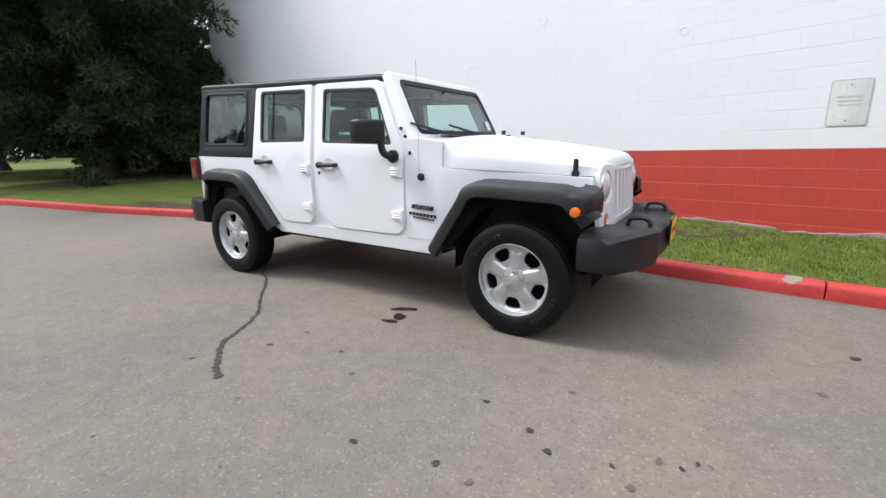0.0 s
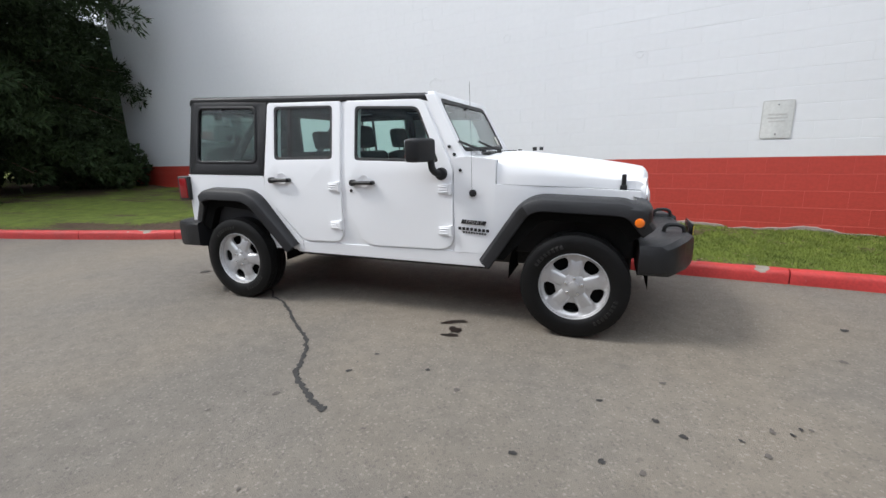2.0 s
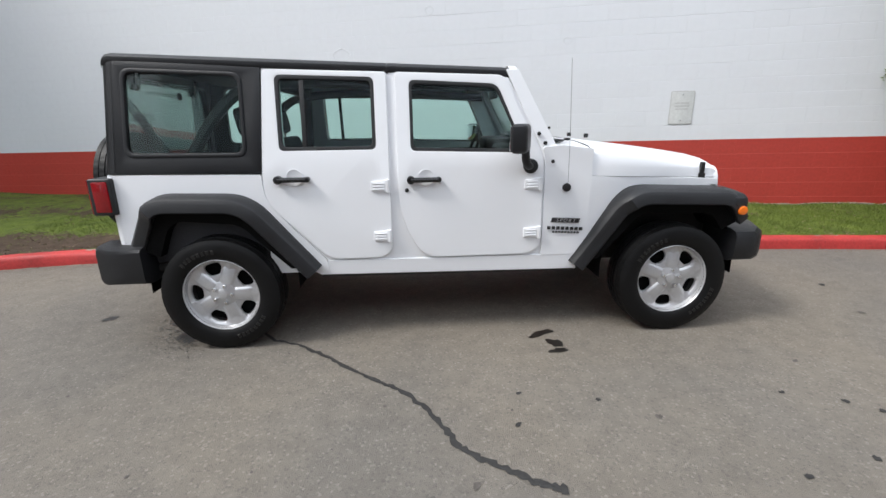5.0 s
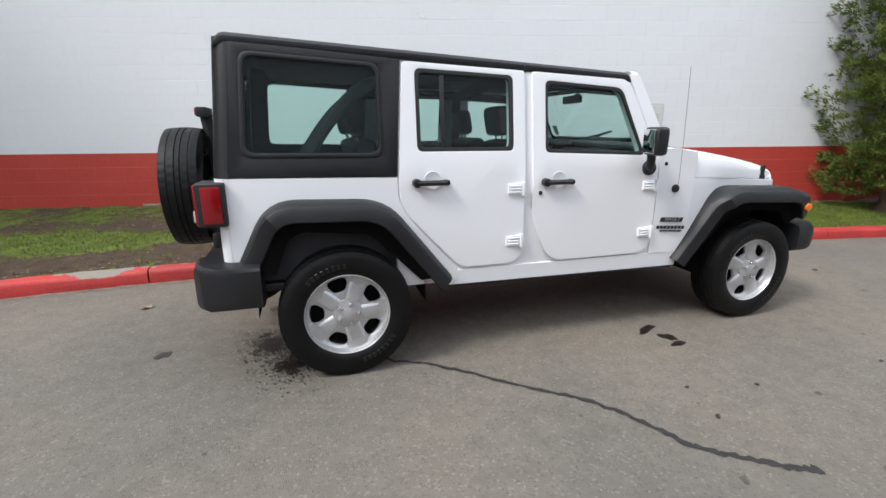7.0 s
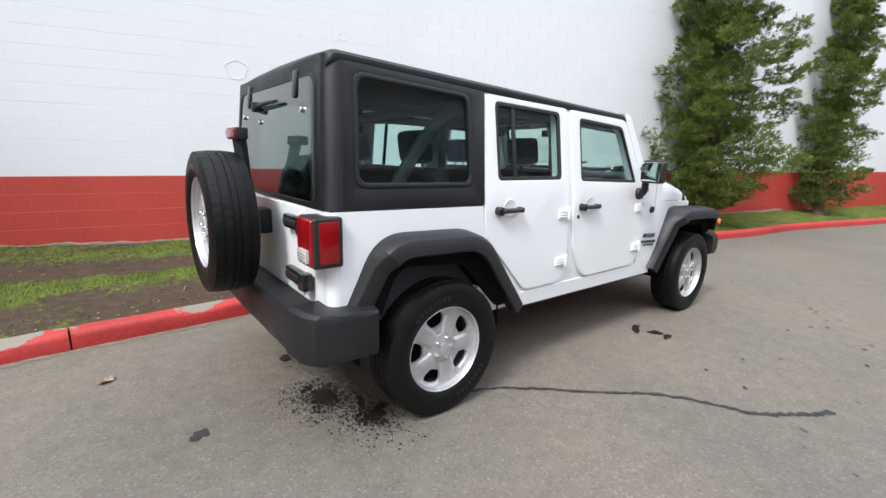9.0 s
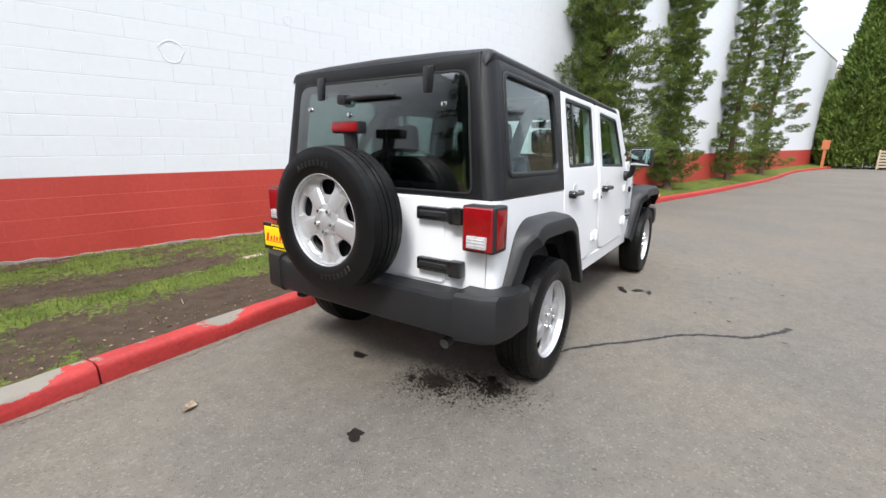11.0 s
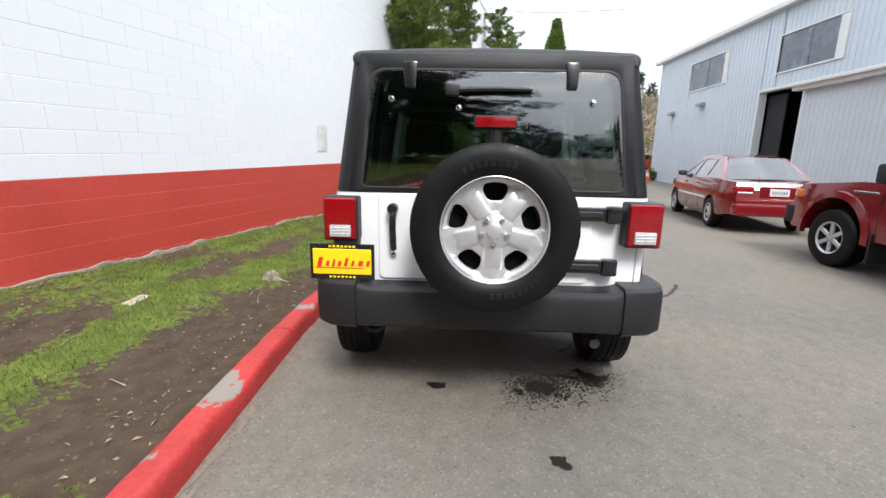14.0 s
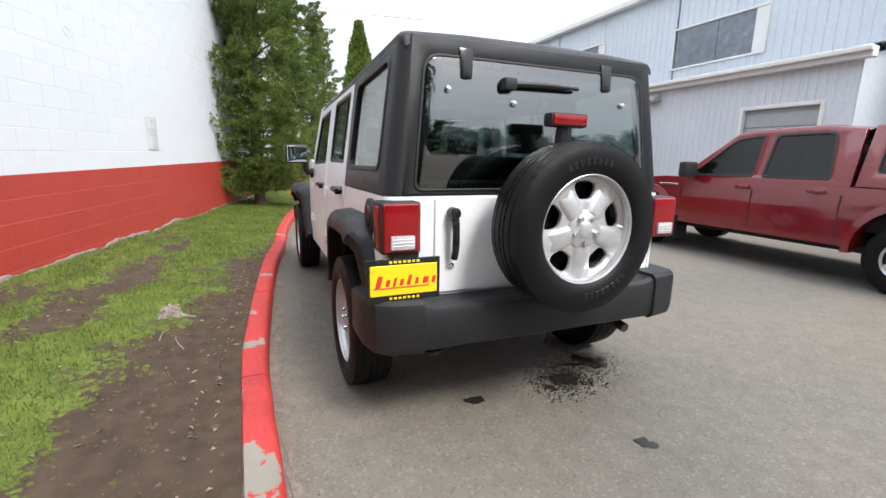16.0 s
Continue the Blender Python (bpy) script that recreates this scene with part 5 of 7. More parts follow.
def big_conifer(x, y, z, h, rad, seed, low=0.9, category="conifer", shade_belly=0.0):
    """A broad dark conifer whose boughs hang almost to the ground."""
    g = np.random.default_rng(seed)
    t = thing("conifer", pose(x, y, z), "broad dark green conifer with boughs hanging low", category, "dark conifers")
    pts, bm = trunk_bm(h, 0.34, 0.08, seed)
    part("trunk", bm, M_BARK, t)
    P, D = [], []
    limbs = []
    nl = 210
    for i in range(nl):
        f = i / nl
        zz = low + (h - low) * f ** 1.25
        # the bulge term widens the upper crown only to block sky light
        L = rad * ((1 - f) ** 0.75 + shade_belly * math.exp(-((f - 0.58) / 0.2) ** 2)) * g.uniform(0.65, 1.1) * (0.75 + 0.25 * min(1, f * 8)) + 0.25
        a = i * 2.4 + g.uniform(-0.3, 0.3)
        tip = np.array((L * math.cos(a), L * math.sin(a), zz + L * g.uniform(-0.28, 0.12)))
        root = np.array((0, 0, zz + 0.15))
        if i % 5 == 0 and f < 0.75:
            limbs.append(tube([root, (root + tip) / 2 + np.array((0, 0, 0.12 * L)), tip], lambda u: 0.05 * (1 - u) + 0.01, 5, 1))
        for q in np.linspace(0.25, 1.0, max(3, int(L * 2.2))):
            c = root + (tip - root) * q + np.array((0, 0, 0.10 * L * math.sin(q * 3.1)))
            p, d = clump_points(g, c, (0.45, 0.45, 0.28), 20, -0.1, 0.2)
            P.append(p)
            D.append(d + np.array((math.cos(a), math.sin(a), -0.3)) * 0.8)
    for b in limbs:
        part("limb", b, M_BARK, t)
    sprays("crown", np.concatenate(P), np.concatenate(D), 0.24, 8, M_LEAF_DARK, t, seed, 0.10)
    return t


def juniper(x, y, z, h, rad, seed, lean=(0, 0), dense=8.0):
    """A ragged upright juniper of flat leafy tiers with gaps between them."""
    g = np.random.default_rng(seed)
    t = thing("juniper", pose(x, y, z), "ragged upright green juniper growing against the wall", "juniper", "junipers along the wall")
    pts, bm = trunk_bm(h * 0.95, 0.11, 0.16, seed)
    part("trunk", bm, M_BARK, t)
    P, D, S = [], [], []
    dry_p, dry_d, limbs = [], [], []
    n = int(h * dense)
    for i in range(n):
        f = (i + 0.5) / n
        zz = 0.35 + (h - 0.35) * f
        base_r = rad * (0.70 + 0.30 * min(1, f / 0.12) - 0.80 * max(0, f - 0.22) ** 1.2) * g.uniform(0.62, 1.22)
        a = i * 2.4 + g.uniform(-0.5, 0.5)
        off = base_r * g.uniform(0.30, 0.86)
        c = np.array((off * math.cos(a) + lean[0] * f * h, off * math.sin(a) + lean[1] * f * h, zz))
        c[1] = min(c[1], wall_y(x + c[0]) - 0.3 - y)
        rr = g.uniform(0.24, 0.42) * (1.15 - 0.4 * f)
        p, d = clump_points(g, c, (rr * 1.1, rr * 1.1, rr * 0.55), 190, 0.6, 0.5)
        p[:, 2] = np.maximum(p[:, 2], c[2] - rr * 0.2 + 0.25 * (p[:, 2] - c[2]))
        out = np.array((math.cos(a), math.sin(a), 0.35))
        P.append(p)
        D.append(d * 0.9 + out * 0.6)
        tipc = c + out * rr * 1.2
        p, d = clump_points(g, tipc, (rr * 0.55, rr * 0.55, rr * 0.3), 50, 0.5, 0.1)
        P.append(p)
        D.append(d * 0.4 + out * 1.3)
        k = min(len(pts) - 1, int(f * (len(pts) - 1)))
        if i % 2 == 0:
            limbs.append(tube([(pts[k][0], pts[k][1], zz * 0.93), tuple(c * np.array((0.5, 0.5, 1)) - np.array((0, 0, 0.06))), tuple(c)], lambda u: 0.022 * (1 - u) + 0.006, 5, 1))
        if g.random() < 0.06 and f > 0.3:
            p, d = clump_points(g, c * np.array((1.0, 1.0, 1)) + out * rr * 0.7, (0.16, 0.16, 0.12), 40, 0.2, 0.1)
            dry_p.append(p)
            dry_d.append(d)
    for b in limbs:
        part("limb", b, M_BARK, t)
    sprays("crown", np.concatenate(P), np.concatenate(D), 0.075, 9, M_LEAF_JUNIPER, t, seed, 0.10, 0.55)
    if dry_p:
        sprays("dead_sprigs", np.concatenate(dry_p), np.concatenate(dry_d), 0.10, 5, M_DRY, t, seed + 1, 0.2)
    return t


def cypress(x, y, z, h, rad, seed, clip=0.0):
    """A dense pointed cypress; clipped to a drum below clip."""
    g = np.random.default_rng(seed)
    t = thing("cypress", pose(x, y, z), "tall dense pointed cypress, clipped square near the ground", "cypress", "cypresses by the far kerb")
    pts, bm = trunk_bm(h * 0.9, 0.2, 0.03, seed)
    part("trunk", bm, M_BARK, t)
    n = 5200
    f = g.random(n) ** 1.15
    a = g.uniform(0, 6.283, n)
    r = rad * np.minimum(1, (1 - f) / 0.60) ** 0.95 * (0.9 + 0.1 * np.sin(a * 5 + f * 30))
    low = f * h < clip
    r = np.where(low, rad * 1.06, np.minimum(r, rad)) * g.uniform(0.74, 1.05, n) * (0.93 + 0.07 * np.sin(a * 3 + f * 11) + 0.05 * np.sin(a * 9 - f * 23))
    P = np.stack((r * np.cos(a), r * np.sin(a), 0.1 + f * h), 1)
    D = np.stack((np.cos(a) * 0.7, np.sin(a) * 0.7, np.full(n, 1.1)), 1)
    sprays("crown", P, D, 0.42, 10, M_LEAF_CYPRESS, t, seed, 0.13, 0.5)
    return t


# upper crown bulges out of view, added to darken the wall's left end
big_conifer(-15.3, 3.35, 0.3, 15, 4.6, 11, 0.7, shade_belly=0.75)
big_conifer(-24.0, 2.6, 0.35, 13, 5.0, 12, 1.4)
big_conifer(-21.5, 9.5, 0.4, 12, 4.2, 13, 0.6)
juniper(6.95, 1.27, 0.14, 6.8, 1.3, 21, (0.0, 0.0), 17.0)
juniper(11.7, 0.27, 0.13, 7.2, 0.68, 22, (0.0, 0.01), 10.0)
juniper(17.6, -1.15, 0.16, 7.6, 0.95, 23, (0.01, -0.01))
juniper(23.0, -2.35, 0.2, 8.2, 1.2, 24)
cypress(40.0, -8.2, 0.35, 13.0, 2.25, 31, 5.0)
cypress(40.5, -11.6, 0.38, 9.3, 1.65, 32, 3.0)


def shrub(x, y, z, rx, ry, rz, seed, material, label):
    g = np.random.default_rng(seed)
    t = thing("shrub", pose(x, y, z), label, "shrub")
    stems = [tube([(0, 0, 0), (rx * 0.5 * math.cos(a), ry * 0.5 * math.sin(a), rz * 0.8)], 0.015, 5, 0) for a in np.linspace(0, 5.2, 6)]
    part("stems", joined(*stems), M_BARK, t)
    p, d = clump_points(g, (0, 0, rz * 0.75), (rx, ry, rz * 0.75), int(260 * rx * ry * 2), 0.3, 0.3)
    sprays("leaves", p, d, 0.16, 7, material, t, seed, 0.28)
    return t


for k, (x, y) in enumerate([(-13.9, 5.2), (-15.0, 6.4), (-16.6, 5.6), (-17.8, 4.2), (-19.2, 5.0), (-12.3, 5.3)]):
    shrub(x, y, 0.3, 1.0, 0.8, 0.75 + 0.1 * (k % 3), 40 + k, M_LEAF_DARK, "low dark evergreen shrub under the conifers")
shrub(22.3, -11.05, 0.1, 0.7, 0.5, 0.4, 55, M_LEAF_CYPRESS, "low green shrub at the metal building")

# wooded slope in the distance
g = np.random.default_rng(77)
P, D, P2, D2, P3, D3 = [], [], [], [], [], []
for _ in range(900):
    x, y = float(g.uniform(88, 190)), float(g.uniform(-110, 10))
    z = road_z(x, y)
    h = g.uniform(3, 9)
    p, d = clump_points(g, (x, y, z + h * 0.6), (h * 0.35, h * 0.35, h * 0.55), 26, 0.6, 0.1)
    (P if g.random() < 0.72 else P2).append(p)
    (D if len(P) + 0 and P[-1] is p else D2).append(d)
for _ in range(16):
    x, y, h = float(g.uniform(120, 200)), float(g.uniform(-110, 40)), g.uniform(9, 18)
    z = road_z(x, y)
    f = g.random(110)
    a = g.uniform(0, 6.28, 110)
    r = h * 0.2 * (1 - f) + 0.2
    P3.append(np.stack((x + r * np.cos(a), y + r * np.sin(a), z + f * h), 1))
    D3.append(np.stack((np.cos(a), np.sin(a), -0.2 + 0 * a), 1))
for _ in range(70):
    # wood line behind the camera, seen in the car's glass
    x, y, h = float(g.uniform(-75, -45)), float(g.uniform(-70, 60)), g.uniform(8, 17)
    f = g.random(90)
    a = g.uniform(0, 6.28, 90)
    r = h * 0.22 * (1 - f) + 0.2
    P3.append(np.stack((x + r * np.cos(a), y + r * np.sin(a), f * h), 1))
    D3.append(np.stack((np.cos(a), np.sin(a), -0.2 + 0 * a), 1))
tagged(sprays("far_bare_woods", np.concatenate(P), np.concatenate(D), 1.3, 6, M_TWIG, None, 5, 0.1), "leafless brown woods on a distant slope", "woods", kind="stuff")
tagged(sprays("far_spring_scrub", np.concatenate(P2), np.concatenate(D2), 0.8, 11, M_FAR_GREEN, None, 6, 0.2), "fresh green scrub on a distant slope", "scrub", kind="stuff")
tagged(sprays("far_conifers", np.concatenate(P3), np.concatenate(D3), 1.7, 7, M_FAR_CONIFER, None, 7, 0.14), "dark conifers standing on a distant slope", "woods", kind="stuff")
slope = grid_mesh("backdrop_slope", [float(v) for v in np.linspace(72, 260, 40)], [float(v) for v in np.linspace(-200, 120, 40)], lambda x, y: road_z(x, y) + 0.05 + 0.8 * fbm(x, y, 0.03), M_FAR_GREEN)
tagged(slope, "distant slope of brown and green scrub", "hillside", kind="structure")


# ---- metal building, lean-to and far garage ----
M_SIDING = mat("pale_blue_metal_siding", (0.54, 0.59, 0.645), 0.45, var=0.06, scale=0.7, fine=9)
M_SHEDSIDE = mat("pale_grey_siding", (0.56, 0.59, 0.63), 0.55, var=0.07, scale=0.8, fine=12)
M_FASCIA = mat("white_fascia", (0.68, 0.68, 0.66), 0.6, var=0.08, scale=3)
M_ROOF = mat("grey_metal_roof", (0.42, 0.43, 0.45), 0.45, metal=0.3, var=0.1, scale=1)
# near-black: the shade of unlit insides is put into this colour
M_DARKIN = mat("shaded_interior", (0.02, 0.02, 0.022), 0.9, var=0.3)
M_SASH = mat("grey_window_panel", (0.16, 0.18, 0.21), 0.25, var=0.25, scale=1.2, fine=5)
M_ROLLER = mat("grey_roller_door", (0.33, 0.34, 0.35), 0.55, var=0.1)
M_CREAM = mat("cream_siding", (0.66, 0.66, 0.54), 0.7, var=0.05, scale=1)


def siding(name, length, height, openings, material, pitch=0.2, depth=0.018, parent=None, label="", top=None):
    """Ribbed metal sheet in the plane y = 0, facing -y, with rectangular openings (x0, x1, z0, z1)."""
    bm = bmesh.new()
    xs = []
    k = 0
    while k * pitch < length:
        x = k * pitch
        xs += [(x, 0), (x + pitch * 0.62, 0), (x + pitch * 0.70, depth), (x + pitch * 0.92, depth)]
        k += 1
    xs = [(min(x, length), d) for x, d in xs] + [(length, 0)]
    for (xa, da), (xb, db) in zip(xs, xs[1:]):
        if xb - xa < 1e-6:
            continue
        spans = [(0.0, height if top is None else top((xa + xb) / 2))]
        for x0, x1, z0, z1 in openings:
            if x0 - 1e-4 <= (xa + xb) / 2 <= x1 + 1e-4:
                spans = [s for a, b in spans for s in ((a, min(b, z0)), (max(a, z1), b)) if s[1] - s[0] > 1e-4]
        for a, b in spans:
            bm.faces.new([bm.verts.new(v) for v in ((xa, -da, a), (xb, -db, a), (xb, -db, b), (xa, -da, b))])
    weld(bm)
    return part(name, bm, material, parent, label, angle=20)


hall = thing("metal_building", pose(22.6, -11.0, 0, 0, 0, 180), "pale blue ribbed metal building with high windows", "building")
HW = [(3.5, 6.6, 4.60, 5.85), (9.75, 12.55, 4.40, 5.62), (15.7, 18.45, 4.20, 5.30)]
HD = (9.05, 11.25, 0.0, 3.82)
# local x runs towards the camera's side; the sheet faces +y of the world
wall_sheet = siding("wall", 30, 6.62, HW + [HD], M_SIDING, 0.22, 0.02, hall)
part("wall", boxed((0.0, 0.06, 0), (0.12, 16, 6.6), 0.0), M_SIDING, hall)
part("wall", boxed((29.9, 0.06, 0), (30.0, 16, 6.6), 0.0), M_SIDING, hall)
part("wall", boxed((0.0, 15.9, 0), (30.0, 16, 6.6), 0.0), M_SIDING, hall)
part("roof", loft([[(-0.3, -0.25, 6.62), (-0.3, 8, 8.2), (-0.3, 16.3, 6.62)], [(30.3, -0.25, 6.62), (30.3, 8, 8.2), (30.3, 16.3, 6.62)]]), M_ROOF, hall)
part("fascia", boxed((-0.3, -0.28, 6.52), (30.3, -0.03, 6.72), 0.02), M_FASCIA, hall)
# added dark sheet behind the openings, standing in for the hall's inner shade
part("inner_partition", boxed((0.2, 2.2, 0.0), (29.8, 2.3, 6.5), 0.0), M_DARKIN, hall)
for x0, x1, z0, z1 in HW:
    w = part("window", joined(boxed((x0 - 0.06, -0.05, z0 - 0.06), (x1 + 0.06, 0.04, z0), 0.01), boxed((x0 - 0.06, -0.05, z1), (x1 + 0.06, 0.04, z1 + 0.06), 0.01),
                              boxed((x0 - 0.06, -0.05, z0), (x0, 0.04, z1), 0.01), boxed((x1, -0.05, z0), (x1 + 0.06, 0.04, z1), 0.01)), M_FASCIA, hall, "high window with weathered grey panels")
    part("pane", boxed((x0, 0.0, z0), (x1 - 0.3, 0.02, z1), 0.0), M_SASH, w)
    part("shutter", boxed((x1 - 0.3, -0.03, z0), (x1, 0.03, z1), 0.01), M_FASCIA, w)
    part("mullion", boxed(((x0 + x1) / 2 - 0.03, -0.02, z0), ((x0 + x1) / 2 + 0.03, 0.01, z1), 0.005), M_SASH, w)
dj = part("doorway", joined(boxed((HD[0] - 0.1, -0.05, 0), (HD[0], 0.25, HD[3]), 0.01), boxed((HD[1], -0.05, 0), (HD[1] + 0.1, 0.25, HD[3]), 0.01), boxed((HD[0] - 0.1, -0.05, HD[3]), (HD[1] + 0.1, 0.25, HD[3] + 0.1), 0.01)), M_FASCIA, hall, "tall open doorway into a dark hall")
part("door_leaf", boxed((HD[0] + 0.05, 0.3, 0), (HD[0] + 1.0, 0.36, 3.7), 0.01), M_DARKIN, dj)
for x, z in ((2.1, 3.6), (5.0, 3.75)):
    lm = part("wall_lamp", boxed((x - 0.22, -0.28, z), (x + 0.22, -0.02, z + 0.16), 0.03, 2), M_ROLLER, hall, "grey wall lamp")
    part("lamp_arm", boxed((x - 0.03, -0.1, z + 0.1), (x + 0.03, 0.0, z + 0.22), 0.01), M_ROLLER, lm)

lean = thing("lean_to", pose(8.55, -9.0, 0, 0, 0, 180), "pale grey lean-to with a white gutter board and low roller door", "shed")
SD = (5.5, 7.0, 0.0, 2.48)
siding("wall", 7.55, 3.28, [SD], M_SHEDSIDE, 0.16, 0.012, lean)
for x in (0.0, 7.55):
    side = bmesh.new()
    vs = [side.verts.new((x + a, b, c)) for a in (0, -0.06 if x else 0.06) for b, c in ((0.02, 0), (1.98, 0), (1.98, 3.75), (0.02, 3.28))]
    for q in ((0, 1, 2, 3), (4, 5, 6, 7), (0, 1, 5, 4), (1, 2, 6, 5), (2, 3, 7, 6), (3, 0, 4, 7)):
        side.faces.new([vs[i] for i in q])
    part("end_wall", side, M_SHEDSIDE, lean, smooth=False)
rp = []
for k in range(80):
    x = -0.2 + 7.95 * k / 79
    rp.append([(x, -0.22, 3.40 + (0.02 if k % 2 else 0)), (x, 1.99, 3.86 + (0.02 if k % 2 else 0))])
part("roof", loft(rp), M_ROOF, lean, smooth=False)
part("gutter_board", boxed((-0.2, -0.2, 3.20), (7.75, -0.02, 3.395), 0.015), M_FASCIA, lean, "white gutter board")
part("gutter", boxed((-0.22, -0.3, 3.30), (7.77, -0.205, 3.40), 0.03, 2), M_FASCIA, lean)
rd = part("roller_door", boxed((SD[0], 0.06, 0.0), (SD[1], 0.08, 2.48), 0.0), M_ROLLER, lean, "grey roller door")
for k in range(8):
    part("slat", boxed((SD[0], 0.04, k * 0.3), (SD[1], 0.065, k * 0.3 + 0.285), 0.01), M_ROLLER, rd)
part("door_frame", joined(boxed((SD[0] - 0.08, -0.04, 0), (SD[0], 0.05, SD[3] + 0.08), 0.01), boxed((SD[1], -0.04, 0), (SD[1] + 0.08, 0.05, SD[3] + 0.08), 0.01), boxed((SD[0], -0.04, SD[3]), (SD[1], 0.05, SD[3] + 0.08), 0.01)), M_FASCIA, rd)
lm = part("wall_lamp", boxed((2.75, -0.30, 2.93), (3.2, -0.03, 3.06), 0.03, 2), M_ROLLER, lean, "grey wall lamp under the gutter")
part("lamp_lens", boxed((2.80, -0.27, 2.915), (3.15, -0.08, 2.935), 0.005), M_CLEARLENS, lm)

garage = thing("far_garage", pose(52, -17.9, 0.75, 0, 0, -90), "cream gabled garage with its door standing open", "garage")
# front faces the camera; local x to the right, y away
fg = plate([(-2.2, 0), (2.2, 0), (2.2, 3.5), (0.0, 4.85), (-2.2, 3.9)], [[(-1.75, 0.02), (0.5, 0.02), (0.5, 2.45), (-1.75, 2.45)]], lambda u, v, d: (u, d, v), 0.12, 0)
part("front_wall", fg, M_CREAM, garage)
part("side_wall", boxed((2.08, 0.12, 0), (2.2, 7, 3.5)), M_CREAM, garage)
part("side_wall", boxed((-2.2, 0.12, 0), (-2.08, 7, 3.9)), M_CREAM, garage)
# near-black where the other walls are cream: the garage's shade as colour
part("back_wall", boxed((-2.2, 6.9, 0), (2.2, 7, 3.5)), M_DARKIN, garage)
part("roof", loft([[(2.4, -0.2, 3.45), (0.0, -0.2, 4.97), (-2.4, -0.2, 3.95)], [(2.4, 7.1, 3.45), (0.0, 7.1, 4.97), (-2.4, 7.1, 3.95)]]), M_ROOF, garage, smooth=False)
part("raised_door", boxed((-1.75, 0.13, 2.15), (0.5, 0.18, 2.45), 0.01), M_ROLLER, garage)


# ---- parked vehicles ----
M_MAROON = mat("dark_red_car_paint", (0.165, 0.007, 0.010), 0.22, var=0.06, scale=2, coat=1.0)
M_TRUCKRED = mat("deep_red_truck_paint", (0.165, 0.005, 0.011), 0.22, var=0.06, scale=2, coat=1.0)
M_ORANGE = mat("rust_red_car_paint", (0.22, 0.03, 0.015), 0.3, var=0.08, coat=0.8)
M_NAVY = mat("black_car_paint", (0.01, 0.01, 0.014), 0.2, var=0.1, coat=1.0)
M_DARKGLASS = glass("vehicle_glass", (0.45, 0.52, 0.52), 0.22)
M_TRUCKGLASS = glass("smoked_vehicle_glass", (0.12, 0.14, 0.15), 0.06)


def arch(cx, r, z0, n=9):
    return [(cx + r * math.cos(a), max(z0, 0.30 + r * math.sin(a))) for a in np.linspace(0, math.pi, n)]


def road_wheel(parent, x, y, r, w, spokes=6, hub=0.62):
    s = -1 if y < 0 else 1
    t = part("wheel", weld(revolve([(r * hub, -w / 2), (r * 0.72, -w / 2 - 0.012), (r * 0.93, -w / 2), (r, -w / 2 + 0.03), (r, w / 2 - 0.03), (r * 0.93, w / 2), (r * hub, w / 2)], 32)), M_TYRE, parent, "black tyre on a silver wheel")
    t.matrix_basis = pose(x, y, r, 0, 0, 0 if s < 0 else 180)
    part("rim", weld(revolve([(r * hub, -w / 2 - 0.004), (r * hub - 0.02, -w / 2 + 0.012), (r * hub - 0.035, 0.0), (0.001, 0.0)], 32)), M_STEEL, t)
    part("rim_lip", revolve([(r * hub + 0.004, -w / 2 + 0.005), (r * hub, -w / 2 - 0.006), (r * hub - 0.022, -w / 2 + 0.01)], 32), M_RIM, t)
    part("hub", disc(0.06, 0.06, 16, 0.01, pose(0, -w / 2 + 0.012, 0)), M_RIM, t)
    for k in range(spokes):
        b = boxed((-0.028, -w / 2 + 0.012, 0.03), (0.028, -w / 2 + 0.045, r * hub - 0.015), 0.008)
        b.transform(pose(0, 0, 0, 0, 360 / spokes * k))
        part("spoke", b, M_RIM, t)


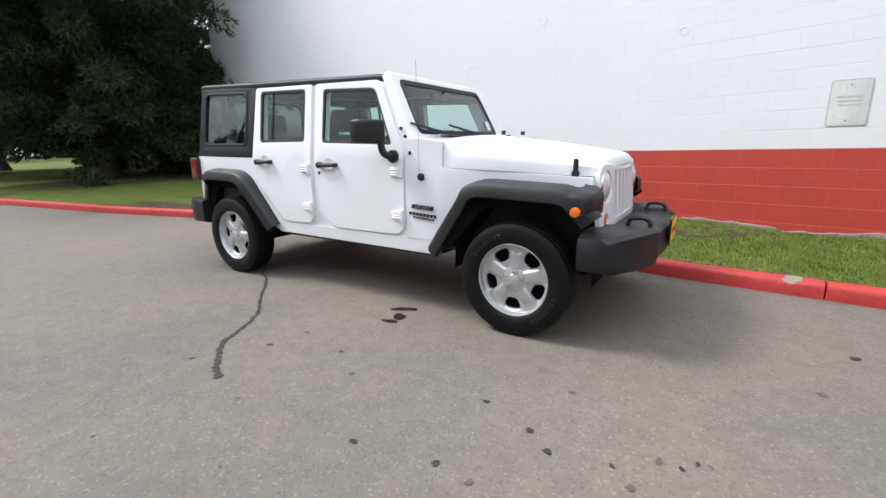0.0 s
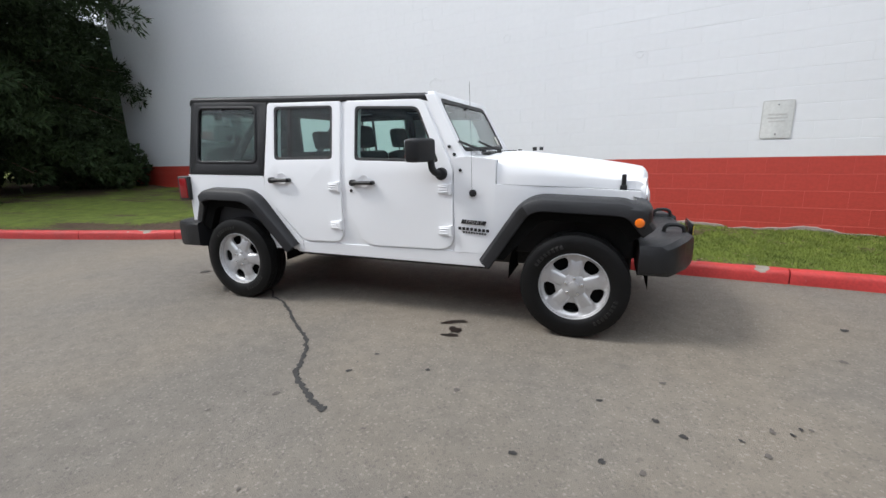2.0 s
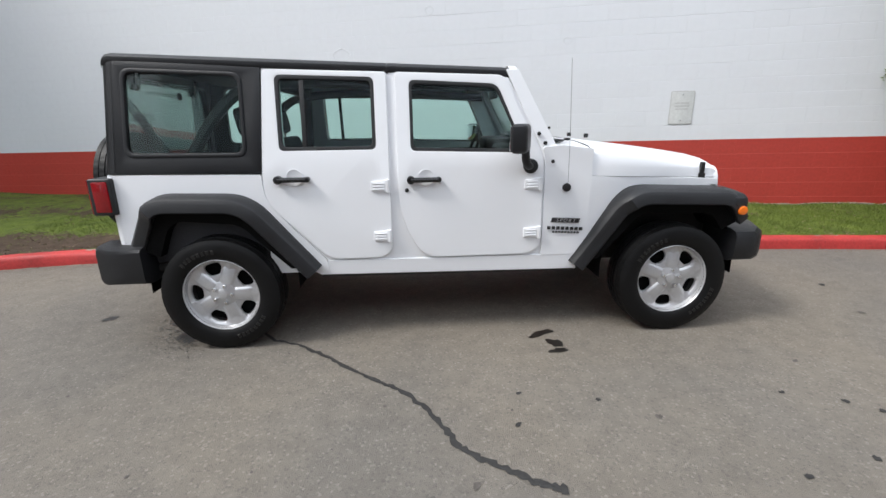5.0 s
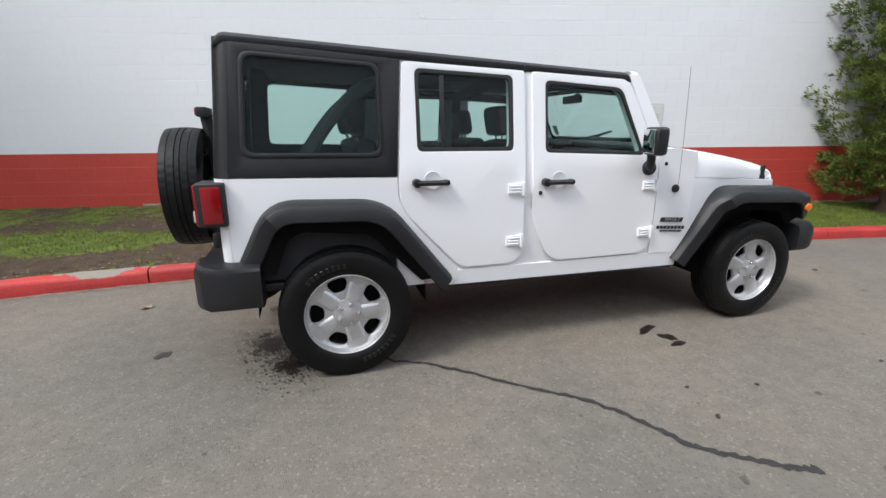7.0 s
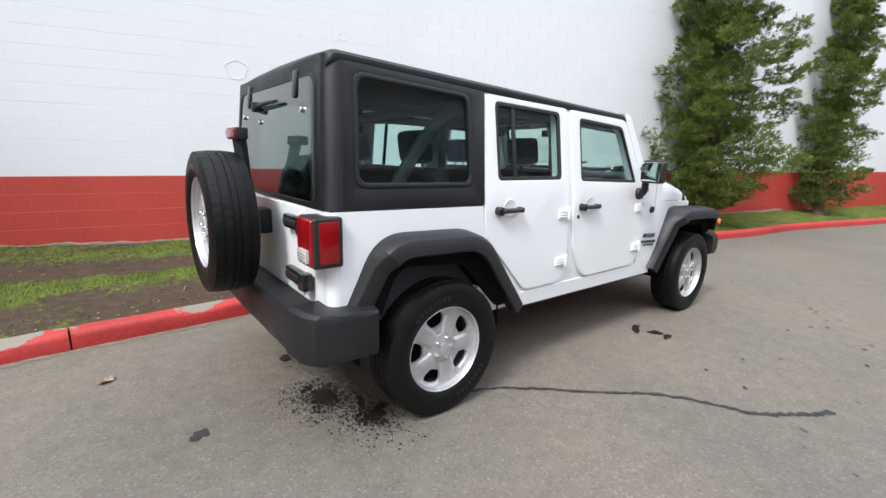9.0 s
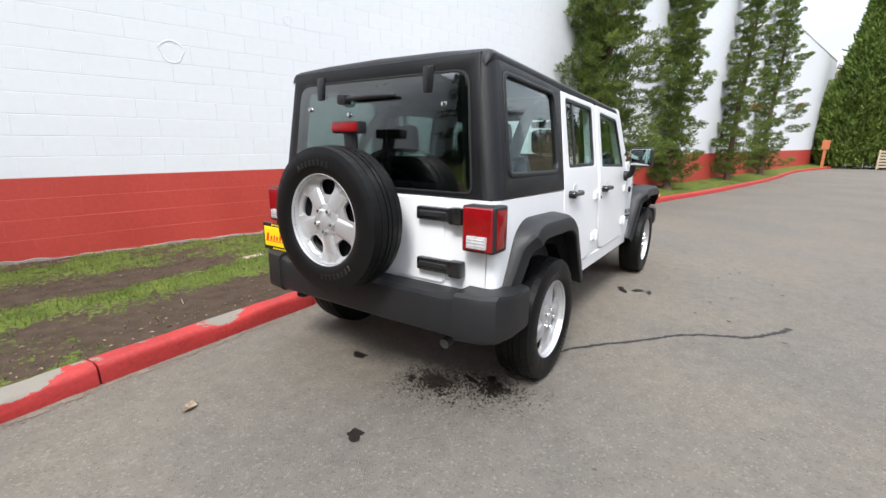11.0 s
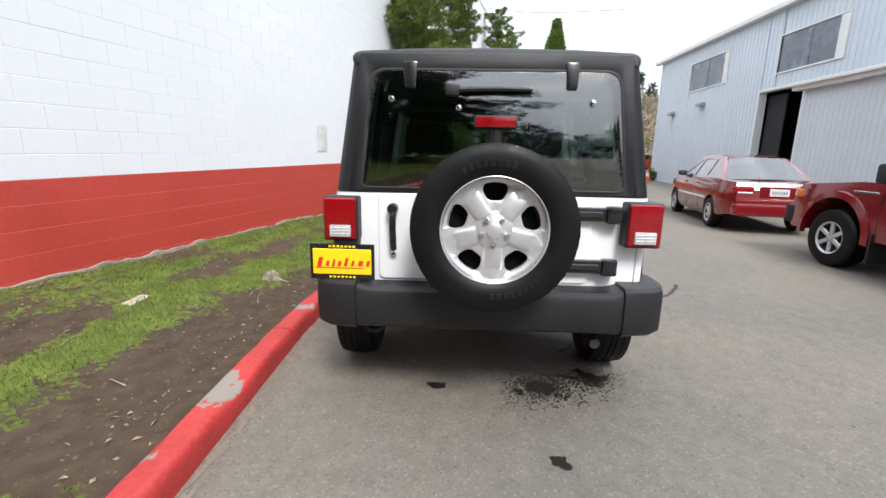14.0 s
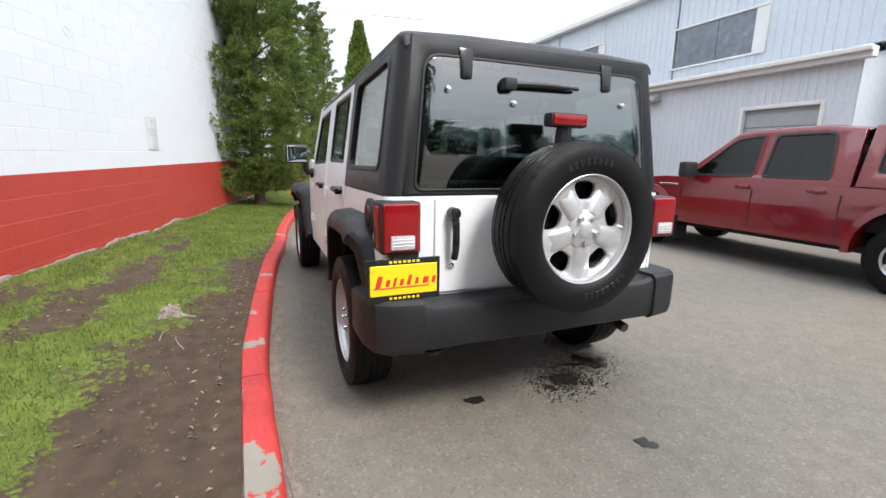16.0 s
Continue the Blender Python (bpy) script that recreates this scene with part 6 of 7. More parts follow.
def sedan(m, paint, label, detail=True):
    """A small four-door saloon, 4.3 m long, nose towards +x, origin on the ground below its middle."""
    c = thing("saloon_car", m, label, "car")
    out = [(-2.12, 0.36), (-2.16, 0.55), (-2.12, 0.80), (-2.06, 0.93), (-1.45, 0.975), (1.05, 0.93), (1.75, 0.80), (2.05, 0.68), (2.13, 0.50), (2.08, 0.28)]
    out += arch(1.28, 0.345, 0.24) + [(0.8, 0.22), (-0.85, 0.22)] + arch(-1.27, 0.345, 0.24) + [(-1.75, 0.30)]

    def wf(x, z):
        e = max(0, abs(x) - 1.55) / 0.6
        return 0.835 - 0.16 * e * e - 0.06 * max(0, (z - 0.62) / 0.35) ** 2 - 0.05 * max(0, (0.35 - z) / 0.13)
    bm = plate(out, [], lambda u, v, d: (u, d, v), 0.1, 0, [((1, 0, 0), k) for k in (-1.9, -1.6, -1.0, 0, 1.0, 1.6, 1.9)] + [((0, 0, 1), k) for k in (0.38, 0.62, 0.8)])
    for v in bm.verts:
        v.co.y = (1 if v.co.y > 0.05 else -1) * wf(v.co.x, v.co.z)
    part("body", bm, paint, c, angle=50)

    def gw(z):
        return 0.775 - 0.27 * (z - 0.93) / 0.5
    gh = [(-1.60, 0.955), (-0.95, 1.375), (-0.55, 1.425), (0.15, 1.42), (0.35, 1.385), (1.12, 0.925)]
    w1 = rpoly([(-1.12, 1.0, .04), (-0.62, 0.99, .03), (-0.58, 1.345, .05), (-0.85, 1.32, .06)])
    w2 = rpoly([(-0.56, 0.985, .03), (0.18, 0.965, .03), (0.16, 1.34, .05), (-0.52, 1.35, .05)])
    w3 = rpoly([(0.25, 0.962, .03), (0.92, 0.945, .04), (0.38, 1.29, .06), (0.23, 1.335, .04)])
    for s in (1, -1):
        f = (lambda o: (lambda u, v, d: (u, s * (-gw(v) - o + d), v)))
        part("cabin_side", plate(gh, [w1, w2, w3], f(0), 0.05, 0), paint, c, angle=50)
        for w in (w1, w2, w3):
            part("side_pane", plate(w, [], f(-0.012), 0.004, 0), M_DARKGLASS, c)
        part("side_strip", boxed((-1.0, s * 0.84 - 0.012, 0.545), (0.95, s * 0.84 + 0.012, 0.585), 0.008), M_FASCIA if detail else paint, c)
        for x in (-0.32, 0.55):
            part("door_handle", boxed((x - 0.09, s * 0.80 - 0.03, 0.815), (x + 0.06, s * 0.80 + 0.03, 0.845), 0.01, 2), paint, c)
        for x in (-0.98, -0.55, 0.28, 1.0):
            part("door_gap", boxed((x - 0.004, s * 0.834 - 0.003, 0.33), (x + 0.004, s * 0.834 + 0.003, 0.66), 0.0), M_BLACK, c)
        mr = part("door_mirror", boxed((0.72, s * 0.86 - 0.10, 0.95), (0.84, s * 0.86 + 0.08, 1.07), 0.03, 2), M_BLACK, c)
        part("tail_lamp", boxed((-2.135, s * 0.56 - 0.17, 0.735), (-1.98, s * 0.56 + 0.17, 0.865), 0.03, 2), M_REDLENS, c, "red tail lamp with a clear strip")
        part("reverse_lamp", boxed((-2.145, s * 0.54 - 0.13, 0.735), (-2.05, s * 0.54 + 0.12, 0.765), 0.01), M_CLEARLENS, c)
        part("headlamp", boxed((1.90, s * 0.55 - 0.18, 0.60), (2.06, s * 0.55 + 0.18, 0.72), 0.03, 2), M_CLEARLENS, c)
        for x in (-1.27, 1.28):
            road_wheel(c, x, s * 0.74, 0.295, 0.19)
    top = loft([[(x, -gw(z) + 0.02, z - 0.01), (x, -gw(z) * 0.8, z + 0.02), (x, 0, z + 0.035), (x, gw(z) * 0.8, z + 0.02), (x, gw(z) - 0.02, z - 0.01)] for x, z in ((-0.98, 1.375), (-0.55, 1.425), (0.15, 1.42), (0.36, 1.385))])
    part("roof", top, paint, c)
    for nm, a, b in (("rear_window", (-1.59, 0.965), (-0.98, 1.37)), ("windscreen", (1.10, 0.935), (0.36, 1.38))):
        bm = loft([[(x, -gw(z) + 0.05, z), (x + (0.06 if x > 0 else -0.06), 0, z + 0.02), (x, gw(z) - 0.05, z)] for x, z in (a, b)])
        part(nm, bm, M_DARKGLASS, c)
    # dark block up to the window line, coloured as the shaded cabin
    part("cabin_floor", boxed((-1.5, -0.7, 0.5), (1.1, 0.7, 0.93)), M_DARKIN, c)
    for x, y in ((0.1, -0.36), (0.1, 0.36), (-0.85, -0.38), (-0.85, 0.38)):
        part("seat", boxed((x - 0.1, y - 0.23, 0.9), (x + 0.05, y + 0.23, 1.24), 0.05, 2), M_SEAT, c)
    part("rear_bumper", boxed((-2.20, -0.72, 0.33), (-2.02, 0.72, 0.56), 0.05, 2), paint, c)
    part("front_bumper", boxed((2.0, -0.70, 0.28), (2.16, 0.70, 0.52), 0.05, 2), paint, c)
    pl = part("number_plate", boxed((-2.155, -0.155, 0.70), (-2.12, 0.155, 0.83), 0.006), M_CLEARLENS, c, "pale number plate")
    part("plate_recess", boxed((-2.145, -0.30, 0.66), (-2.10, 0.30, 0.87), 0.01), paint, c)
    for k in range(6):
        part("plate_mark", boxed((-2.158, -0.12 + 0.042 * k, 0.74), (-2.154, -0.095 + 0.042 * k, 0.79), 0.001), M_SASH, pl)
    return c


def pickup(m):
    """A crew-cab pickup with a canopy on its bed, nose towards +x, origin on the ground midway between the axles."""
    c = thing("pickup_truck", m, "deep red crew-cab pickup truck with a canopy on its bed", "pickup")
    out = [(-2.62, 0.52), (-2.65, 1.04), (0.62, 1.10), (1.35, 1.10), (2.28, 1.02), (2.42, 0.90), (2.47, 0.55), (2.40, 0.42)]
    out += [(1.62 + 0.47 * math.cos(a), max(0.42, 0.42 + 0.47 * math.sin(a))) for a in np.linspace(0.0, math.pi, 11)]
    out += [(1.0, 0.43), (-0.98, 0.43)]
    out += [(-1.62 + 0.47 * math.cos(a), max(0.42, 0.42 + 0.47 * math.sin(a))) for a in np.linspace(0.0, math.pi, 11)]
    bm = plate(out, [], lambda u, v, d: (u, d, v), 0.1, 0, [((1, 0, 0), k) for k in (-2.2, -1.0, 0, 1.0, 2.0, 2.3)] + [((0, 0, 1), k) for k in (0.6, 0.8, 0.95)])

    def wf(x, z):
        e = max(0, abs(x) - 2.0) / 0.5
        return 0.89 - 0.10 * e * e - 0.05 * max(0, (z - 0.75) / 0.35) ** 2
    for v in bm.verts:
        v.co.y = (1 if v.co.y > 0.05 else -1) * wf(v.co.x, v.co.z)
    part("body", bm, M_TRUCKRED, c, angle=50)

    def gw(z):
        return 0.83 - 0.19 * (z - 1.08) / 0.6
    cab = [(-1.02, 1.07), (-0.98, 1.70), (-0.6, 1.755), (0.2, 1.74), (0.42, 1.70), (1.12, 1.09)]
    wr = rpoly([(-0.80, 1.15, .04), (-0.08, 1.15, .04), (-0.10, 1.66, .06), (-0.72, 1.67, .08)])
    wfr = rpoly([(0.05, 1.15, .04), (0.92, 1.14, .05), (0.40, 1.62, .08), (0.06, 1.66, .04)])
    wc = rpoly([(-2.35, 1.22, .04), (-1.20, 1.22, .04), (-1.20, 1.66, .04), (-2.35, 1.66, .04)])
    for s in (1, -1):
        f = (lambda o: (lambda u, v, d: (u, s * (-gw(v) - o + d), v)))
        part("cab_side", plate(cab, [wr, wfr], f(0), 0.05, 0.006), M_TRUCKRED, c, angle=50)
        part("canopy_side", plate(rpoly([(-2.60, 1.05), (-1.06, 1.08), (-1.06, 1.73), (-2.50, 1.73, .1)]), [wc], f(0.01), 0.05, 0.006), M_TRUCKRED, c, angle=50)
        for w, nm in ((wr, "rear_door_pane"), (wfr, "front_door_pane"), (wc, "canopy_pane")):
            part(nm, plate(w, [], f(-0.01), 0.004, 0), M_TRUCKGLASS, c)
            part("pane_seal", plate(inset(w, -0.02), [inset(w, 0.012)], f(0.004), 0.012, 0.002), M_BLACK, c)
        for x in (1.62, -1.62):
            fl = loft([[(x + r * math.cos(a), s * y, 0.42 + r * math.sin(a)) for r, y in ((0.56, 0.86), (0.55, 0.91), (0.47, 0.925), (0.46, 0.86))] for a in np.linspace(-0.1, math.pi + 0.1, 15)])
            part("arch_flare", fl, M_TRUCKRED, c)
            road_wheel(c, x, s * 0.77, 0.37, 0.25, 6, 0.56)
        for x in (-0.72, 0.12):
            part("door_handle", boxed((x - 0.10, s * 0.875 - 0.03, 0.985), (x + 0.08, s * 0.875 + 0.03, 1.025), 0.012, 2), M_TRUCKRED, c)
        for x in (-0.98, -0.02, 1.02):
            part("door_gap", boxed((x - 0.004, s * 0.888 - 0.004, 0.46), (x + 0.004, s * 0.888 + 0.004, 0.98), 0), M_BLACK, c)
        mr = part("door_mirror", boxed((0.78, s * 1.0 - 0.12, 1.10), (0.92, s * 1.0 + 0.12, 1.32), 0.04, 2), M_BLACK, c, "black door mirror")
        part("mirror_arm", boxed((0.82, s * 0.86 - 0.06, 1.12), (0.88, s * 0.86 + 0.06, 1.17), 0.015), M_BLACK, mr)
        part("headlamp", boxed((2.24, s * 0.66 - 0.16, 0.82), (2.44, s * 0.66 + 0.16, 0.98), 0.03, 2), M_CLEARLENS, c)
        part("turn_lamp", boxed((2.22, s * 0.83 - 0.03, 0.84), (2.36, s * 0.83 + 0.03, 0.95), 0.02, 2), M_AMBER, c)
        part("mud_flap", boxed((1.02, s * 0.78 - 0.14, 0.16), (1.05, s * 0.78 + 0.14, 0.52), 0.008), M_PLASTIC, c, "black rubber mud flap")
        part("side_badge", boxed((1.08, s * 0.876 - 0.006, 0.965), (1.42, s * 0.876 + 0.006, 0.992), 0.003), M_CHROME, c)
    sec = lambda x, z, h=0.03: [(x, -gw(z) + 0.02, z - 0.015), (x, -gw(z) * 0.8, z + h * 0.5), (x, 0, z + h), (x, gw(z) * 0.8, z + h * 0.5), (x, gw(z) - 0.02, z - 0.015)]
    part("cab_roof", loft([sec(-1.0, 1.70), sec(-0.6, 1.755), sec(0.2, 1.74), sec(0.44, 1.69)]), M_TRUCKRED, c)
    part("canopy_roof", loft([sec(-2.55, 1.72), sec(-1.8, 1.75), sec(-1.06, 1.745)]), M_TRUCKRED, c)
    part("windscreen", loft([[(1.10, -0.78, 1.10), (1.18, 0, 1.12), (1.10, 0.78, 1.10)], [(0.43, -0.60, 1.69), (0.48, 0, 1.71), (0.43, 0.60, 1.69)]]), M_TRUCKGLASS, c)
    part("canopy_rear", loft([[(-2.60, -0.80, 1.06), (-2.62, 0.80, 1.06)], [(-2.52, -0.62, 1.71), (-2.54, 0.62, 1.71)]]), M_TRUCKGLASS, c)
    # dark filling below the panes; its colour carries the cab's shade
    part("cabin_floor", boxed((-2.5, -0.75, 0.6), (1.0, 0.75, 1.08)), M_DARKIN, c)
    for x, y in ((0.1, -0.38), (0.1, 0.38), (-0.75, -0.38), (-0.75, 0.38)):
        part("seat", boxed((x - 0.1, y - 0.24, 1.05), (x + 0.06, y + 0.24, 1.55), 0.06, 2), M_SEAT, c)
    part("front_bumper", boxed((2.38, -0.84, 0.46), (2.56, 0.84, 0.72), 0.05, 2), M_PLASTIC, c)
    part("rear_bumper", boxed((-2.82, -0.82, 0.46), (-2.62, 0.82, 0.66), 0.03, 2), M_CHROME, c)
    part("chassis", boxed((-2.5, -0.5, 0.32), (2.3, 0.5, 0.48), 0.02), M_STEEL, c)
    return c


sedan(pose(5.90, -5.93, 0, 0, 0, -11.2), M_MAROON, "dark red four-door saloon car parked by the lean-to")
pickup(pose(-0.14, -5.50, 0))
sedan(pose(37.5, -17.3, 0.3, 0, 0, 205), M_ORANGE, "rust red car parked beside the metal building", False)
sedan(pose(54.5, -17.3, 0.85, 0, 0, 180), M_NAVY, "black car standing inside the far garage", False)


# ---- small things outdoors ----
M_OIL = mat("oil_stain", (0.018, 0.016, 0.014), 0.35, var=0.4, scale=30, fine=200, spec=0.5)
M_TAR = mat("tar_crack", (0.022, 0.021, 0.020), 0.75, var=0.4, scale=20)
M_RUSTSTAIN = mat("old_drip_stain", (0.085, 0.075, 0.066), 0.9, var=0.3, scale=20)
M_PLAQUE = mat("weathered_white_sign", (0.60, 0.61, 0.60), 0.5, var=0.10, scale=6, fine=30)
M_PLAQUEEDGE = mat("grey_sign_edge", (0.50, 0.50, 0.49), 0.6, var=0.1)
M_CONE = mat("orange_cone", (0.75, 0.13, 0.02), 0.5, var=0.1)
M_POST = mat("orange_post", (0.42, 0.13, 0.05), 0.7, var=0.15)
M_PALLET = mat("pale_pallet_wood", (0.45, 0.37, 0.27), 0.85, var=0.2, fine=40)


def blob(name, x, y, rx, ry, turn, seed, material, label, n=28, rough=0.35, z=0.004):
    """A flat stain with an irregular edge, lying on the asphalt."""
    g = random.Random(seed)
    ph = [g.uniform(0, 6.28) for _ in range(6)]
    bm = bmesh.new()
    ring = []
    for i in range(n):
        a = 2 * math.pi * i / n
        k = 1 + rough * sum(math.sin((j + 2) * a + ph[j]) / (j + 2) for j in range(6)) + g.uniform(-0.08, 0.08)
        u, v = rx * k * math.cos(a), ry * k * math.sin(a)
        c, s = math.cos(turn), math.sin(turn)
        ring.append(bm.verts.new((x + u * c - v * s, y + u * s + v * c, z)))
    bm.faces.new(ring)
    ob = part(name, bm, material)
    return tagged(ob, label, "stain", kind="structure")


# tar line over the crack
knots = [(-1.45, -0.55), (-1.20, -0.80), (-1.01, -0.89), (-0.82, -1.05), (-0.64, -1.21), (-0.50, -1.33), (-0.35, -1.44), (-0.21, -1.62), (-0.13, -1.76), (-0.07, -1.90), (0.01, -1.98), (0.12, -2.05), (0.21, -2.13), (0.28, -2.16), (0.34, -2.18)]
g = random.Random(4)
line = []
for a, b in zip(knots, knots[1:]):
    for t in np.linspace(0, 1, 7)[:-1]:
        line.append(Vector((a[0] + (b[0] - a[0]) * t + g.uniform(-0.008, 0.008), a[1] + (b[1] - a[1]) * t + g.uniform(-0.008, 0.008))))
secs = []
for i, p in enumerate(line):
    t = (line[min(i + 1, len(line) - 1)] - line[max(0, i - 1)]).normalized()
    w = (0.010 + 0.009 * i / len(line)) * g.uniform(0.6, 1.35)
    nrm = Vector((-t.y, t.x))
    secs.append([(p.x + nrm.x * w, p.y + nrm.y * w, 0.0035), (p.x, p.y, 0.0055), (p.x - nrm.x * w, p.y - nrm.y * w, 0.0035)])
tagged(part("crack", loft(secs), M_TAR), "black tar-filled crack wandering over the asphalt", "crack", kind="structure")
STAINS = [(0.60, -0.86, 0.09, 0.035, 0.4), (0.655, -1.0, 0.05, 0.05, 0.3), (0.65, -1.10, 0.055, 0.03, 0.1),
          (-2.58, -0.325, 0.045, 0.04, 0.0), (-1.96, 0.26, 0.04, 0.05, 0.2), (-1.80, -0.68, 0.07, 0.026, -0.25), (-1.80, -0.53, 0.08, 0.014, 1.25), (-1.74, -0.63, 0.05, 0.03, 0.5), (-2.0, -0.215, 0.035, 0.022, 0.4)]
for k, (x, y, a, b, t) in enumerate(STAINS):
    blob("oil_stain", x, y, a, b, t, 100 + k, M_OIL, "dark wet oil stain on the asphalt")
rr = random.Random(9)
# oil spatter: fine drops, dense in the middle
V, F = [], []
for k in range(2100):
    a, d = rr.uniform(0, 6.28), abs(rr.gauss(0, 1.0))
    d = 0.105 * d + 0.04 * rr.random()
    s = rr.uniform(0.002, 0.0075) * (1.5 if d < 0.06 else 1)
    x, y = -1.94 + 0.95 * d * math.cos(a), -0.36 + 1.35 * d * math.sin(a)
    if k > 1500:
        x, y = x + 0.08 + 0.1 * rr.random(), y - 0.27 - 0.08 * rr.random()
    F.append(tuple(range(len(V), len(V) + 6)))
    V += [(x + s * rr.uniform(0.6, 1.2) * math.cos(j * 1.047), y + s * rr.uniform(0.6, 1.2) * math.sin(j * 1.047), 0.004 + 0.000001 * k) for j in range(6)]
me = bpy.data.meshes.new("oil_spatter")
me.from_pydata(V, [], F)
me.materials.append(M_OIL)
tagged(new("oil_spatter", me), "fine black oil spatter on the asphalt", "stain", kind="stuff")
SPOTS = [(2.37, -1.86), (2.05, -1.83), (1.68, -1.64), (2.44, -1.66), (2.52, -1.66), (2.57, -1.60), (3.06, -0.75), (1.33, -2.19), (3.28, -0.19), (0.93, -1.78), (0.69, -1.62), (0.23, -1.78), (-0.02, -2.13), (0.29, -1.53), (2.29, -1.78), (2.01, -1.35), (1.70, -2.12), (1.94, -1.74), (1.86, -2.14)]
for k, (x, y) in enumerate(SPOTS):
    s = rr.uniform(0.008, 0.017) * (1.6 if k in (6, 8) else 1)
    blob("drip_stain", x, y, s * 1.4, s, rr.uniform(0, 3), 500 + k, M_TAR if k % 3 else M_RUSTSTAIN, "old dark drip stain on the asphalt", 12)
for k in range(60):
    x, y = rr.uniform(-4.5, 4.5), rr.uniform(-3.4, 0.9)
    s = rr.uniform(0.004, 0.009)
    blob("drip_stain", x, y, s * 1.3, s, rr.uniform(0, 3), 700 + k, M_RUSTSTAIN, "old dark drip stain on the asphalt", 9)

# grit and paint crumbs swept against the kerb
M_GRIT = mat("kerb_grit", (0.17, 0.115, 0.08), 0.95, var=0.45, scale=20)
V, F = [], []
for k in range(2600):
    x = rr.uniform(-5.5, 6.0)
    y, s = kerb_y(x) - 0.006 - abs(rr.gauss(0, 0.055)), rr.uniform(0.0025, 0.008)
    a, z = rr.uniform(0, 6.28), road_z(x, y) + 0.001
    n0 = len(V)
    V += [(x + s * math.cos(a + j * 2.09), y + s * 0.8 * math.sin(a + j * 2.09), z) for j in range(3)] + [(x, y, z + s * 0.6)]
    F += [(n0, n0 + 1, n0 + 3), (n0 + 1, n0 + 2, n0 + 3), (n0 + 2, n0, n0 + 3)]
me = bpy.data.meshes.new("kerb_grit")
me.from_pydata(V, [], F)
me.materials.append(M_GRIT)
tagged(new("kerb_grit", me), "brown grit and crumbs swept against the kerb", "grit", kind="stuff")

# reddish dust washed out along the kerb
M_DUST = mat("reddish_kerb_dust", (0.180, 0.145, 0.115), 0.95, var=0.3, scale=12, fine=90)
for k in range(34):
    x = -4.6 + 0.17 * k + rr.uniform(-0.06, 0.06)
    sl = math.atan((kerb_y(x + 0.05) - kerb_y(x - 0.05)) / 0.1)
    blob("dust_stain", x, kerb_y(x) - rr.uniform(0.02, 0.05), rr.uniform(0.05, 0.13), rr.uniform(0.010, 0.028), sl, 900 + k, M_DUST, "reddish dust washed along the kerb foot", 20, 0.6, 0.0022 + 0.0001 * k)

# a fallen leaf near the kerb
lf = bmesh.new()
vs = [lf.verts.new(p) for p in ((-0.05, 0, 0.012), (-0.02, 0.03, 0.022), (0.015, 0.035, 0.008), (0.05, 0.01, 0.024), (0.03, -0.03, 0.006), (-0.015, -0.028, 0.018), (0, 0, 0.004))]
for i in range(6):
    lf.faces.new((vs[i], vs[(i + 1) % 6], vs[6]))
leaf = part("dry_leaf", lf, M_LITTER, smooth=False)
leaf.matrix_world = pose(-2.93, 0.553, 0.004, 0, 0, 30)
tagged(leaf, "curled dry brown leaf on the asphalt", "leaf")

# sign plate on the wall, its writing worn away
sg = thing("wall_sign", pose(3.50, 2.6185, 1.56, 0, 0, -12.95), "weathered white metal sign plate screwed to the wall", "sign")
part("sign_plate", plate(rpoly([(-0.155, -0.22, .025), (0.155, -0.22, .025), (0.155, 0.22, .025), (-0.155, 0.22, .025)]), [], lambda u, v, d: (u, -0.0055 + d, v), 0.004, 0.001), M_PLAQUE, sg)
part("sign_border", plate(rpoly([(-0.155, -0.22, .025), (0.155, -0.22, .025), (0.155, 0.22, .025), (-0.155, 0.22, .025)]), [rpoly([(-0.145, -0.21, .02), (0.145, -0.21, .02), (0.145, 0.21, .02), (-0.145, 0.21, .02)])], lambda u, v, d: (u, -0.007 + d, v), 0.003, 0.0008), M_PLAQUEEDGE, sg)
for z in (-0.17, 0.17):
    part("screw", disc(0.009, 0.008, 10, 0.002, pose(0, -0.011, z)), M_CHROME, sg)
for z, w in ((0.06, 0.09), (0.02, 0.10), (-0.02, 0.08)):
    part("worn_mark", boxed((-w, -0.0075, z - 0.008), (w, -0.005, z + 0.008), 0.0005), M_PLAQUEEDGE, sg)

# patched rings in the wall paint
M_PATCH = mat("flaked_paint_patch", (0.67, 0.685, 0.705), 0.75, var=0.12, scale=12, bump=0.4)
for k, (x, z, r) in enumerate([(-1.28, 2.38, 0.13), (0.05, 2.95, 0.06), (1.95, 2.48, 0.05)]):
    p = revolve([(r * 0.80, -0.001), (r * 0.84, -0.004), (r * 0.92, -0.004), (r * 0.97, -0.001)], 26)
    for v in p.verts:
        v.co.x *= 1 + 0.16 * math.sin(4 * v.co.z / r + k) + 0.06 * math.sin(9 * v.co.z / r)
    o = part("paint_patch", p, M_PATCH)
    o.matrix_world = pose(x, wall_y(x), z, 0, 0, -12.95)
    tagged(o, "round flaked patch in the white wall paint", "paint patch", kind="structure")

# far kerbside: post, pallets, cone
post = thing("marker_post", pose(37.6, -6.2, 0.28), "weathered orange post with a small board", "post")
part("post", boxed((-0.09, -0.09, 0), (0.09, 0.09, 1.9), 0.02), M_POST, post)
part("board", boxed((-0.12, -0.22, 1.3), (-0.09, 0.22, 1.95), 0.01), M_POST, post)
pal = thing("pallet_stack", pose(37.8, -9.7, 0.28, 0, 0, 90), "pale wooden pallets leaning by the cypresses", "pallet")
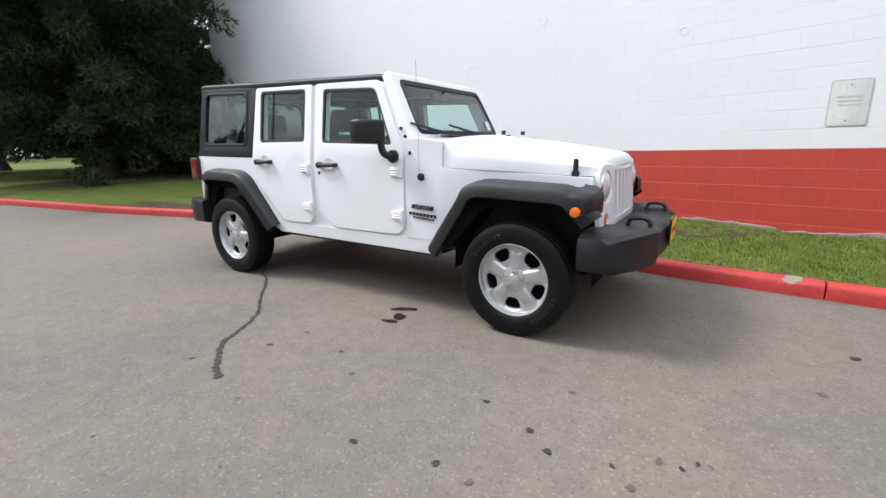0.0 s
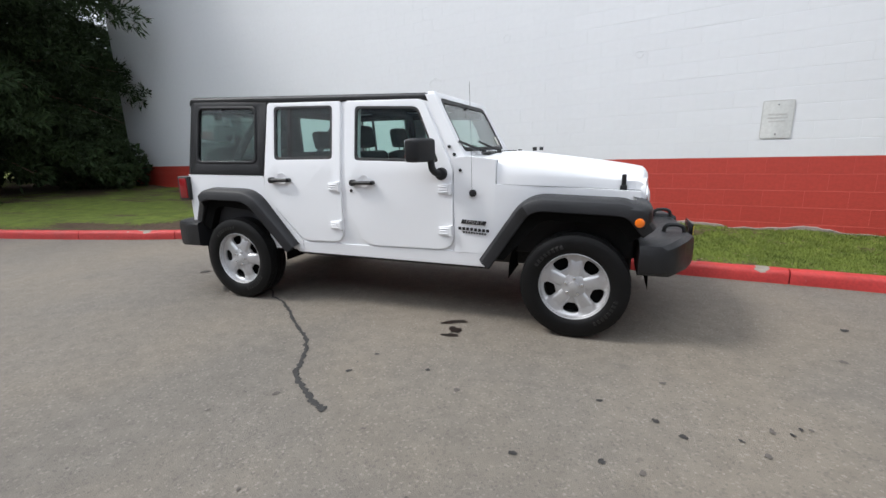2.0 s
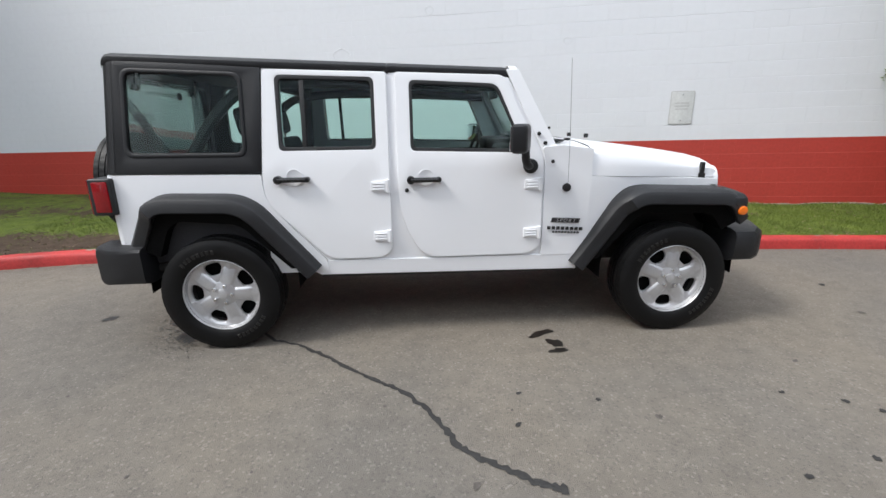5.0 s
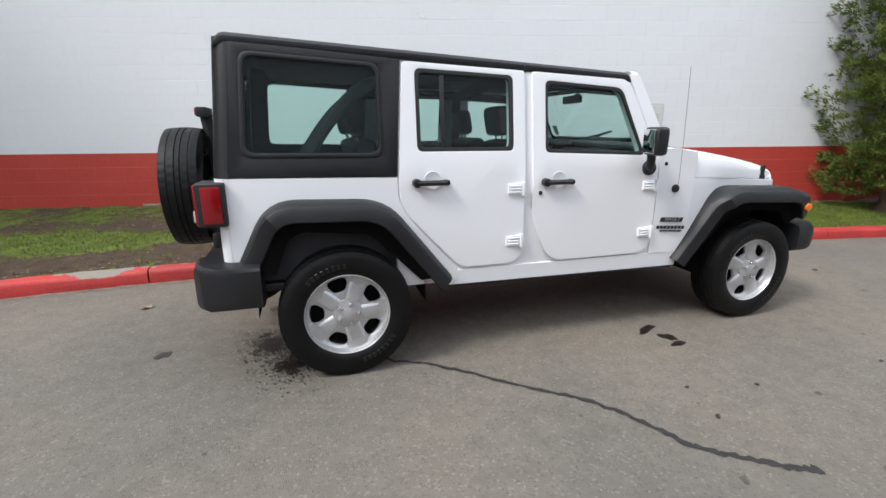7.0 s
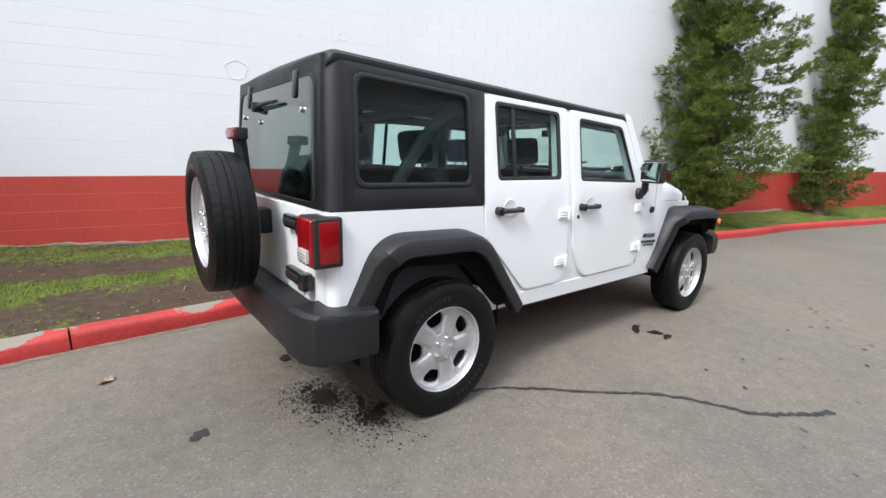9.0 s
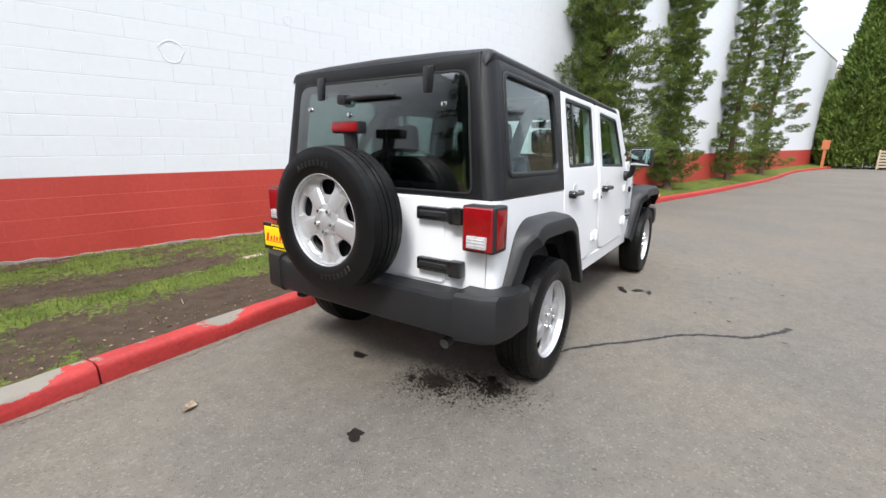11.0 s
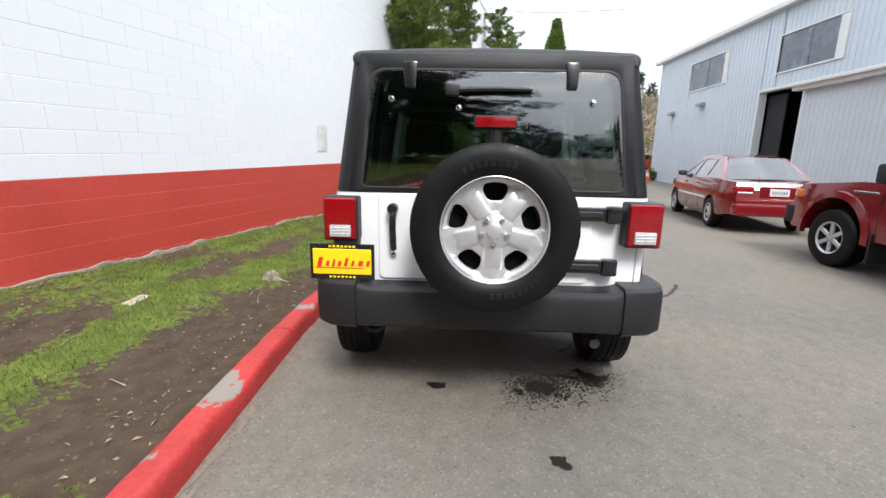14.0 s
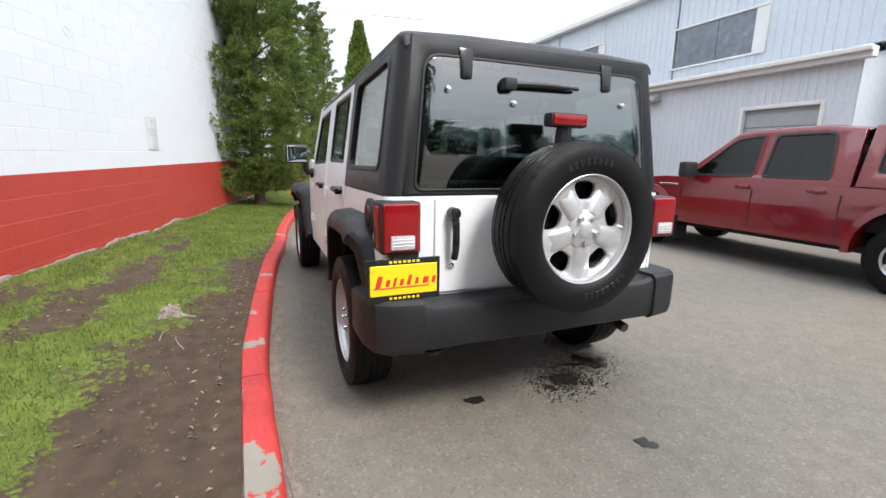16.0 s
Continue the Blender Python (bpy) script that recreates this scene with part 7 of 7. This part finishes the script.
for k in range(6):
    part("slat", boxed((-0.65, -0.05 + 0.02 * k, 0.12 + 0.2 * k), (0.65, 0.0 + 0.02 * k, 0.25 + 0.2 * k), 0.01), M_PALLET, pal)
for x in (-0.6, 0.0, 0.6):
    part("bearer", boxed((x - 0.05, 0.02, 0.0), (x + 0.05, 0.16, 1.3), 0.01), M_PALLET, pal)
cone = thing("traffic_cone", pose(21.6, -10.45, 0.08), "orange traffic cone with a white band", "traffic cone")
part("cone_body", weld(revolve([(0.16, 0.03), (0.025, 0.70), (0.001, 0.71)], 20, "z")), M_CONE, cone)
part("cone_band", revolve([(0.115, 0.26), (0.075, 0.46)], 20, "z"), M_FASCIA, cone)
part("cone_foot", boxed((-0.19, -0.19, 0), (0.19, 0.19, 0.035), 0.01), M_CONE, cone)
isl = part("kerb_island", boxed((22.8, -13.5, 0.0), (32, -11.6, 0.22), 0.04, 2), M_CONC)
tagged(isl, "low concrete kerb beside the metal building", "kerb", kind="structure")
cable = tube([(30, 6, 13), (31, -3, 11.5), (33, -12, 12.5)], 0.02, 5)
tagged(part("overhead_cable", cable, M_BLACK), "thin black overhead cable across the sky", "cable")


# ---- painted block wall ----
WALL_A = Vector((-13.3, wall_y(-13.3), -0.296))
_u = Vector((1, -0.23, 0)).normalized()
_u = (_u + Vector((0, 0, 0.0125))).normalized()
_n = Vector((-0.23, -1, 0)).normalized()
_v = _n.cross(_u) * -1
if _v.z < 0:
    _v = -_v
WALL_M = Matrix(((_u.x, -_n.x, _v.x, WALL_A.x), (_u.y, -_n.y, _v.y, WALL_A.y), (_u.z, -_n.z, _v.z, WALL_A.z), (0, 0, 0, 1)))
BL, BH, WL, WH = 0.405, 0.2, 58.0, 39
wall = new("wall_north")
wall.matrix_world = WALL_M
tagged(wall, "long concrete-block wall, painted red below and white above", "wall", kind="structure")
core = boxed((0, 0.0018, -0.4), (WL, 0.25, WH * BH))
part("wall_core", core, M_MORTARW, wall, smooth=False)
part("red_joint_bed", boxed((0, 0.0013, -0.4), (WL, 0.01, 6 * BH), 0), M_MORTARR, wall, smooth=False)
part("wall_cap", boxed((-0.03, -0.03, WH * BH), (WL + 0.03, 0.28, WH * BH + 0.08), 0.01), M_FASCIA, wall)


def block_geo(w, h, j=0.0012, c=0.0034, d=0.0018):
    """A block face with a chamfered edge; the upright joints are filled closer with paint."""
    a, b, e, q = j + c, j, 0.0014, 0.0004
    v = [(q, d, b), (w - q, d, b), (w - q, d, h - b), (q, d, h - b), (e, 0, a), (w - e, 0, a), (w - e, 0, h - a), (e, 0, h - a)]
    f = [(4, 5, 6, 7), (0, 1, 5, 4), (1, 2, 6, 5), (2, 3, 7, 6), (3, 0, 4, 7)]
    return v, f


meshes = {}
for key, m in (("w", M_WALLW), ("r", M_WALLR)):
    me = bpy.data.meshes.new("block")
    me.from_pydata(*[x for x in (block_geo(BL, BH)[0], [], block_geo(BL, BH)[1])])
    me.materials.append(m)
    meshes[key] = me
rest = {"w": ([], []), "r": ([], [])}
bv, bf = block_geo(BL, BH)
rb = random.Random(12)
near = 0
for row in range(-2, WH):
    off = 0.5 * BL if row % 2 else 0.0
    col = 0
    while off + col * BL < WL - BL * 0.5:
        x = off + col * BL
        col += 1
        key = "r" if row < 6 else "w"
        dy = rb.uniform(-0.0004, 0.0004)
        if 14.6 < x < 22.0 and 2 <= row < 17 and near < 290:
            o = new("block", meshes[key])
            o.parent = wall
            o.matrix_basis = pose(x, dy, row * BH)
            near += 1
        else:
            V, F = rest[key]
            n0 = len(V)
            V += [(p[0] + x, p[1] + dy, p[2] + row * BH) for p in bv]
            F += [tuple(i + n0 for i in f) for f in bf]
for key, m, nm in (("w", M_WALLW, "white_blocks"), ("r", M_WALLR, "red_blocks")):
    me = bpy.data.meshes.new(nm)
    me.from_pydata(rest[key][0], [], rest[key][1])
    me.materials.append(m)
    o = new(nm, me)
    o.parent = wall
    o["kind"] = "stuff"
# bare footing where the paint has flaked along the ground
M_FOOT = mat("flaked_footing", (0.30, 0.25, 0.23), 0.9, var=0.3, scale=6, bump=0.5)
fv, ff = [], []
for k in range(260):
    x = 9.5 + k * 0.06
    wx = WALL_M @ Vector((x, 0, 0))
    gz = bank_z(wx.x, wall_y(wx.x) - 0.03) + road_z(wx.x, wx.y)
    loc = gz - (WALL_M @ Vector((x, 0, 0))).z
    top = loc + 0.012 + 0.06 * max(0, fbm(x, 0, 1.1, 4.0)) + 0.02 * fbm(x, 0, 6.0, 1.0)
    fv += [(x, -0.016, loc - 0.1), (x, -0.013, top), (x, 0.0, top + 0.004)]
for k in range(259):
    a = k * 3
    ff += [(a, a + 3, a + 4, a + 1), (a + 1, a + 4, a + 5, a + 2)]
me = bpy.data.meshes.new("bare_footing")
me.from_pydata(fv, [], ff)
me.materials.append(M_FOOT)
new("bare_footing", me).parent = wall

# ---- kerb stones ----
def kerb_paint():
    m = mat("red_kerb_paint", (0.42, 0.034, 0.031), 0.6, var=0.22, scale=4, fine=40, bump=0.35, bump_scale=60)
    n, l = m.node_tree.nodes, m.node_tree.links
    b = n["Principled BSDF"]
    old = b.inputs["Base Color"].links[0].from_socket
    at = n.new("ShaderNodeAttribute")
    at.attribute_name = "bare"
    co, nz = n.new("ShaderNodeTexCoord"), n.new("ShaderNodeTexNoise")
    nz.inputs["Scale"].default_value, nz.inputs["Detail"].default_value, nz.inputs["Roughness"].default_value = 7, 8, 0.65
    l.new(co.outputs["Object"], nz.inputs["Vector"])
    a = n.new("ShaderNodeMath")
    a.operation = "ADD"
    l.new(nz.outputs["Fac"], a.inputs[0])
    l.new(at.outputs["Fac"], a.inputs[1])
    r = n.new("ShaderNodeMapRange")
    r.inputs["From Min"].default_value, r.inputs["From Max"].default_value = 0.68, 0.71
    l.new(a.outputs[0], r.inputs["Value"])
    mx = n.new("ShaderNodeMix")
    mx.data_type = "RGBA"
    mx.inputs[7].default_value = (0.235, 0.21, 0.175, 1)
    l.new(r.outputs[0], mx.inputs[0])
    l.new(old, mx.inputs[6])
    l.new(mx.outputs[2], b.inputs["Base Color"])
    return m


M_KERB = kerb_paint()
kerb = new("kerb")
tagged(kerb, "red-painted concrete kerb, chipped to bare concrete", "kerb", kind="structure")
joints = [-40 + 3.2 * k for k in range(9)] + [-12.7 + 1.6 * k for k in range(14)] + [11.2 + 3.2 * k for k in range(10)]
joints = sorted(j + 0.0 for j in joints)
CHIPS = [(-3.50, 0.30), (-2.30, 0.15), (-1.05, 0.05), (-5.2, 0.06), (0.7, 0.05), (3.1, 0.06)]
for x0, x1 in zip(joints, joints[1:]):
    n = max(4, int((x1 - x0) / 0.05)) if -5 < x0 < 5 else max(4, int((x1 - x0) / 0.2))
    V, F, bare = [], [], []
    prof = [(0.0, -0.05), (0.004, 0.03), (0.008, 0.085), (0.016, 0.112), (0.034, 0.126), (0.07, 0.130), (0.115, 0.130), (0.145, 0.126), (0.155, 0.10), (0.155, 0.0)]
    for i in range(n + 1):
        x = x0 + 0.006 + (x1 - x0 - 0.012) * i / n
        y = kerb_y(x)
        sl = (kerb_y(x + 0.05) - kerb_y(x - 0.05)) / 0.1
        nx, ny = -sl / math.hypot(1, sl), 1 / math.hypot(1, sl)
        chip = sum(math.exp(-((x - c) / w) ** 2) for c, w in CHIPS)
        for k, (d, z) in enumerate(prof):
            wob = 0.004 * fbm(x, k * 0.4, 4.0, 7.0)
            drop = chip * (0.03 if 3 <= k <= 6 else 0) * (0.7 + 0.6 * fbm(x, k * 0.5, 7.0, 2.0))
            V.append((x + nx * (d + wob), y + ny * (d + wob), z - max(0, drop) + wob + road_z(x, y)))
            bare.append(min(0.5, chip * (0.32 if k >= 4 else 0.18 if k == 3 else 0.0)) + (0.055 if k >= 6 else 0.0) + 0.02)
    np_ = len(prof)
    for i in range(n):
        for k in range(np_ - 1):
            a = i * np_ + k
            F.append((a, a + np_, a + np_ + 1, a + 1))
    F.append(tuple(range(np_)))
    F.append(tuple(n * np_ + k for k in range(np_ - 1, -1, -1)))
    me = bpy.data.meshes.new("kerb_stone")
    me.from_pydata(V, [], F)
    at = me.attributes.new("bare", "FLOAT", "POINT")
    at.data.foreach_set("value", bare)
    me.materials.append(M_KERB)
    for p in me.polygons:
        p.use_smooth = True
    me.set_sharp_from_angle(angle=radians(50))
    new("kerb_stone", me).parent = kerb
